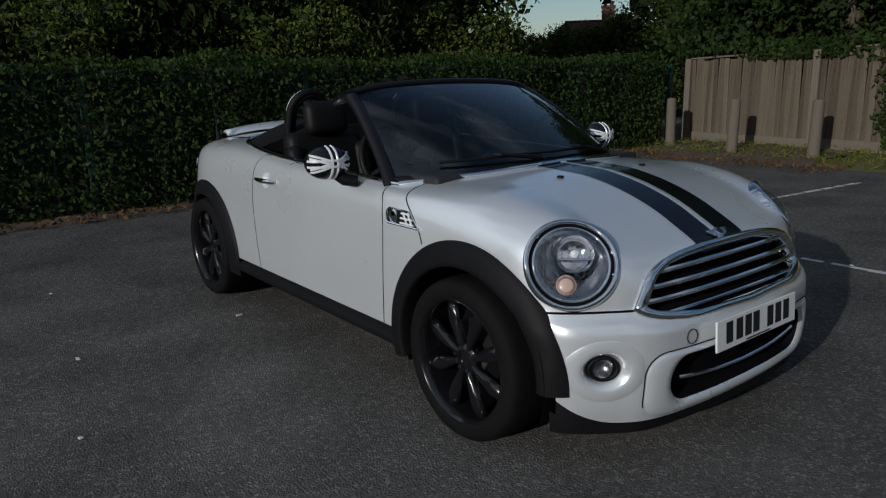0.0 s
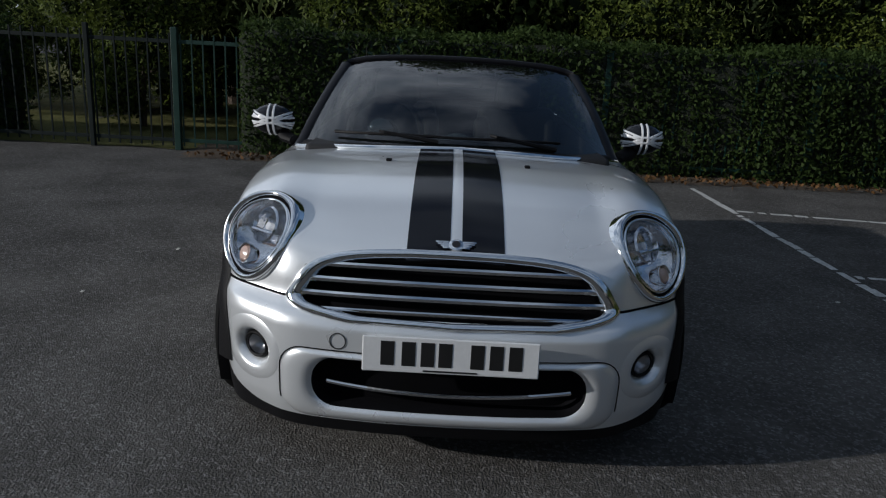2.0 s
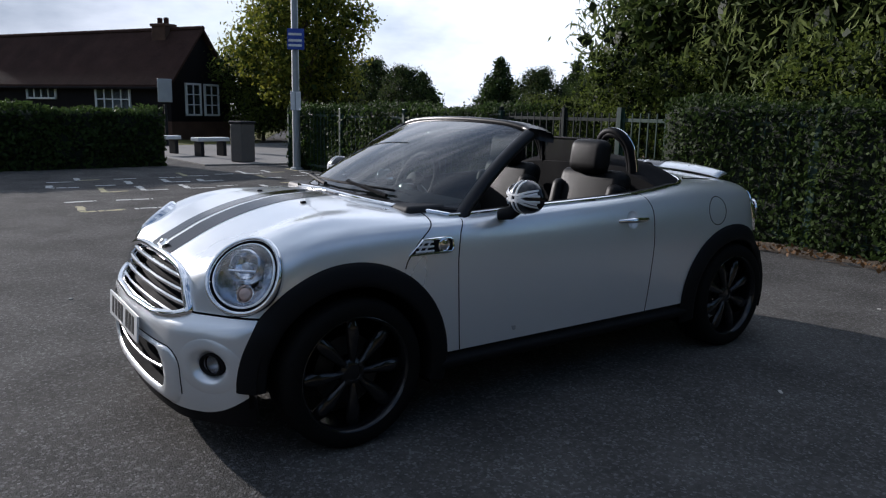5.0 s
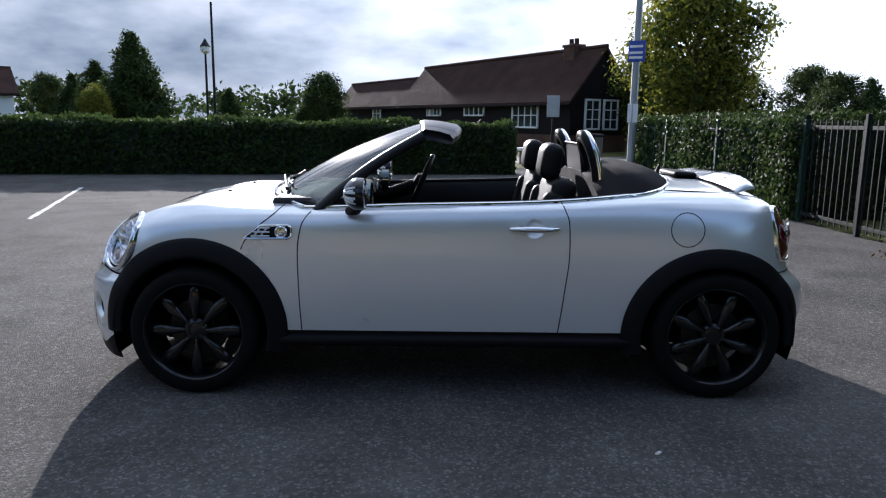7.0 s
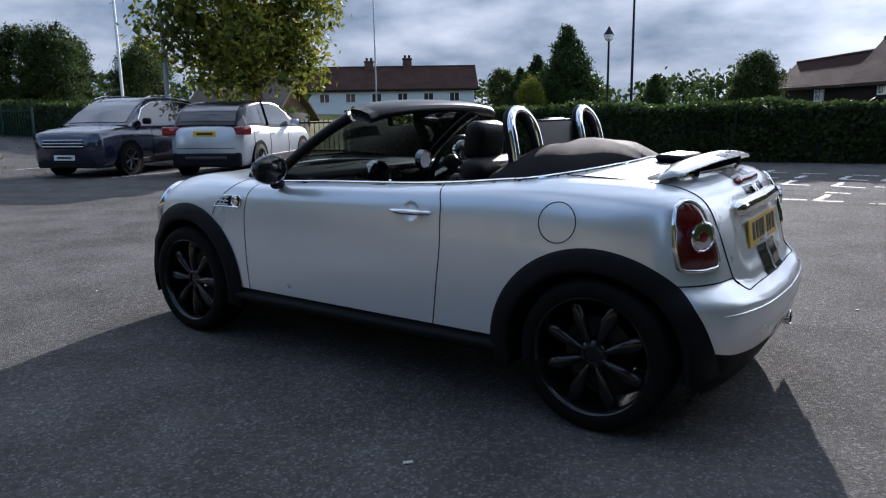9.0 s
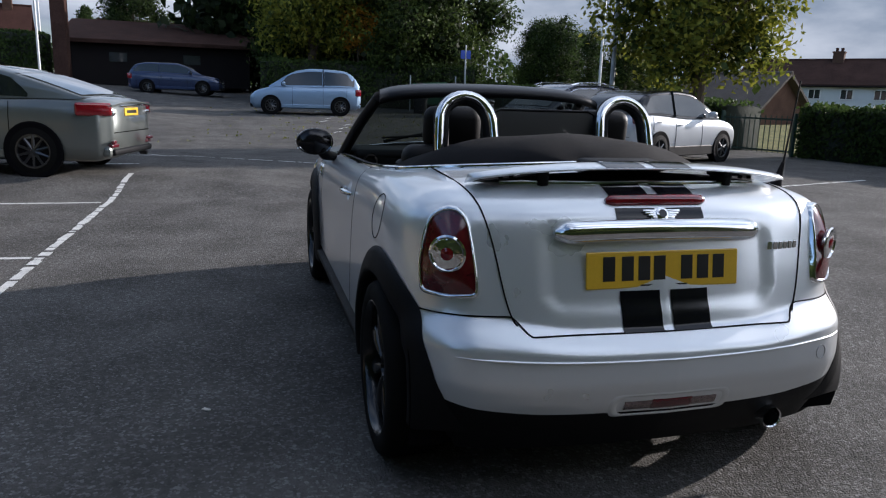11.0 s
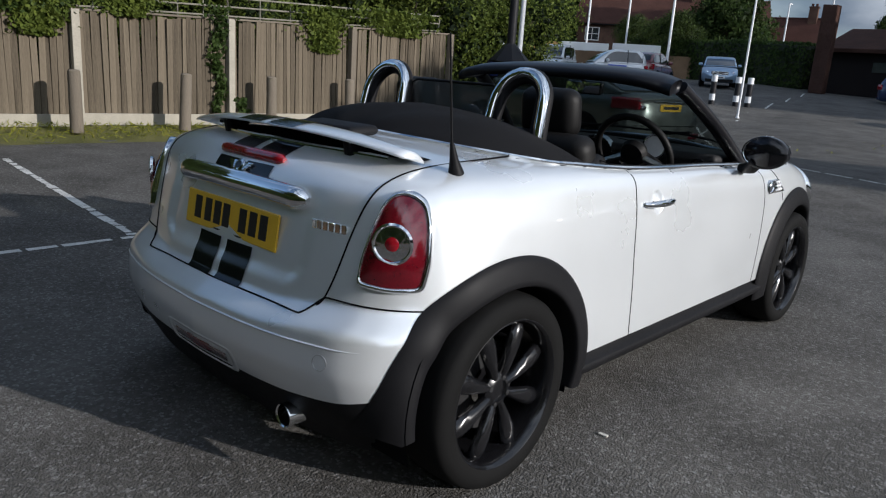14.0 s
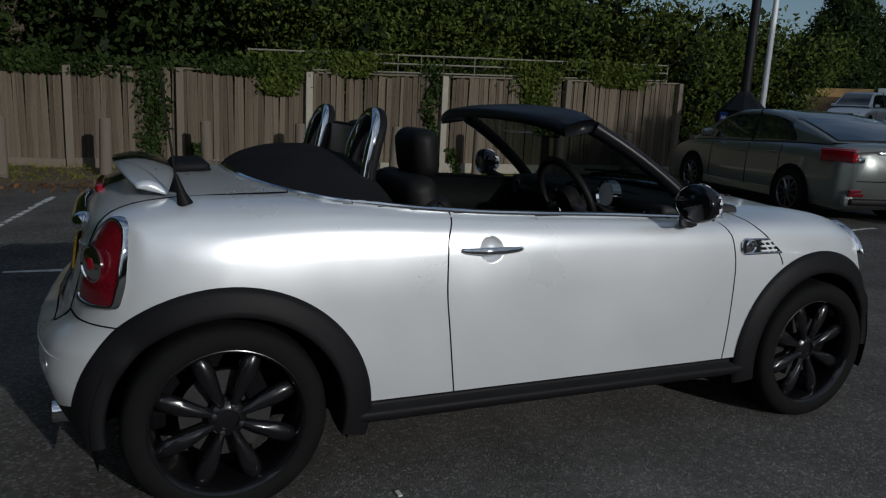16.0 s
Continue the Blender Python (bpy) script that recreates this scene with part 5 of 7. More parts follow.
# number plates: the characters are plain bars
def plate(at, mat, wide, high):
    b = bm_box(.008, wide, high, (0, 0, 0), .0035)
    p = part("number_plate", b, mat, car, "number plate with dark character bars")
    p.matrix_basis = at
    xs = [-.186, -.124, -.068, -.016, .078, .134, .190]
    for k, yk in enumerate(xs):
        part("character_bar", bm_box(.002, .040, .074, (.0045, yk * wide / .52, .004), .0008), INK, p)
    part("maker_bar", bm_box(.0015, .16, .005, (.0044, 0, -high / 2 + .008)), INK, p)
    return p


plate(pose(1.884, 0, .441, 0, -4, 0), WHITEPLATE, .52, .108)
plate(pose(-1.640, 0, .724, 0, -8, 180), YELLOWPLATE, .52, .112)


def badge(c, n, up, size):
    """A round badge with two wings."""
    n, up = Vector(n).normalized(), Vector(up)
    r = up.cross(n).normalized()
    up = n.cross(r)
    m = Matrix.Translation(c) @ Matrix((r, up, n)).transposed().to_4x4()
    b = bm_lathe([(.001, 0), (.022, 0), (.024, .004), (.019, .007), (.001, .0065)], 24, "z")
    bm_box(.034, .028, .003, (-.026, 0, .0015), .001, bm=b)
    bm_box(.034, .028, .003, (.026, 0, .0015), .001, bm=b)
    for s in (1, -1):
        for k, (h, l) in enumerate(((.012, .066), (.004, .060), (-.004, .050), (-.011, .036))):
            bm_box(l - .016, .0062, .004, (s * (.016 + l) / 2, h, .002), .001, bm=b)
    bmesh.ops.scale(b, vec=(size, size, 1), verts=b.verts)
    bmesh.ops.transform(b, matrix=m, verts=b.verts)
    p = part("badge", b, CHROME, car, "chrome winged badge", smooth=True)
    b = bm_lathe([(.001, .006), (.014 * size, .006), (.014 * size, .008), (.001, .008)], 20, "z")
    bmesh.ops.transform(b, matrix=m, verts=b.verts)
    part("badge_disc", b, GLOSSBLACK, p)


c = on_front(np.array(0.0), np.array(.728), .006)
badge(c, normal(c), (-.6, 0, 1), .95)
c = on_back(np.array(0.0), np.array(.884), .004)
badge(c, normal(c), (0, 0, 1), .95)
for s in (1, -1):
    c = on_top(np.array(1.18), np.array(.256 * s), .004)
    part("washer_jet", bm_box(.022, .020, .010, c, .003), TRIM, car)

# windscreen
def screen_at(u, v, off=0.0):
    b = np.array([.925 - .105 * u * u - .165 * u ** 4, .668 * u, .925 - .036 * u * u])
    t = np.array([.190 - .02 * u * u, .548 * u, 1.266 - .024 * u * u - .022 * u ** 8])
    p = b * (1 - v) + t * v
    return p + np.array([.53, 0, .85]) * (.030 * 4 * v * (1 - v) * (1 - .3 * u * u) + off)


U, V = np.linspace(-1, 1, 25), np.linspace(0, 1, 13)
screen = part_of("windscreen", [screen_at(u, v) for u in U for v in V], grid_faces(25, 13), SCREEN, car, "curved windscreen glass")
for s in (1, -1):
    b = bm_tube([screen_at(s * 1.02, v, -.012) for v in np.linspace(-.06, 1.0, 12)], [.040] + [.033] * 10 + [.036], 12, flat=.8)
    part("windscreen_pillar", b, SATINBLACK, car, "black windscreen pillar", smooth=True)
# the header is a broad flat band that reaches back over the cabin
v, HU = [], np.linspace(-1, 1, 25)
for u in HU:
    lead = screen_at(u, 1.0)
    back = np.array([-.030 + .05 * u ** 6, .572 * u, 1.240 - .028 * u * u - .020 * u ** 8])
    for f, up in ((.03, -.004), (0, .012), (.10, .022), (.5, .026), (.9, .020), (1.0, .004), (.97, -.024), (.5, -.026), (.12, -.026)):
        p = lead * (1 - f) + back * f
        v.append(p + (0, .012 * u, up))
b_faces = [q for q in grid_faces(25, 9)]
for i in range(24):
    b_faces.append((i * 9 + 8, (i + 1) * 9 + 8, (i + 1) * 9, i * 9))
b_faces += [tuple(range(8, -1, -1)), tuple(range(24 * 9, 24 * 9 + 9))]
part_of("header_rail", v, [f[::-1] for f in b_faces], SATINBLACK, car, "black windscreen header rail")
b = bm_tube([screen_at(u, .0, .004) + np.array([-.02, 0, -.012]) for u in np.linspace(-1.0, 1.0, 24)], .030, 8, flat=.6)
part("cowl", b, TRIM, car, smooth=True)
p = [on_top(np.array(.957 - .10 * (abs(y) / .70) ** 2 - .15 * (abs(y) / .70) ** 4), np.array(y), .007) for y in np.linspace(-.695, .695, 40)]
part("cowl_trim", bm_tube(p, .0085, 8), CHROME, car, "thin chrome strip", smooth=True)
for y0, y1 in ((.40, -.10), (-.08, -.52)):
    w = part("wiper", bm_tube([screen_at(y0 / .655, .03, .012), screen_at((y0 + y1) / 1.31, .045, .045), screen_at((y0 + y1) / 1.31 - .03, .07, .035)], [.010, .007, .006], 6), TRIM, car, "black windscreen wiper")
    part("blade", bm_tube([screen_at(u, .055 + .03 * abs(u), .020) for u in np.linspace((y0 + .02) / .655, y1 / .655, 10)], .006, 6), TRIM, w)
# mirror inside
m = part("inside_mirror", bm_box(.03, .21, .065, (.30, 0, 1.175), .014, seg=3), GLOSSBLACK, car, smooth=True)
part("inside_mirror_glass", bm_box(.004, .19, .052, (.284, 0, 1.175), .001), MIRROR, m)
part("inside_mirror_stem", bm_tube([(.295, 0, 1.185), (.290, 0, 1.205), (.235, 0, 1.234)], .009, 8), GLOSSBLACK, m)

# door mirrors with a flag pattern in black and white
for s in (1, -1):
    C, H = np.array([.430, .862 * s, .957]), np.array([.074, .100, .072])
    v, n = [], 28
    for i in range(15):
        a = math.pi * i / 14
        for k in range(n):
            q = 2 * math.pi * k / n
            d = np.array([math.cos(a), math.sin(a) * math.cos(q), math.sin(a) * math.sin(q)])
            if d[0] < -.25:
                d = np.array([-.25, *(d[1:] * math.sqrt(1 - .0625) / max(1e-6, math.hypot(*d[1:])) * (0.0 if i == 14 else 1))])
            v.append(C + H * d)
    shell_m = part_of("door_mirror", v, grid_faces(15, n), GLOSSBLACK, car, "door mirror with a black and white flag cap")
    # grid_faces does not wrap the ring: close it
    me = shell_m.data
    bm = bmesh.new()
    bm.from_mesh(me)
    bm.verts.ensure_lookup_table()
    for i in range(14):
        try:
            bm.faces.new((bm.verts[i * n + n - 1], bm.verts[(i + 1) * n + n - 1], bm.verts[(i + 1) * n], bm.verts[i * n]))
        except ValueError:
            pass
    bmesh.ops.remove_doubles(bm, verts=bm.verts, dist=1e-5)
    bmesh.ops.recalc_face_normals(bm, faces=bm.faces)
    for fc in bm.faces:
        fc.smooth = True
    bm.to_mesh(me)
    bm.free()

    def cap_line(a, b, width, mat, lift, C=C, H=H, parent=shell_m):
        pts = []
        for t in np.linspace(0, 1, 18):
            y, z = np.array(a) * (1 - t) + np.array(b) * t
            rr = min(.985, math.hypot(y, z))
            pts.append((math.sqrt(1 - rr * rr), y, z))
        d = np.array(pts)
        nrm = d / H
        nrm /= np.linalg.norm(nrm, axis=1, keepdims=True)
        P = C + H * d
        side = np.cross(nrm, np.gradient(P, axis=0))
        side /= np.linalg.norm(side, axis=1, keepdims=True)
        v = np.stack([P - side * width / 2 - nrm * .002, P - side * width / 4 + nrm * lift, P + side * width / 4 + nrm * lift, P + side * width / 2 - nrm * .002], 1).reshape(-1, 3)
        part_of("flag_band", v, grid_faces(18, 4), mat, parent, smooth=False)

    for a, b in (((-.9, -.42), (-.15, -.05)), ((-.9, .42), (-.15, .05)), ((.9, .42), (.15, .05)), ((.9, -.42), (.15, -.05))):
        for off in (-.10, .10):
            cap_line((a[0], a[1] + off), (b[0], b[1] + off), .0125, WHITEFILM, .0022)
    for off in (-.17, .17):
        cap_line((-.97, off), (.97, off), .0130, WHITEFILM, .0028)
        cap_line((off * .75, -.97), (off * .75, .97), .0130, WHITEFILM, .0028)
    b = bm_lathe([(.001, -.017), (.80, -.017), (.86, -.0165), (.90, -.020), (.90, -.012)], 32, "x")
    bmesh.ops.transform(b, matrix=Matrix.Translation(C) @ Matrix.Diagonal((1, H[1], H[2], 1)), verts=b.verts)
    part("mirror_glass", b, MIRROR, shell_m, "mirror glass")
    part("mirror_foot", bm_tube([C + (0, -.030 * s, -.040), C + (.03, -.065 * s, -.075), C + (.06, -.108 * s, -.085)], [.034, .036, .030], 12, flat=.75), TRIM, shell_m, "black plastic foot", smooth=True)

    # door handle
    z = .797
    xs = np.linspace(-.465, -.245, 16)
    base = on_side(xs, z, s)
    h = part("door_handle", bm_tube(base + np.stack([0 * xs, s * (.004 + .024 * np.sin(np.linspace(0, math.pi, 16)) ** .5), 0 * xs], 1),
             [.008 + .006 * math.sin(math.pi * k / 15) for k in range(16)], 10), CHROME, DOORS[s], "chrome handle", smooth=True)
    # the hollow behind the handle
    v, nrm = [], []
    rings = [(.066, .0006, 0), (.058, .0008, 0), (.047, .0008, 0), (.0445, -.001, .5), (.040, -.007, 1.0), (.031, -.013, .6), (.018, -.017, .25), (.002, -.018, 0)]
    for q in np.linspace(0, 2 * math.pi, 40, endpoint=False):
        for r, dip, tilt in rings:
            p = on_side(np.array(-.357 + r * math.cos(q)), np.array(z + r * math.sin(q)), s)
            v.append(p + np.array([0, s * dip, 0]))
            e = normal(p) - tilt * np.array([math.cos(q), 0, math.sin(q)])
            nrm.append(e / np.linalg.norm(e))
    fs = grid_faces(40, len(rings), True)
    part_of("handle_dish", v, [f[::-1] for f in fs] if s > 0 else fs, SILVER, DOORS[s], normals=nrm)

    # side repeater in its grille
    quad = [(.971, .742), (.902, .797), (.770, .799), (.756, .786), (.756, .755), (.770, .742)]
    P = on_side(np.array([p[0] for p in quad]), np.array([p[1] for p in quad]), s, .003)
    rep = part("side_repeater", bm_tube(P, .0055, 8, closed=True), CHROME, car, "chrome-framed side repeater", smooth=True)
    c = P.mean(0)
    face = np.vstack([c[None, :], P])
    part_of("repeater_grille", face, [(0, 1 + k, 1 + (k + 1) % 6) for k in range(6)], TRIM, rep, smooth=False)
    for a, b in (((.94, .752), (.855, .752)), ((.93, .770), (.855, .770)), ((.91, .788), (.855, .788)), ((.93, .747), (.895, .792)), ((.90, .747), (.865, .792))):
        part("repeater_bar", bm_tube([on_side(np.array(a[0]), np.array(a[1]), s, .006), on_side(np.array(b[0]), np.array(b[1]), s, .006)], .0045, 6), WHITEFILM, rep)
    c = on_side(np.array(.803), np.array(.771), s)
    b = bm_lathe([(.028, -.004), (.029, .006), (.024, .009), (.021, .006), (.001, .010)], 24, "y")
    bmesh.ops.transform(b, matrix=Matrix.Translation(c) @ pose(0, 0, 0, 0, 0, 0 if s > 0 else 180), verts=b.verts)
    part("repeater_lamp", b, REFLECTOR, rep, "round clear side lamp", smooth=True)

# chrome line round the cabin
def rim_point(t):
    """0 at the door's front corner, 1 at the middle of the tail."""
    if t < .7:
        x = .72 + (-.80 - .72) * t / .7
        return x, float(RIM_SIDE(x))
    a = (t - .7) / .3 * math.pi / 2
    return -.80 - .335 * math.sin(a), float(RIM_SIDE(-.80)) * math.cos(a)


for s in (1, -1):
    p = []
    for t in np.linspace(0, 1, 70):
        x, y = rim_point(t)
        p.append(on_top(np.array(x), np.array(y * s), .004))
    part("belt_trim", bm_tube(p, .0085, 8), CHROME, car, "chrome belt line strip", smooth=True)
    inner = [q + np.array([0, -.016 * s if q[0] > -.8 else 0, -.002]) for q in p[:50]]
    part("window_seal", bm_tube(inner, .012, 6), TRIM, car)
    # inner door panel
    v = []
    for q in p[:52]:
        v += [q + (0, -.012 * s, 0), (q[0], q[1] - .05 * s, q[2] - .03), (q[0], q[1] - .075 * s, q[2] - .16), (q[0], q[1] - .06 * s, .45)]
    part_of("door_lining", v, grid_faces(52, 4), LEATHER, car, "black door lining")

# folded hood behind the seats
RISE = pchip([(-1.14, .0), (-1.09, .035), (-1.02, .065), (-.92, .092), (-.82, .102), (-.70, .085), (-.66, .05)])
v = []
xs, us = np.linspace(-1.125, -.665, 22), np.linspace(-1, 1, 33)
for x in xs:
    w = RIM_SIDE(-.80) * math.sqrt(max(0.0, 1 - ((x + .80) / .335) ** 2)) if x < -.8 else float(RIM_SIDE(x))
    for u in us:
        y = u * (w - .006)
        z = float(on_top(np.array(x), np.array(y))[2])
        v.append((x, y, z - .004 + float(RISE(x)) * (1 - abs(u) ** 3.2) + .003 * math.sin(9 * u + 20 * x)))
part_of("folded_hood", v, grid_faces(22, 33), CLOTH, car, "black fabric hood, folded down")
v = [(x, y, z) for x, y, z in v[-33:]] + [(-.70, y, .55) for x, y, z in v[-33:]]
part_of("hood_front", v, grid_faces(2, 33), CLOTH, car)

# roll hoops and wind screen
for s in (1, -1):
    c = .355 * s
    pts = []
    for q in np.linspace(0, math.pi, 15):
        pts.append((-.688 + .038 * math.sin(q), c + .112 * math.cos(q), 1.115 + .108 * math.sin(q)))
    pts = [(-.715, c + .118, .96), (-.705, c + .117, 1.04)] + pts + [(-.705, c - .117, 1.04), (-.715, c - .118, .96)]
    hoop = part("roll_hoop", bm_tube(pts, .0205, 14), CHROME, car, "polished chrome roll hoop", smooth=True)
    pad = [(x + .017, y, z - .001) for x, y, z in pts]
    part("hoop_pad", bm_tube(pad, .0215, 12), TRIM, hoop, "black padding on the hoop's front", smooth=True)
    inn = [(x + .014, c + (y - c) * .80, 1.10 + (z - 1.10) * .84) for x, y, z in pts]
    part("hoop_lining", bm_tube(inn, .020, 10), TRIM, hoop, "black plastic lining", smooth=True)
v = [(-.672 + .02 * j, .232 * (i / 6 * 2 - 1), 1.0 + .17 * j) for i in range(7) for j in (0, 1)]
part("wind_deflector_edge", bm_tube([(-.672, -.232, 1.0), (-.652, -.228, 1.155), (-.650, -.20, 1.170), (-.650, .20, 1.170), (-.652, .228, 1.155), (-.672, .232, 1.0)], .006, 8), TRIM, car, smooth=True)
part_of("wind_deflector", v, grid_faces(7, 2), MESHNET, car, "dark mesh wind deflector")

# cabin
part("dashboard", bm_box(.36, 1.28, .20, (.66, 0, .80), .06, seg=4), LEATHER, car, "black dashboard", smooth=True)
part("dash_top", bm_box(.40, 1.26, .05, (.68, 0, .888), .022, seg=3), GREYTRIM, car, smooth=True)
b = bm_lathe([(.001, .0), (.095, 0), (.105, -.012), (.11, .03), (.08, .05), (.001, .06)], 36, "x")
bmesh.ops.transform(b, matrix=Matrix.Translation((.475, 0, .835)), verts=b.verts)
d = part("centre_dial", b, CHROME, car, "large round central dial", smooth=True)
part("dial_face", bm_lathe([(.001, -.004), (.092, -.004), (.092, -.001), (.001, -.001)], 32, "x", (.474, 0, .835)), GLOSSBLACK, d)
b = bm_lathe([(.001, .0), (.052, 0), (.060, -.012), (.062, .03), (.04, .05), (.001, .06)], 28, "x")
bmesh.ops.transform(b, matrix=Matrix.Translation((.40, -.36, .925)), verts=b.verts)
d = part("rev_counter", b, CHROME, car, "round rev counter behind the wheel", smooth=True)
part("dial_face", bm_lathe([(.001, -.004), (.050, -.004), (.050, -.001), (.001, -.001)], 28, "x", (.399, -.36, .925)), WHITEFILM, d)
for y in (-.55, -.17, .17, .55):
    b = bm_lathe([(.030, -.008), (.040, -.01), (.042, .02), (.030, .02)], 24, "x", (.48, y, .85), closed=True)
    part("air_vent", b, CHROME, car, smooth=True)
tilt = pose(.20, -.36, .90, 0, -24, 0)
b = bm_tube([(0, .182 * math.cos(q), .182 * math.sin(q)) for q in np.linspace(0, 2 * math.pi, 40, endpoint=False)], .016, 10, closed=True)
sw = part("steering_wheel", b, LEATHER, car, "black leather steering wheel", smooth=True)
sw.matrix_basis = tilt
part("wheel_boss", bm_lathe([(.001, -.025), (.055, -.018), (.065, .01), (.05, .04), (.001, .05)], 24, "x"), LEATHER, sw, smooth=True)
for q in (200, 340, 90 + 180):
    a = math.radians(q)
    part("wheel_spoke", bm_tube([(0, .05 * math.cos(a), .05 * math.sin(a)), (.0, .178 * math.cos(a), .178 * math.sin(a))], [.017, .013], 8), STEEL, sw, smooth=True)
part("steering_column", bm_tube([(.23, -.36, .89), (.50, -.36, .80)], .04, 12), LEATHER, car)
part("cabin_floor", bm_box(1.5, 1.30, .05, (0, 0, .36), .01), VOID, car)
part("centre_console", bm_box(.95, .22, .22, (-.05, 0, .52), .05, seg=3), LEATHER, car, smooth=True)
part("gear_lever", bm_tube([(.22, 0, .6), (.20, 0, .72)], [.010, .024], 10), CHROME, car, smooth=True)
for s in (1, -1):
    c = .355 * s
    seat = part("seat", bm_box(.50, .48, .16, (-.17, c, .50), .06, seg=4), LEATHER, car, "black leather bucket seat", smooth=True)
    part("backrest", bm_box(.13, .46, .56, (-.47, c, .74), .055, pose(0, 0, 0, 0, -14, 0), 4), LEATHER, seat, smooth=True)
    for e in (1, -1):
        part("side_bolster", bm_box(.12, .09, .46, (-.43, c + e * .205, .72), .04, pose(0, 0, 0, 0, -14, 0), 3), LEATHER, seat, smooth=True)
    part("headrest", bm_box(.105, .255, .185, (-.475, c, 1.085), .05, pose(0, 0, 0, 0, -8, 0), 4), LEATHER, seat, smooth=True)
    for e in (1, -1):
        part("headrest_rod", bm_tube([(-.50, c + e * .05, .92), (-.48, c + e * .05, 1.03)], .006, 6), CHROME, seat)

# tail: handle bar, lamps, badges, exhaust
y = np.linspace(-.350, .350, 40)
zc = .840 - .008 * (y / .350) ** 2
p = on_back(y, zc, .004)
part("boot_handle", bm_tube(p, [.004 + .0315 * min(1, (1 - abs(k - 19.5) / 19.6) / .12) ** .5 for k in range(40)], 14), CHROME, car, "broad chrome boot handle", smooth=True)
y = np.linspace(-.172, .172, 24)
p = on_back(y, .9215 - .002 * (y / .17) ** 2, .002)
part("high_brake_lamp", bm_tube(p, [.004 + .0150 * min(1, (1 - abs(k - 11.5) / 11.6) / .12) ** .5 for k in range(24)], 12), REDLENS, car, "red high-level brake lamp", smooth=True)
for k in range(6):
    yk = -.396 - k * .0215
    c = on_back(np.array(yk), np.array(.780), .003)
    n = normal(c)
    part("letter_bar", bm_box(.005, .017, .026, c, .002, pose(0, 0, 0, 0, 0, math.degrees(math.atan2(-n[1], -n[0])))), CHROME, car)


def rear_lamp(s):
    d = np.array([-.86, .50 * s, .10])
    d /= np.linalg.norm(d)
    side = np.array([.502, .865 * s, 0])
    c0 = on_back(np.array(.650 * s), np.array(.774))
    shape = np.array([(-.082, -.128), (.0, -.136), (.078, -.128), (.088, -.05), (.082, .05), (.066, .11), (.030, .134), (-.008, .132), (-.036, .10), (-.058, .02), (-.074, -.06)])
    line = dense(shape * (1.06, .92), 72)
    # round the corners
    for _ in range(3):
        line = (np.roll(line, 1, 0) + 2 * line + np.roll(line, -1, 0)) / 4

    # a smooth face that follows the corner of the body
    ga, gh = (g.ravel() for g in np.meshgrid(np.linspace(-.085, .085, 7), np.linspace(-.13, .13, 9)))
    gp = c0 + np.outer(ga, side) + np.outer(gh, (0, 0, 1)) - d * .35
    depth = np.linalg.norm(cast(gp, d) - gp, axis=1) - .35
    terms = lambda a, h: np.stack([1 + 0 * a, a, h, a * a, a * h, h * h], -1)
    fit = np.linalg.lstsq(terms(ga, gh), depth, rcond=None)[0]
    bulge = lambda a, h: terms(a, h) @ fit + .006

    def at(f, dd):
        a, h = line[:, 0] * f, line[:, 1] * f
        p = c0 + np.outer(a, side) + np.outer(h, (0, 0, 1))
        return p + np.outer(bulge(a, h) + dd, d)

    rows = [at(1.10, -.03), at(1.09, .006), at(1.05, .011), at(1.0, .010), at(.98, .002)]
    lamp = part_of("rear_lamp", np.stack(rows, 1).reshape(-1, 3), grid_faces(72, 5, True) if s < 0 else [f[::-1] for f in grid_faces(72, 5, True)], CHROME, car, "upright red rear lamp with chrome frame")
    rad = [.98, .85, .7, .55, .4, .25, .1, .01]
    rows = [at(f, .004 + .012 * (1 - f ** 2)) for f in rad]
    part_of("lamp_lens", np.stack(rows, 1).reshape(-1, 3), grid_faces(72, len(rad), True), REDDARK, lamp, "red lens")
    cc = c0 + (0, 0, -.004) + side * .004 + d * (.006 + float(bulge(np.array(.004), np.array(-.004))))
    m = Matrix.Translation(cc + d * .012) @ Matrix((Vector(side), Vector((0, 0, 1)), Vector(d))).transposed().to_4x4()
    b = bm_lathe([(.052, -.004), (.056, .006), (.050, .010), (.046, .006)], 36, "z", closed=True)
    bmesh.ops.transform(b, matrix=m, verts=b.verts)
    part("lamp_ring", b, CHROME, lamp, smooth=True)
    b = bm_lathe([(.048, .0), (.047, .006), (.030, .009), (.001, .010)], 32, "z")
    bmesh.ops.transform(b, matrix=m, verts=b.verts)
    part("reversing_lens", b, REFLECTOR, lamp, "clear round lens", smooth=True)
    b = bm_lathe([(.020, .004), (.019, .0105), (.010, .014), (.001, .015)], 24, "z")
    bmesh.ops.transform(b, matrix=m, verts=b.verts)
    part("lamp_core", b, REDLENS, lamp, smooth=True)


for s in (1, -1):
    rear_lamp(s)
y = np.linspace(-.150, .150, 20)
def lens_strip(y0, y1, half, proud):
    """A flat lens with rounded upper and lower edges, set in the bumper."""
    yy = np.linspace(y0, y1, 14)
    prof = [(-1.0, -.012), (-.9, -.002), (-.5, .002), (.5, .002), (.9, -.002), (1.0, -.012)]
    rows = [on_back(yy, .333 + half * f + 0 * yy, d + proud) for f, d in prof]
    return np.stack(rows, 1).reshape(-1, 3), [f[::-1] for f in grid_faces(14, len(prof))]


v, fs = lens_strip(-.157, .157, .022, 0)
fog = part_of("rear_fog_lamp", v, fs, SMOKED, car, "rear fog lamp in the bumper")
v, fs = lens_strip(-.067, .067, .0225, .001)
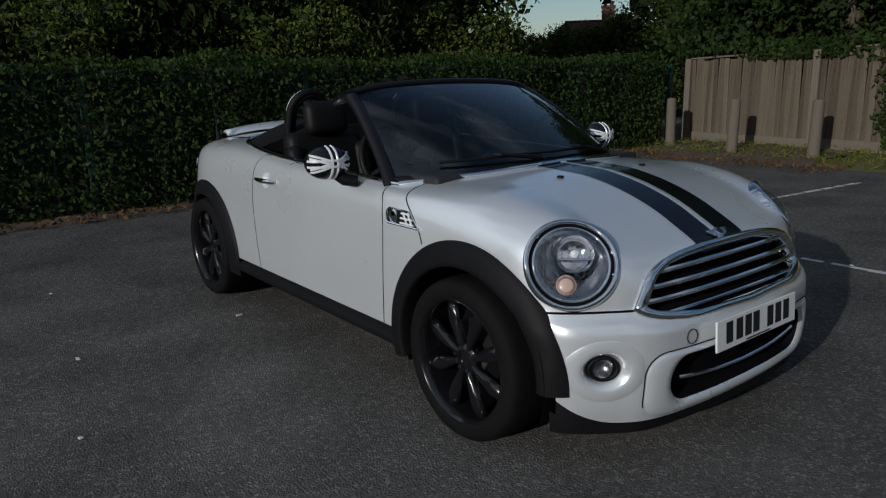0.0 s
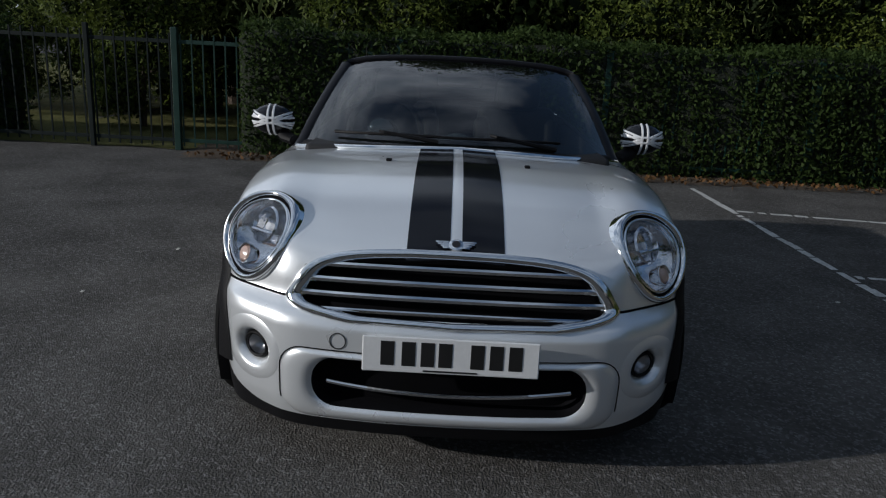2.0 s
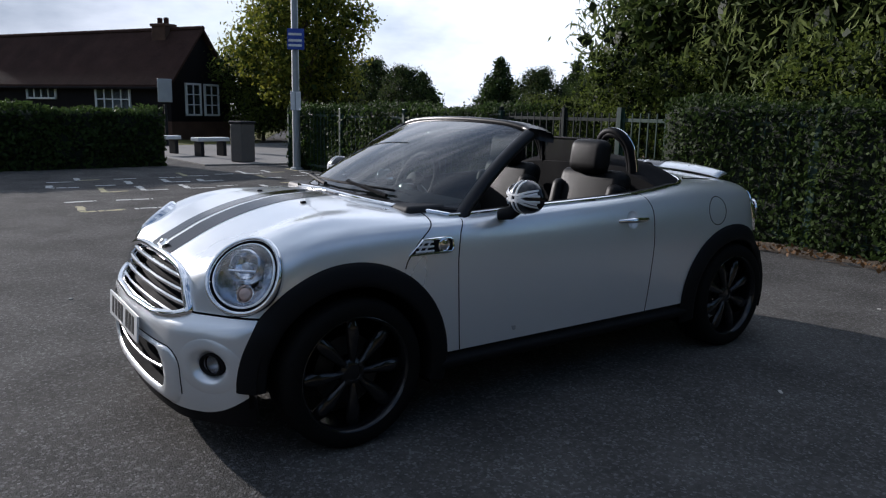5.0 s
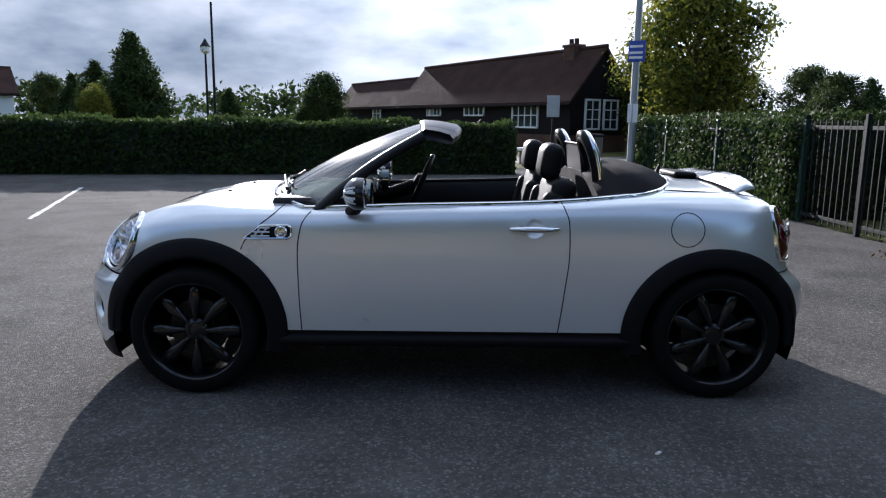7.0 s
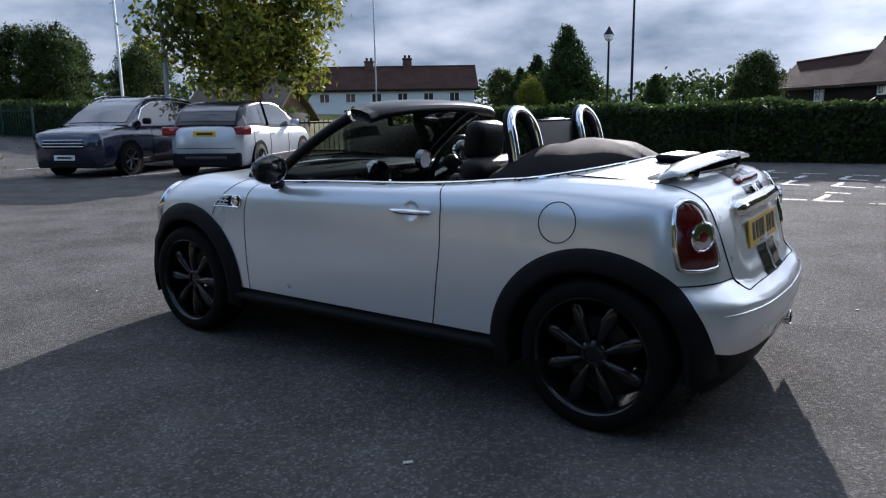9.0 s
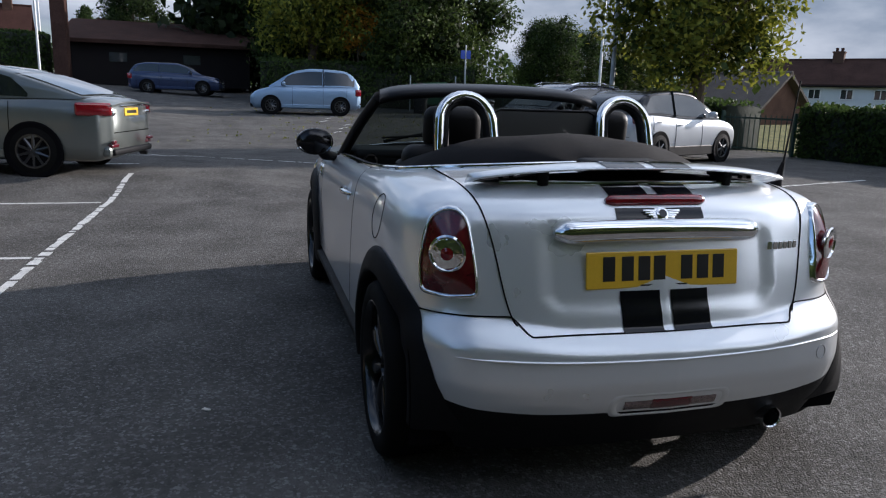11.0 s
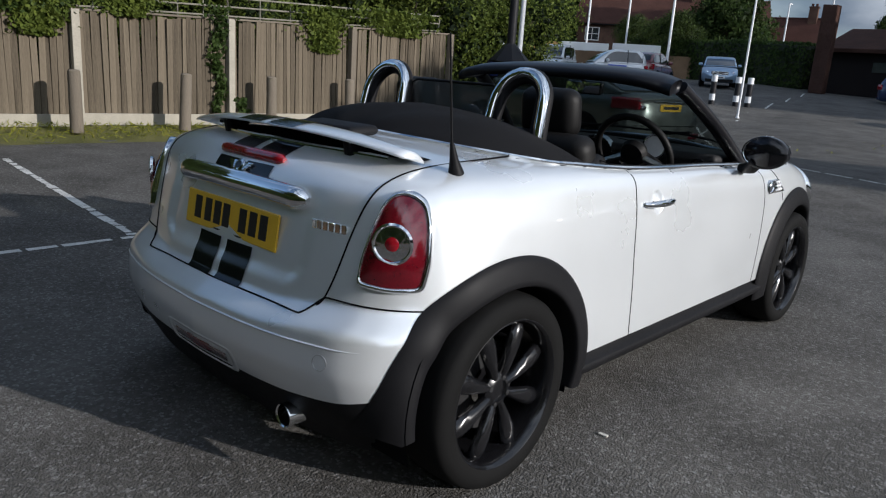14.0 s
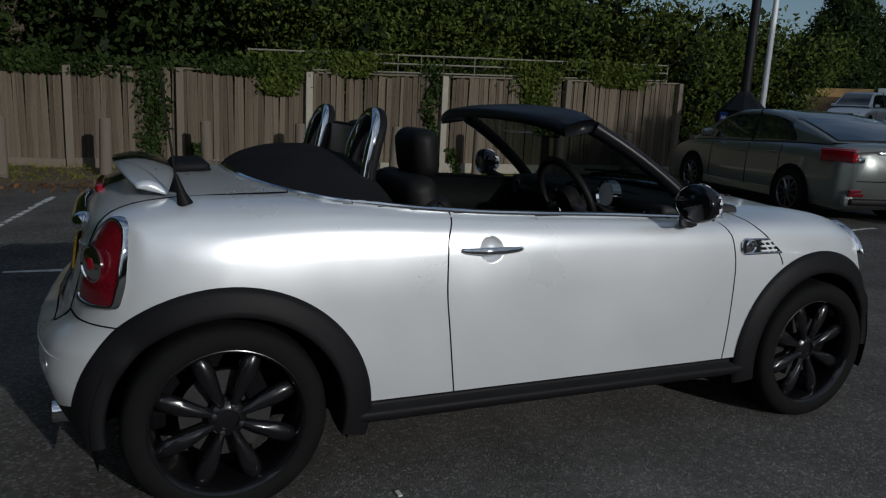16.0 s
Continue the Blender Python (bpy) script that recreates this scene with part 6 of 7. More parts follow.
part_of("red_section", v, fs, REDDARK, fog)
# near-black strip, painted shade of the recess round the lens
v, fs = lens_strip(-.166, .166, .027, -.003)
part_of("lamp_recess", v, fs, VOID, fog)
rows = [on_back(*dense(rounded(w, h, .03, .333), 80).T, d) for w, h, d in ((.212, .044, -.003), (.202, .039, .0015), (.182, .032, .001), (.167, .0255, -.010))]
part_of("fog_lamp_surround", np.stack(rows, 1).reshape(-1, 3), [f[::-1] for f in grid_faces(80, 4, True)], SILVER, fog)
y = np.linspace(-.66, .66, 60)
p = on_back(y, .478 + .012 * (y / .6) ** 2, .0005)
part("bumper_ridge", bm_tube(p, [.0034 * min(1, (1 - abs(k - 29.5) / 29.6) / .15) + .0004 for k in range(60)], 6), SILVER, car, smooth=True)
b = bm_lathe([(.036, -.14), (.036, 0), (.0345, .004), (.031, 0), (.030, -.05), (.030, -.14)], 28, "x", closed=True)
bmesh.ops.transform(b, matrix=Matrix.Translation((-1.712, -.404, .232)) @ pose(0, 0, 0, 0, 0, 180), verts=b.verts)
part("exhaust", b, CHROME, car, "chrome exhaust tip", smooth=True)
q = np.linspace(0, 2 * math.pi, 25)
ribbon("towing_cover", on_back(-.560 + .022 * np.cos(q), .446 + .022 * np.sin(q)), .0012, STEEL, car, off=.0015)

# raised spoiler with its stalks
def wing_at(u, v, lift=0.0):
    """u across, v from the leading to the trailing edge."""
    y = u * .56
    x = -1.315 - .045 * u * u - (.205 - .12 * u * u) * v
    z = .998 + .016 * math.sin(math.pi * min(1, v * .8)) + .010 * v - .040 * abs(u) ** 2.5
    return np.array([x, y, z + lift])


U, V = np.linspace(-1, 1, 33), np.linspace(0, 1, 9)
top = [wing_at(u, v, .010 * math.sin(math.pi * min(.97, max(.03, v)))) for u in U for v in V]
low = [wing_at(u, v, -.010 * math.sin(math.pi * min(.97, max(.03, v))) - .004) for u in U for v in V]
n = len(top)
fs = grid_faces(33, 9)
faces = [f[::-1] for f in fs] + [tuple(i + n for i in f) for f in fs]
for i in range(32):
    faces += [(i * 9, (i + 1) * 9, n + (i + 1) * 9, n + i * 9), (i * 9 + 8, n + i * 9 + 8, n + (i + 1) * 9 + 8, (i + 1) * 9 + 8)]
for j in range(8):
    faces += [(j, n + j, n + j + 1, j + 1), (32 * 9 + j, 32 * 9 + j + 1, n + 32 * 9 + j + 1, n + 32 * 9 + j)]
spoiler = part_of("spoiler", top + low, faces, SILVER, car, "raised body-coloured spoiler")
for s in (1, -1):
    us = np.linspace(.018, .150, 4) * s / .56
    v = [wing_at(u, q, .0115 * math.sin(math.pi * min(.97, max(.03, q))) + .0012) for u in us for q in V]
    part_of("spoiler_stripe", v, grid_faces(4, 9) if s < 0 else [f[::-1] for f in grid_faces(4, 9)], STRIPE, spoiler, "black stripe")
    part("spoiler_stalk", bm_box(.085, .035, .055, (-1.415, s * .33, .978), .010, pose(0, 0, 0, 0, -12, 0)), TRIM, spoiler, "black stalk")
    part("stalk_bracket", bm_box(.05, .10, .018, (-1.40, s * .35, .992), .005), TRIM, spoiler)
    for k in range(2):
        part("bracket_nub", bm_lathe([(.008, 0), (.008, .012), (.001, .016)], 8, "z", (-1.40, s * (.42 + .035 * k), .972)), TRIM, spoiler)
# near-black patch on the deck: painted shade of the slot it rises from
v = []
for u in np.linspace(-1, 1, 25):
    for q in np.linspace(0, 1, 9):
        x = -1.335 + .030 * u * u - .135 * q * (1 - .80 * abs(u) ** 3)
        v.append(on_top(np.array(x), np.array(u * .535), .003))
part_of("spoiler_slot", v, [f[::-1] for f in grid_faces(25, 9)], VOID, car)
p = [on_top(np.array(-1.475 + .07 * u * u), np.array(u * .46), .006) for u in np.linspace(-1, 1, 25)]
part("slot_trim", bm_tube(p, .007, 8), CHROME, car, smooth=True)

# low black cover on the deck behind the hood
part("deck_cover", bm_box(.13, .30, .034, (-1.262, -.04, 1.004), .02, pose(0, 0, 0, 0, -3, 0), 3), TRIM, car, "low black plastic cover", smooth=True)

# aerial
a0 = on_top(np.array(-1.315), np.array(-.640))
b = bm_tube([a0 - (0, 0, .004), a0 + (-.012, 0, .035), a0 + (-.026, 0, .085)], [.024, .013, .006], 12)
aer = part("aerial", b, TRIM, car, "short black aerial", smooth=True)
part("mast", bm_tube([a0 + (-.026, 0, .08), a0 + (-.060, 0, .37)], [.0038, .0025], 6), TRIM, aer)

# ---- other parked cars ----
def parked(label, dims, belt, roof, paint, at, two_tone=None, front_z=.62, rear_lamp=((.70, .95), .16), group="parked cars", spokes=10, rail=False, tail_h=.9, lamp_len=.22, quarter=.18, front=.42):
    """A parked car with its nose to +x: belt and roof are the lines of its side view."""
    L, W, wb, wr = dims
    c = thing("parked_car", label, "car", at, group)
    hx = L / 2
    bz, rz = pchip(belt), pchip(roof)
    xs = np.concatenate([np.linspace(-hx, -hx + .18, 6), np.linspace(-hx + .26, hx - .26, 34), np.linspace(hx - .18, hx, 6)])
    half = lambda x: W / 2 * (1 - .10 * abs(x / hx) ** 6 - .16 * step(.93, 1.0, abs(x) / hx))
    v = []
    for x in xs:
        e = float(step(.90, 1.0, abs(x) / hx))
        w, zt = float(half(x)), float(bz(x))
        zb = .20 + .12 * e
        prof = [(0, zb), (.80, zb), (.94, zb + .05), (.985, .40), (1.0, .58), (.99, .58 + (zt - .58) * .55), (.955, zt - .045), (.90, zt - .012), (.70, zt + .012), (.35, zt + .03), (0, zt + .034)]
        row = [(x, w * f, z) for f, z in prof] + [(x, -w * f, z) for f, z in prof[-2:0:-1]]
        v += row
    nv = 20
    fs = grid_faces(len(xs), nv)
    for i in range(len(xs) - 1):
        fs.append((i * nv + nv - 1, (i + 1) * nv + nv - 1, (i + 1) * nv, i * nv))
    fs.append(tuple(range(nv)))
    fs.append(tuple(range((len(xs) - 1) * nv + nv - 1, (len(xs) - 1) * nv - 1, -1)))
    part_of("body", v, fs, paint, c)
    # glasshouse
    x0, x1 = roof[0][0], roof[-1][0]
    gx = np.linspace(x0, x1, 26)
    v = []
    for x in gx:
        zb, zr = float(bz(x)) - .01, float(rz(x))
        zr = max(zr, zb + .01)
        w0, w1 = float(half(x)) * .925, float(half(x)) * .925 - (zr - zb) * .26
        for f in (0, .5, .92):
            v.append((x, w0 + (w1 - w0) * f, zb + (zr - zb) * f))
        v.append((x, w1 * .90, zr - .005))
        v.append((x, 0, zr + .01))
        v.append((x, -w1 * .90, zr - .005))
        for f in (.92, .5, 0):
            v.append((x, -(w0 + (w1 - w0) * f), zb + (zr - zb) * f))
    part_of("glasshouse", v, grid_faces(26, 9), two_tone or paint, c)
    # roof skin, pillars
    top = [x for x in np.linspace(x0, x1, 40) if float(rz(x)) > max(z for _, z in roof) - .13]
    v = []
    for x in top:
        zr, zb = float(rz(x)), float(bz(x))
        w1 = float(half(x)) * .925 - (zr - zb) * .26
        for f, dz in ((1.03, -.075), (1.02, -.03), (.93, .004), (.5, .016), (0, .02), (-.5, .016), (-.93, .004), (-1.02, -.03), (-1.03, -.075)):
            v.append((x, w1 * f, zr + dz))
    part_of("roof", v, grid_faces(len(top), 9), two_tone or paint, c)
    xa, xb = top[0], top[-1]
    xm = (xa + xb) / 2 - .05
    for name, x_a, x_b, trim in (("windscreen", xb + .02, x1 - .07, .90), ("rear_window", x0 + .05, xa - .02, .86)):
        v = []
        for x in np.linspace(x_a, x_b, 12):
            zb = float(bz(x)) - .01
            zr = max(float(rz(x)), zb + .01)
            w1 = float(half(x)) * .925 - (zr - zb) * .26
            v += [(x, w1 * trim * f, zr + .010 + .015 * (1 - abs(f) * trim / .9)) for f in (-1, -.5, 0, .5, 1)]
        part_of(name, v, grid_faces(12, 5), CARGLASS, c, "dark car window glass")
    for s in (1, -1):
        for x_a, x_b in ((x0 + quarter, xm - .03), (xm + .03, x1 - front)):
            v, edge = [], []
            for x in np.linspace(x_a, x_b, 14):
                zb = float(bz(x)) - .01
                zr = max(float(rz(x)), zb + .02)
                w0 = float(half(x)) * .925
                hi = .86 * min(1, .25 + ((x - x0 - quarter) / .40) ** .7) * min(1, .55 + (x1 - front - x) / .5)
                for f in (.05, .3, .6, 1):
                    g_ = .05 + (hi - .05) * f
                    v.append((x, s * (w0 - (zr - zb) * .26 * g_ + .007), zb + (zr - zb) * g_))
                edge.append(v[-1])
            part_of("side_window", v, grid_faces(14, 4), CARGLASS, c, "dark car window glass")
            if rail:
                part("window_trim", bm_tube(edge, .011, 6), CHROME, c)
        for xs_, xe in ((xm, xm),):
            p = []
            for f in (0, .35, .7, 1.0):
                x = xs_ + (xe - xs_) * f
                zb = float(bz(x))
                zr = float(rz(x))
                z = zb + (zr - zb) * (f if abs(xs_ - xe) < .3 else 1)
                z = min(z, zr)
                w = float(half(x)) * .925 - (z - zb) * .26
                p.append((x, s * (w + .004), z))
            part("pillar", bm_tube(p, .030, 6, flat=.4), GLOSSBLACK, c)
        if rail:
            p = [(x, s * (float(half(x)) * .70), float(rz(x)) + .05) for x in np.linspace(xa + .1, xb - .05, 8)]
            part("roof_rail", bm_tube(p, .018, 6), CHROME, c)
        # door lines, handles, sill
        for x in (xb + .10, (xa + xb) / 2 - .05, xa + .05):
            zt = float(bz(x))
            w = float(half(x))
            part("door_gap", bm_tube([(x, s * w * .989, .34), (x, s * w * 1.0015, .58), (x, s * w * .99, .58 + (zt - .58) * .55), (x, s * w * .955, zt - .05)], .006, 4), VOID, c)
        for x in ((xa + xb) / 2 + .10, xa + .22):
            part("door_handle", bm_box(.17, .03, .025, (x, s * (float(half(x)) * .99 + .006), float(bz(x)) - .16), .008), two_tone and CHROME or paint, c)
        part("sill", bm_box(wb - 2 * wr - .1, .06, .22 if two_tone else .13, (0, s * (W / 2 - .035), .30), .02), TRIM if two_tone or rail else paint, c)
        # mirrors
        xq = x1 - front - .10
        part("door_mirror", bm_box(.12, .20, .14, (xq, s * (W / 2 + .06), float(bz(xq)) + .09), .05, seg=3), TRIM if rail else paint, c, smooth=True)
        # lamps
        (z0, z1), wide = rear_lamp
        part("tail_lamp", bm_box(lamp_len, wide * 1.6 if lamp_len < .3 else .16, z1 - z0, (-hx + .13 + (lamp_len - .22) * .35, s * (W / 2 - (.16 if lamp_len < .3 else .125)), (z0 + z1) / 2), .035, pose(0, 0, 0, 0, 0, s * 28), 3), REDLENS, c, "red tail lamp", smooth=True)
        part("headlamp", bm_box(.34, .18, .12, (hx - .22, s * (W / 2 - .235), front_z + (.12 if rail else .06)), .04, pose(0, 0, 0, 0, 14, -s * 30), 3), REFLECTOR, c, "clear headlamp", smooth=True)
        part("bumper_lamp", bm_box(.05, .22, .05, (-hx + .02, s * (W / 2 - .28), .42), .012), REDDARK, c)
    # bumpers, grille, plates
    part("rear_bumper_trim", bm_box(.13, W * .86, .30 if two_tone else .16, (-hx + (.045 if two_tone else .075), 0, .36 if two_tone else .34), .05), TRIM if two_tone else paint, c)
    if two_tone:
        part("skid_plate", bm_box(.04, W * .52, .07, (-hx - .015, 0, .40), .015), ALLOY, c, "silver skid plate")
    part("front_bumper_trim", bm_box(.10, W * .74, .15, (hx - .045, 0, .30), .03), TRIM, c)
    part("grille", bm_box(.06, W * (.56 if rail else .46), .23 if rail else .17, (hx - .024, 0, front_z + .02), .03, pose(0, 0, 0, 0, -8, 0)), TRIM, c)
    for k in range(3):
        part("grille_bar", bm_box(.04, W * (.54 if rail else .44), .030 if rail else .018, (hx + .010 - .010 * k, 0, front_z - .045 + .065 * k), .008), CHROME, c)
    part("front_plate", bm_box(.012, .50, .11, (hx + .004, 0, .44), .003), WHITEPLATE, c, "white number plate with a dark bar")
    part("rear_plate", bm_box(.012, .50, .11, (-hx - .004, 0, tail_h), .003), YELLOWPLATE, c, "yellow number plate with a dark bar")
    part("plate_bar", bm_box(.004, .36, .042, (hx + .011, 0, .44)), INK, c)
    part("plate_bar", bm_box(.004, .36, .042, (-hx - .011, 0, tail_h)), INK, c)
    part("boot_gap", bm_tube([(-hx - .002, y, .60) for y in np.linspace(-W * .36, W * .36, 5)], .006, 4), VOID, c)
    # wheels
    for e in (1, -1):
        for s in (1, -1):
            m = pose(e * wb / 2, s * (W / 2 - .105), wr, 0, 20 * e, 0 if s > 0 else 180)
            # black disc set on the uncut body, painted shade of the wheel opening
            arch = bm_lathe([(wr * .6, W * .0 + .02), (wr * 1.14, .02), (wr * 1.17, .112), (wr * 1.10, .118), (wr * .6, .10)], 30, "y")
            o = part("wheel_arch", arch, VOID, c)
            o.matrix_basis = pose(e * wb / 2, s * (W / 2 - .108), wr + .01, 0, 0, 0 if s > 0 else 180)
            w = part("wheel", bm_lathe([(wr * .66, -.09), (wr * .95, -.10), (wr, -.06), (wr, .07), (wr * .96, .108), (wr * .70, .120), (wr * .66, .10)], 30, closed=True), RUBBER, c, smooth=True)
            w.matrix_basis = m
            part("hub", bm_lathe([(.001, .08), (wr * .14, .08), (wr * .16, .10), (.001, .112)], 14), ALLOY, w)
            part("rim", bm_lathe([(wr * .60, .03), (wr * .67, .05), (wr * .69, .118), (wr * .64, .118), (wr * .60, .09)], 30, closed=True), ALLOY, w, smooth=True)
            part("wheel_back", bm_lathe([(.001, .03), (wr * .66, .03), (wr * .66, .045), (.001, .045)], 24), VOID, w)
            for k in range(spokes):
                q = 2 * math.pi * k / spokes
                part("spoke", bm_tube([(wr * .10 * math.cos(q), .095, wr * .10 * math.sin(q)), (wr * .65 * math.cos(q), .098, wr * .65 * math.sin(q))], [.026, .017], 5), ALLOY, w)
    return c


CARGLASS = material("dark_car_glass", (0.012, 0.016, 0.018), 0.05, 0, 0.2, (2, 30), coat=1.0)
ALLOY = material("alloy_wheel", (0.10, 0.103, 0.107), 0.3, 0.9, 0.1, (9, 90))
GREYPAINT = material("silver_grey_paint", (0.15, 0.165, 0.155), 0.33, 0.5, 0.05, (3, 500), coat=1.0)
BLUEPAINT = material("dark_blue_grey_paint", (0.018, 0.022, 0.046), 0.26, 0.4, 0.06, (3, 500), coat=1.0)
WHITEPAINT = material("pearl_white_paint", (0.52, 0.54, 0.56), 0.32, 0.3, 0.04, (3, 500), coat=1.0)
PALEPAINT = material("pale_blue_silver_paint", (0.22, 0.33, 0.47), 0.35, 0.4, 0.05, (3, 500), coat=1.0)
NAVYPAINT = material("navy_paint", (0.02, 0.035, 0.09), 0.3, 0.3, 0.06, (3, 500), coat=1.0)
BLUE = material("blue_sign_paint", (0.02, 0.06, 0.35), 0.4, 0, 0.1)
REDPAINT = material("dark_red_paint", (0.10, 0.015, 0.02), 0.3, 0.2, 0.06, (3, 500), coat=1.0)

saloon = parked("silver-grey four-door saloon parked against the verge", (4.69, 1.80, 2.70, .338),
       [(-2.35, .93), (-2.28, 1.01), (-2.05, 1.06), (-1.6, 1.06), (0, 1.01), (1.15, .985), (1.7, .92), (2.1, .83), (2.35, .66)],
       [(-2.0, 1.08), (-1.6, 1.22), (-1.2, 1.34), (-.7, 1.45), (-.2, 1.49), (.25, 1.475), (.7, 1.36), (1.5, .975)], GREYPAINT, pose(7.15, 4.65, 0, 0, 0, 77) @ Matrix.Scale(.88, 4), tail_h=.88, rear_lamp=((.83, 1.01), .30), lamp_len=.46, quarter=.70, front=.55)
for s in (1, -1):
    part("clear_lamp", bm_box(.10, .13, .075, (-2.315, s * .625, .865), .028, pose(0, 0, 0, 0, 0, s * 16), 3), REFLECTOR, saloon, "clear reversing lamp", smooth=True)
    part("rear_reflector", bm_box(.05, .26, .05, (-2.335, s * .62, .47), .018, pose(0, 0, 0, 0, 0, s * 12), 3), REDDARK, saloon, smooth=True)
part("boot_chrome", bm_box(.025, .78, .028, (-2.358, 0, .965), .010, seg=3), CHROME, saloon, "chrome strip over the number plate", smooth=True)
part("boot_edge", bm_tube([(-2.36, y, 1.015 - .05 * (y / .8) ** 2) for y in np.linspace(-.74, .74, 13)], .016, 8), GREYPAINT, saloon, smooth=True)
part("lower_valance", bm_box(.10, 1.42, .09, (-2.325, 0, .33), .03, seg=3), TRIM, saloon, "black lower bumper", smooth=True)
part("exhaust", bm_tube([(-2.25, -.52, .25), (-2.36, -.52, .24)], .032, 12), DARKSTEEL, saloon, smooth=True)
parked("dark blue-grey sport utility car with chrome grille", (4.57, 1.82, 2.62, .355),
       [(-2.28, .95), (-2.2, 1.05), (-1.9, 1.08), (0, 1.06), (.95, 1.08), (1.6, 1.05), (2.0, .99), (2.2, .93), (2.28, .84)],
       [(-2.2, 1.10), (-1.95, 1.42), (-1.6, 1.62), (-.6, 1.70), (.1, 1.68), (.5, 1.55), (1.25, 1.10)], BLUEPAINT, pose(12.62, -6.03, 0, 0, 0, 112.5) @ Matrix.Scale(.92, 4), front_z=.72, rail=True, spokes=7)
parked("white crossover hatchback with a dark roof", (4.12, 1.78, 2.60, .335),
       [(-2.06, .90), (-1.98, 1.02), (-1.6, 1.08), (0, 1.00), (.95, 1.00), (1.5, .95), (1.85, .85), (2.06, .65)],
       [(-1.98, 1.08), (-1.75, 1.36), (-1.4, 1.52), (-.5, 1.575), (.05, 1.54), (.45, 1.40), (1.15, 1.02)], WHITEPAINT, pose(10.25, -7.28, 0, 0, 0, -64.5) @ Matrix.Scale(.92, 4), two_tone=GLOSSBLACK, rear_lamp=((.87, 1.05), .32), front_z=.66, spokes=6)
parked("pale blue compact people carrier", (4.0, 1.70, 2.50, .31),
       [(-2.0, .90), (-1.92, 1.0), (-1.5, 1.03), (0, 1.0), (.9, 1.0), (1.5, .90), (1.8, .8), (2.0, .62)],
       [(-1.95, 1.05), (-1.75, 1.40), (-1.3, 1.60), (-.3, 1.64), (.3, 1.56), (1.3, 1.02)], PALEPAINT, pose(24.6, -1.05, 0, 0, 0, 84))
parked("dark blue estate car by a dark wall", (4.4, 1.78, 2.6, .32),
       [(-2.2, .90), (-2.1, 1.0), (-1.5, 1.02), (0, .98), (1.0, .96), (1.7, .88), (2.0, .78), (2.2, .6)],
       [(-2.1, 1.05), (-1.85, 1.35), (-1.2, 1.48), (0, 1.48), (.5, 1.36), (1.25, .98)], NAVYPAINT, pose(35.8, 4.4, 0, 0, 0, -95))
parked("small white van at the far end of the car park", (4.2, 1.75, 2.6, .31),
       [(-2.1, .95), (-2.0, 1.05), (0, 1.0), (1.0, 1.0), (1.6, .92), (2.1, .65)], [(-2.05, 1.1), (-1.95, 1.65), (-1.0, 1.75), (.2, 1.70), (1.3, 1.05)], WHITEPAINT, pose(30.1, 21.0, 0, 0, 0, 200))
tiny = parked("small white and blue two-seat city car", (2.7, 1.55, 1.85, .29),
              [(-1.35, .92), (-1.28, 1.0), (0, .98), (.7, .97), (1.1, .86), (1.35, .62)], [(-1.3, 1.05), (-1.15, 1.42), (-.7, 1.53), (0, 1.53), (.4, 1.38), (1.0, .98)], WHITEPAINT, pose(25.8, 14.9, 0, 0, 0, 138))
for s in (1, -1):
    part("door_panel", bm_box(.82, .03, .40, (.02, s * .772, .70), .012, seg=3), BLUE, tiny, "bright blue door panel", smooth=True)
parked("dark red hatchback seen from behind", (4.0, 1.72, 2.5, .31),
       [(-2.0, .90), (-1.9, 1.0), (0, .98), (1.0, .95), (1.6, .86), (2.0, .62)], [(-1.9, 1.03), (-1.6, 1.35), (-1.0, 1.46), (0, 1.46), (.5, 1.3), (1.2, .98)], REDPAINT, pose(30.1, 15.5, 0, 0, 0, 12))
parked("pale silver hatchback facing the camera across the car park", (4.0, 1.72, 2.5, .31),
       [(-2.0, .90), (-1.9, 1.0), (0, .98), (1.0, .95), (1.6, .86), (2.0, .62)], [(-1.9, 1.03), (-1.6, 1.35), (-1.0, 1.46), (0, 1.46), (.5, 1.3), (1.2, .98)], PALEPAINT, pose(34.2, 13.7, 0, 0, 0, 205))

# ---- buildings ----
TILE = material("brown_clay_roof_tiles", (0.042, 0.025, 0.021), 0.95, 0, 0.35, (1.2, 22), bump=0.02, tint=(0.056, 0.032, 0.026), spec=0.04)
GREYTILE = material("pinkish_grey_roof_tiles", (0.125, 0.105, 0.092), 0.95, 0, 0.3, (1.2, 22), bump=0.02, spec=0.05)
REDTILE = material("red_clay_roof_tiles", (0.060, 0.030, 0.024), 0.95, 0, 0.3, (1.2, 22), bump=0.02, spec=0.06)
BLACKBOARD = material("black_weatherboard", (0.010, 0.0085, 0.009), 0.8, 0, 0.35, (2, 30), bump=0.004, spec=0.12)
BRICK = material("red_brick", (0.075, 0.045, 0.034), 0.95, 0, 0.3, (1.5, 40), bump=0.006, tint=(0.10, 0.060, 0.044), spec=0.1)
RENDER = material("white_render", (0.66, 0.67, 0.66), 0.85, 0, 0.08, (1.5, 40))
FRAMEPAINT = material("white_window_paint", (0.70, 0.70, 0.68), 0.5, 0, 0.08)
WINDOWGLASS = material("dark_window_glass", (0.03, 0.036, 0.04), 0.06, 0, 0.3, (1.5, 20), coat=1.0)
STONE = material("grey_flint_stone", (0.26, 0.25, 0.22), 0.9, 0, 0.25, (1.5, 16), bump=0.02)


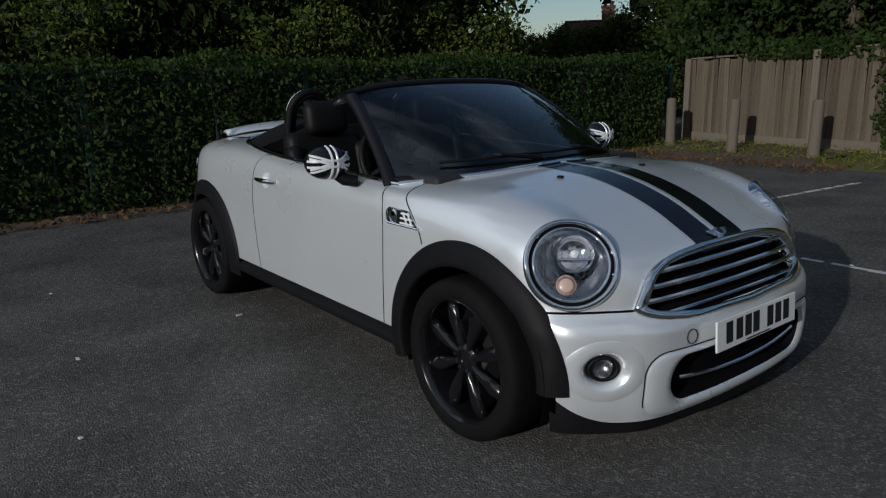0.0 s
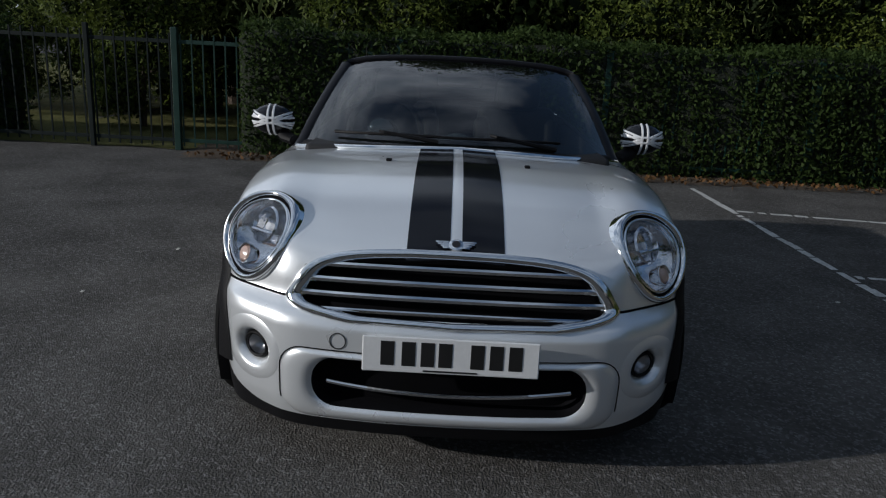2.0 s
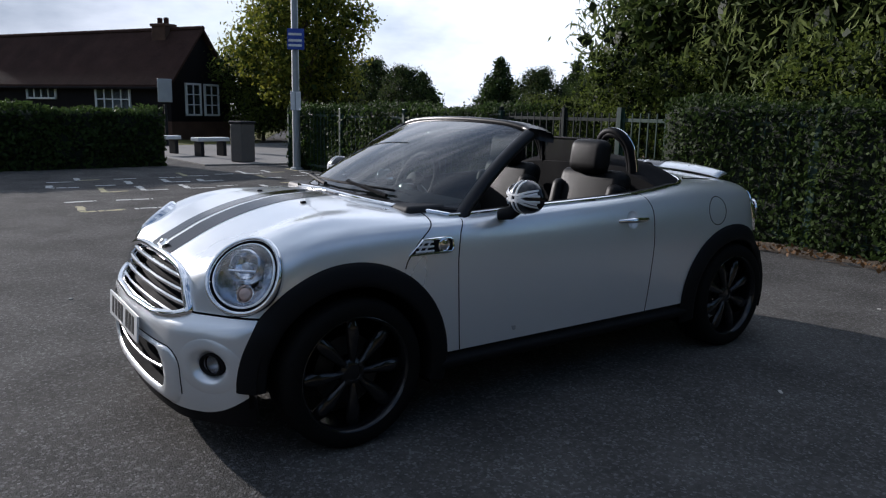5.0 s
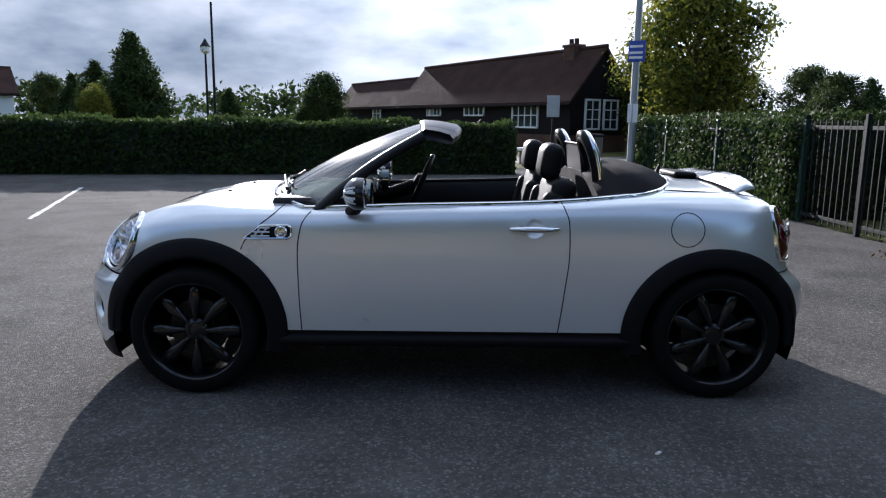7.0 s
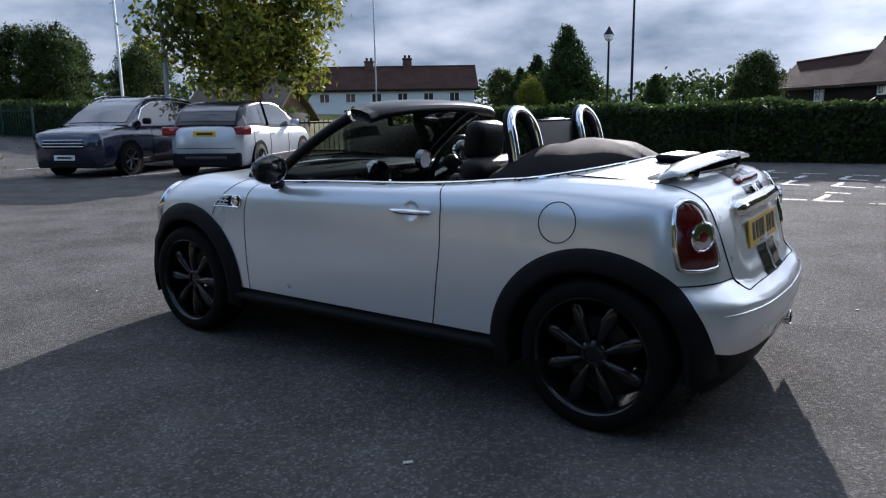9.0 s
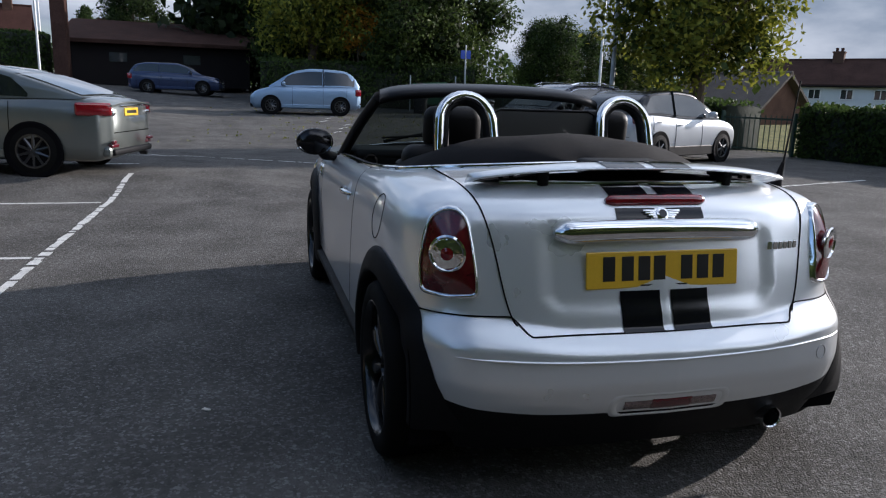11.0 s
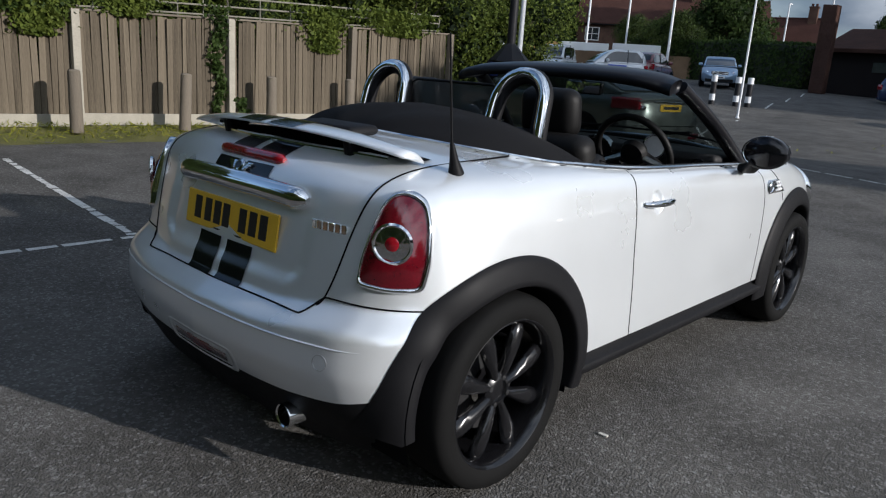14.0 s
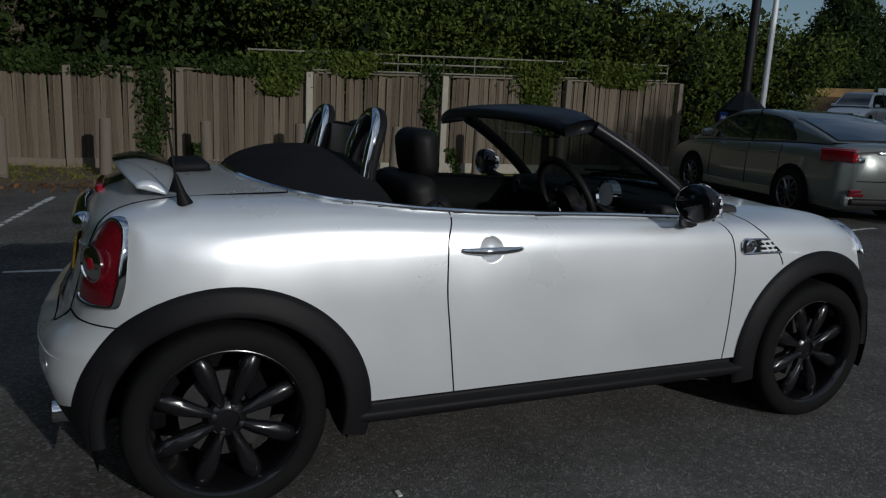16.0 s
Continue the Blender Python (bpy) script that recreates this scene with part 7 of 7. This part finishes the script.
def window(parent, w, h, at, cols=2, rows=2):
    """A window with a frame, glazing bars and panes; its face to +x."""
    o = new("window")
    o.parent = parent
    o.matrix_basis = at
    part("pane", bm_box(.04, w, h, (0, 0, h / 2)), WINDOWGLASS, o)
    for s in (1, -1):
        part("frame_side", bm_box(.09, .08, h + .08, (.02, s * w / 2, h / 2), .01), FRAMEPAINT, o)
        part("frame_rail", bm_box(.09, w + .08, .08, (.02, 0, h / 2 + s * h / 2), .01), FRAMEPAINT, o)
    for k in range(1, cols):
        part("glazing_bar", bm_box(.06, .05, h, (.02, w * (k / cols - .5), h / 2)), FRAMEPAINT, o)
    for k in range(1, rows):
        part("glazing_bar", bm_box(.06, w, .04, (.02, 0, h * k / rows)), FRAMEPAINT, o)
    return o


def house(label, length, depth, eave, ridge, wall, roof, at, windows=(), chimneys=(), base=None, hip=0.0, over=.35):
    """A gabled house: its ridge runs along x, its front faces +y."""
    h = thing("house", label, "house", at)
    L, D = length / 2, depth / 2
    b = bmesh.new()
    vs = [b.verts.new(p) for p in ((-L, -D, 0), (L, -D, 0), (L, D, 0), (-L, D, 0), (-L, -D, eave), (L, -D, eave), (L, D, eave), (-L, D, eave), (-L + hip, 0, ridge - .06), (L - hip, 0, ridge - .06))]
    for f in ((0, 1, 5, 4), (3, 7, 6, 2), (0, 4, 8, 7, 3), (1, 2, 6, 9, 5), (0, 3, 2, 1), (4, 5, 9, 8), (7, 8, 9, 6)):
        b.faces.new([vs[i] for i in f])
    part("wall", b, wall, h)
    k = (ridge - eave) / D
    for s in (1, -1):
        b = bmesh.new()
        lo = [(-L - over, s * (D + over), eave - k * over), (L + over, s * (D + over), eave - k * over)]
        hi = [(L + over - hip, 0, ridge), (-L - over + hip, 0, ridge)]
        f = b.faces.new([b.verts.new(p) for p in lo + hi])
        ex = bmesh.ops.extrude_face_region(b, geom=[f])
        bmesh.ops.translate(b, vec=(0, 0, .14), verts=[v for v in ex["geom"] if isinstance(v, bmesh.types.BMVert)])
        part("roof", b, roof, h)
        part("gutter", bm_tube([(-L - over, s * (D + over + .03), eave - k * over), (L + over, s * (D + over + .03), eave - k * over)], .06, 6), BLACKBOARD, h)
        if hip:
            b = bmesh.new()
            b.faces.new([b.verts.new(p) for p in ((s * (L + over), -D - over, eave - k * over), (s * (L + over), D + over, eave - k * over), (s * (L + over - hip), 0, ridge + .14))])
            part("hip_roof", b, roof, h)
    part("ridge_tiles", bm_tube([(-L - over + hip, 0, ridge + .12), (L + over - hip, 0, ridge + .12)], .10, 8), roof, h)
    for x, y, top in chimneys:
        ch = part("chimney", bm_box(.75, .6, top - ridge + .9, (x, y, (top + ridge - .9) / 2), .02), BRICK, h)
        part("chimney_cap", bm_box(.85, .7, .12, (x, y, top), .02), BRICK, ch)
        for s in (.18, -.18):
            part("chimney_pot", bm_lathe([(.10, top), (.11, top + .3), (.08, top + .32), (.08, top)], 10, "z", (x + s, y, 0), closed=True), REDTILE, ch)
    for side, u, z, w, hh, c, r in windows:
        m = {"front": pose(u, D + .02, z, 0, 0, 90), "end": pose(L + .02, u, z), "back_end": pose(-L - .02, u, z, 0, 0, 180)}[side]
        window(h, w, hh, m, c, r)
    if base:
        part("plinth", bm_box(length + .06, depth + .06, base, (0, 0, base / 2)), BRICK, h)
    return h


ax = Vector((.486, -.874, 0))
ang = math.degrees(math.atan2(ax.y, ax.x))
# ridge from the near gable away to the south-east; the long front faces the car park
gable = Vector((-6.95, -28.0, 0))
house("long black weatherboarded barn with a brown tiled roof and white windows", 16.2, 3.4, 2.32, 4.42, BLACKBOARD, TILE, Matrix.Translation(gable + ax * 8.1) @ pose(0, 0, 0, 0, 0, ang),
      [("front", -4.85, 1.05, 2.0, 1.1, 4, 2), ("front", -.35, 1.6, 1.9, .6, 4, 1), ("front", 4.0, 1.6, 1.6, .6, 4, 1),
       ("back_end", -.52, 1.02, .78, 1.25, 2, 3), ("back_end", .52, 1.02, .78, 1.25, 2, 3)], [(-6.2, .1, 4.7)], base=.75, over=.22)
house("lower tiled barn wing with a dormer end", 12.0, 2.8, 2.3, 3.85, BLACKBOARD, TILE, Matrix.Translation(gable + ax * 22.2) @ pose(0, 0, 0, 0, 0, ang), [("front", -1.5, 1.3, 1.2, .9, 2, 2)], base=.75, over=.22)
house("long white rendered house with a brown tiled roof", 19.6, 6.0, 2.35, 4.05, RENDER, TILE, pose(39.5, -43.9, -.35, 0, 0, 37),
      [("front", -8.2 + 2.1 * k, 1.25, .8, .7, 2, 1) for k in range(9)], [(-4.4, .2, 4.8), (-1.2, .2, 4.6), (3.6, .2, 4.7)])
house("small white and timber gabled cottage among trees", 5, 4, 2.4, 4.0, RENDER, REDTILE, pose(28.4, -54.6, 0, 0, 0, 120), [("end", 0, 1.4, .8, .8, 2, 2)])
house("low outbuilding with a pinkish grey roof behind a tree", 4.6, 4.2, 1.0, 2.55, BRICK, GREYTILE, pose(26.9, -21.6, -.45, 0, 0, 20))
house("red brick house with a clay roof and a brick chimney", 4.8, 4.4, 2.6, 4.15, BRICK, REDTILE, pose(-27.3, 32.7, 0, 0, 0, 40), [("front", 1, 1.2, 1.2, 1.2, 2, 2)], [(1.3, .2, 5.1)], hip=1.5)
house("timber-framed brick house with a long red tiled roof", 16, 8, 4.9, 7.4, BRICK, REDTILE, pose(62.5, 31.0, -.5, 0, 0, 116),
      [("front", -7 + 3.4 * k, 3.3, 1.2, 1.1, 2, 2) for k in range(5)], [(-2, .3, 8.4)])
house("red tiled cottage with a white gable", 9, 6, 3.2, 6.4, BRICK, REDTILE, pose(70.0, 24.0, -.5, 0, 0, 100), [("front", 0, 2, 1.2, 1.2, 2, 2), ("end", 0, 2.0, 1.4, 1.2, 2, 2)], [(3, .2, 7.6), (-3, .2, 7.5)])
house("red tiled house with chimneys on the skyline", 10, 7, 3.6, 6.0, BRICK, REDTILE, pose(76, 9.5, -.3, 0, 0, 95), [("front", 0, 2, 1.2, 1.2, 2, 2)], [(3, .2, 7.2), (-3, .2, 7.3)])

tower = thing("church_tower", "square grey stone church tower with a belfry opening", "tower", pose(100, 46, -.5, 0, 0, 25))
part("wall", bm_box(5.4, 5.4, 17, (0, 0, 8.5), .1), STONE, tower)
part("parapet", bm_box(5.8, 5.8, 1.0, (0, 0, 17.2), .1), STONE, tower)
for s in (1, -1):
    part("buttress", bm_box(.9, .9, 14, (-2.8, s * 2.6, 7), .1), STONE, tower)
part("belfry_opening", bm_box(.3, 1.3, 2.4, (-2.7, 0, 12.8), .1), VOID, tower)

shed = thing("low_dark_building", "low black timber building with a sloping brown roof", "building", pose(43.5, 5.8, 0, 0, 0, 4))
part("wall", bm_box(6, 9.5, 2.4, (0, 0, 1.2), .03), BLACKBOARD, shed)
b = bm_box(7.4, 10.4, .22, (0, 0, 3.05), .03, pose(0, 0, 0, 0, -12, 0))
part("roof", b, TILE, shed)
for y in (-1.6, 2.2):
    part("window", bm_box(.1, .9, .5, (-3.02, y, 1.5)), WINDOWGLASS, shed)
pil = part("brick_pillar", bm_box(.7, .7, 4.4, (38.6, 10.2, 2.2), .04), TILE)
tagged(pil, "tall square dark masonry pier beside a dark building", "pier", kind="structure")
wall_e = part("low_wall", bm_box(.3, 17, 1.5, (0, 0, .75), .02), material("tan_brick", (0.17, 0.115, 0.072), 0.95, 0, 0.3, (1.5, 40), bump=0.006, spec=0.1))
wall_e.matrix_basis = pose(40.5, 24.5, .0, 0, 0, 31)
tagged(wall_e, "low brown brick wall at the edge of the car park", "wall", kind="structure")
for k in range(4):
    o = part("white_panel", bm_box(.12, 3.0, .5, (0, 0, 0), .02), RENDER if k != 2 else material("ochre_panel", (.45, .27, .10), .7))
    o.matrix_basis = pose(40.2 - 1.7 * k, 21.8 + 2.75 * k, 1.78, 0, 0, 31)
    tagged(o, "pale panel fixed along the top of a brick wall", "panel", "panels on the wall")

# ---- poles, signs and small things ----
POLE = material("grey_painted_steel", (0.32, 0.34, 0.35), 0.5, 0.3, 0.12, (5, 60))
BLACKSTEEL = material("black_painted_steel", (0.012, 0.012, 0.014), 0.55, 0, 0.2, (5, 60), spec=0.2)
WHITEPOLE = material("white_painted_steel", (0.62, 0.63, 0.64), 0.45, 0, 0.08, (5, 60))
GREENSIGN = material("green_banner", (0.018, 0.10, 0.04), 0.6, 0, 0.12)


GREENBAR = material("pale_green_lettering", (0.12, 0.24, 0.15), 0.6, 0, 0.1)


def lamp_post(x, y, h, mat, label, r=.06, head=None, name="lamp_post"):
    o = thing(name, label, "post", pose(x, y, 0))
    part("pole", bm_tube([(0, 0, 0), (0, 0, h)], [r * 1.15, r * .8], 10), mat, o, smooth=True)
    part("base", bm_lathe([(.001, 0), (r * 2.0, 0), (r * 1.9, .04), (r * 1.2, .06), (.001, .06)], 12, "z"), mat, o)
    if head == "globe":
        part("lantern", bm_lathe([(.05, h), (.17, h + .08), (.20, h + .26), (.10, h + .42), (.001, h + .45)], 14, "z"), WHITEFILM, o, smooth=True)
        part("lantern_cap", bm_lathe([(.21, h + .27), (.08, h + .46), (.02, h + .58), (.001, h + .58)], 14, "z"), BLACKSTEEL, o)
    elif head == "arm":
        part("lamp_head", bm_box(.5, .16, .09, (.25, 0, h), .03), mat, o)
    return o


o = lamp_post(-4.12, -11.9, 7.5, POLE, "grey steel post with a blue sign", .075, name="sign_post")
part("blue_sign", bm_box(.02, .36, .44, (.02, .09, 2.80), .012, pose(0, 0, 0, 0, 0, 62)), BLUE, o, "blue square sign with pale bars")
for z in (2.90, 2.77, 2.67):
    part("sign_bar", bm_box(.006, .28, .05, (.04, .10, z), 0, pose(0, 0, 0, 0, 0, 62)), WHITEFILM, o)
part("notice", bm_box(.02, .22, .40, (.03, .06, 1.50), .006, pose(0, 0, 0, 0, 0, 62)), WHITEFILM, o)
lamp_post(9.24, -24.9, 3.75, BLACKSTEEL, "old-style lamp post with a white globe lantern", .05, "globe")
lamp_post(12.2, -35.5, 7.3, BLACKSTEEL, "tall thin dark pole behind the hedge", .07, name="tall_pole")
lamp_post(19.8, 6.8, 8.5, WHITEPOLE, "tall white flagpole in the car park", .032, name="flagpole")
lamp_post(22.83, -12.23, 7.6, WHITEPOLE, "white flagpole with a furled green flag", .05, name="flagpole")
f = part("furled_flag", bm_tube([(22.83, -12.23, 6.9), (22.75, -12.28, 6.4), (22.79, -12.23, 5.9)], [.05, .11, .07], 8), GREENSIGN, smooth=True)
tagged(f, "furled green and white flag hanging on a pole", "flag")
lamp_post(14.5, -8.35, 8.0, POLE, "grey steel lamp post behind parked cars", .06, "arm")
lamp_post(34, -40, 9.0, POLE, "thin pole before a white house", .06, name="pole")
lamp_post(9.9, 7.8, 9.0, WHITEPOLE, "tall pale steel lamp post by the shrubs", .05, "arm")
for x, y, h in ((44, 28, 8), (47, 26.5, 8), (36, 17.5, 9), (55, 15, 8.5), (58, 19, 6)):
    lamp_post(x, y, h, WHITEPOLE, "distant pale lamp column", .07, "arm")

big = thing("column_base", "thick black lamp column with a square base and blue sticker", "post", pose(8.71, 7.11, -.02))
part("base_box", bm_box(.66, .66, 1.42, (0, 0, .71), .04), BLACKSTEEL, big)
b = bmesh.new()
bmesh.ops.create_cone(b, cap_ends=True, segments=8, radius1=.42, radius2=.09, depth=.34)
bmesh.ops.translate(b, vec=(0, 0, 1.59), verts=b.verts)
part("shoulder", b, BLACKSTEEL, big)
part("column", bm_tube([(0, 0, 1.6), (0, 0, 8.0)], [.085, .065], 12), BLACKSTEEL, big, smooth=True)
part("sticker", bm_box(.01, .19, .26, (-.334, .10, 1.26), .002), BLUE, big, "blue sticker")
part("sticker_bar", bm_box(.012, .11, .06, (-.336, .10, 1.29)), WHITEFILM, big)

ban = thing("banner", "green advertising banner with pale bars on a hedge", "banner", pose(28.1, -6.85, 0, 0, 0, 172))
part("sheet", bm_box(.03, 1.5, .95, (0, -.1, .78), .01, pose(0, 0, 0, 4, 0, 0)), GREENSIGN, ban)
for z, w in ((1.0, .8), (.8, 1.0), (.62, .6)):
    part("banner_bar", bm_box(.036, w, .06, (0, -.1, z)), GREENBAR, ban)
for s in (1, -1):
    part("banner_post", bm_tube([(0, s * 1.0, 0), (0, s * 1.0, 1.55)], .03, 8), POLE, ban)
bn = thing("litter_bin", "dark round-topped litter bin beside a banner", "bin", pose(26.6, -5.95, 0))
part("body", bm_lathe([(.001, 0), (.27, 0), (.30, .95), (.001, .95)], 18, "z"), BLACKSTEEL, bn, smooth=True)
part("hood", bm_lathe([(.31, .96), (.31, 1.02), (.22, 1.22), (.001, 1.27)], 18, "z"), BLACKSTEEL, bn, smooth=True)
sp = lamp_post(27.4, -8.1, 2.9, POLE, "leaning sign post with a small blue sign", .04, name="sign_post")
part("sign_plate", bm_box(.02, .45, .35, (0, 0, 2.5), .008), BLUE, sp)
bt = lamp_post(-3.93, -22.0, 1.4, BLACKSTEEL, "notice board on a dark post by the barn", .05, name="notice_board")
part("board", bm_box(.05, .45, .75, (0, 0, 1.85), .015, pose(0, 0, 0, 0, 0, 70)), POLE, bt, "pale grey board")
bin2 = thing("litter_bin", "grey-brown square litter bin on a paved path", "bin", pose(-3.72, -14.2, .03, 0, 0, 20))
part("body", bm_box(.42, .42, .92, (0, 0, .46), .03), material("grey_brown_bin", (.10, .09, .08), .8, 0, .2, (4, 40)), bin2)
part("lid", bm_box(.46, .46, .07, (0, 0, .95), .02), BLACKSTEEL, bin2)
for x, y in ((-2.75, -17.9), (-3.68, -16.6)):
    be = thing("bench", "small pale stone bench on dark legs", "bench", pose(x, y, .03, 0, 0, 15), "benches by the barn")
    part("seat", bm_box(.95, .40, .10, (0, 0, .45), .02), RENDER, be)
    for s in (1, -1):
        part("leg", bm_box(.10, .34, .40, (s * .34, 0, .20), .01), BLACKSTEEL, be)
for k, (x, y) in enumerate(((23.1, 9.1), (23.4, 8.35), (23.6, 8.0))):
    po = thing("marker_post", "black and white banded marker post", "post", pose(x, y, 0), "marker posts")
    part("post", bm_lathe([(.001, 0), (.10, 0), (.10, 1.0), (.001, 1.02)], 14, "z"), BLACKSTEEL, po, smooth=True)
    for z in (.15, .80):
        part("white_band", bm_lathe([(.102, z), (.104, z), (.104, z + .22), (.102, z + .22)], 14, "z", closed=True), WHITEPOLE, po)


# ---- everything to the east stands on the rising ground ----
def settle():
    lifted = set()
    for top in [o for o in scene.objects if o.parent is None and o.type in ("MESH", "EMPTY") and o not in (car, g)]:
        at = top.matrix_basis.translation
        if at.x > 5:
            top.matrix_basis = Matrix.Translation((0, 0, float(slope(at.x, at.y)))) @ top.matrix_basis
            continue
        if abs(at.x) + abs(at.y) > 1e-3:
            continue
        for o in ([top] if top.type == "MESH" else []) + list(top.children):
            place_at = o.matrix_basis.translation
            if abs(place_at.x) + abs(place_at.y) > 1e-3:
                if place_at.x > 5:
                    o.matrix_basis = Matrix.Translation((0, 0, float(slope(place_at.x, place_at.y)))) @ o.matrix_basis
            elif o.type == "MESH" and o.data.name not in lifted:
                lifted.add(o.data.name)
                co = np.empty(3 * len(o.data.vertices), np.float32)
                o.data.vertices.foreach_get("co", co)
                co = co.reshape(-1, 3)
                if co[:, 0].max() > 5:
                    co[:, 2] += slope(co[:, 0], co[:, 1])
                    o.data.vertices.foreach_set("co", co.ravel())
                    o.data.update()


settle()
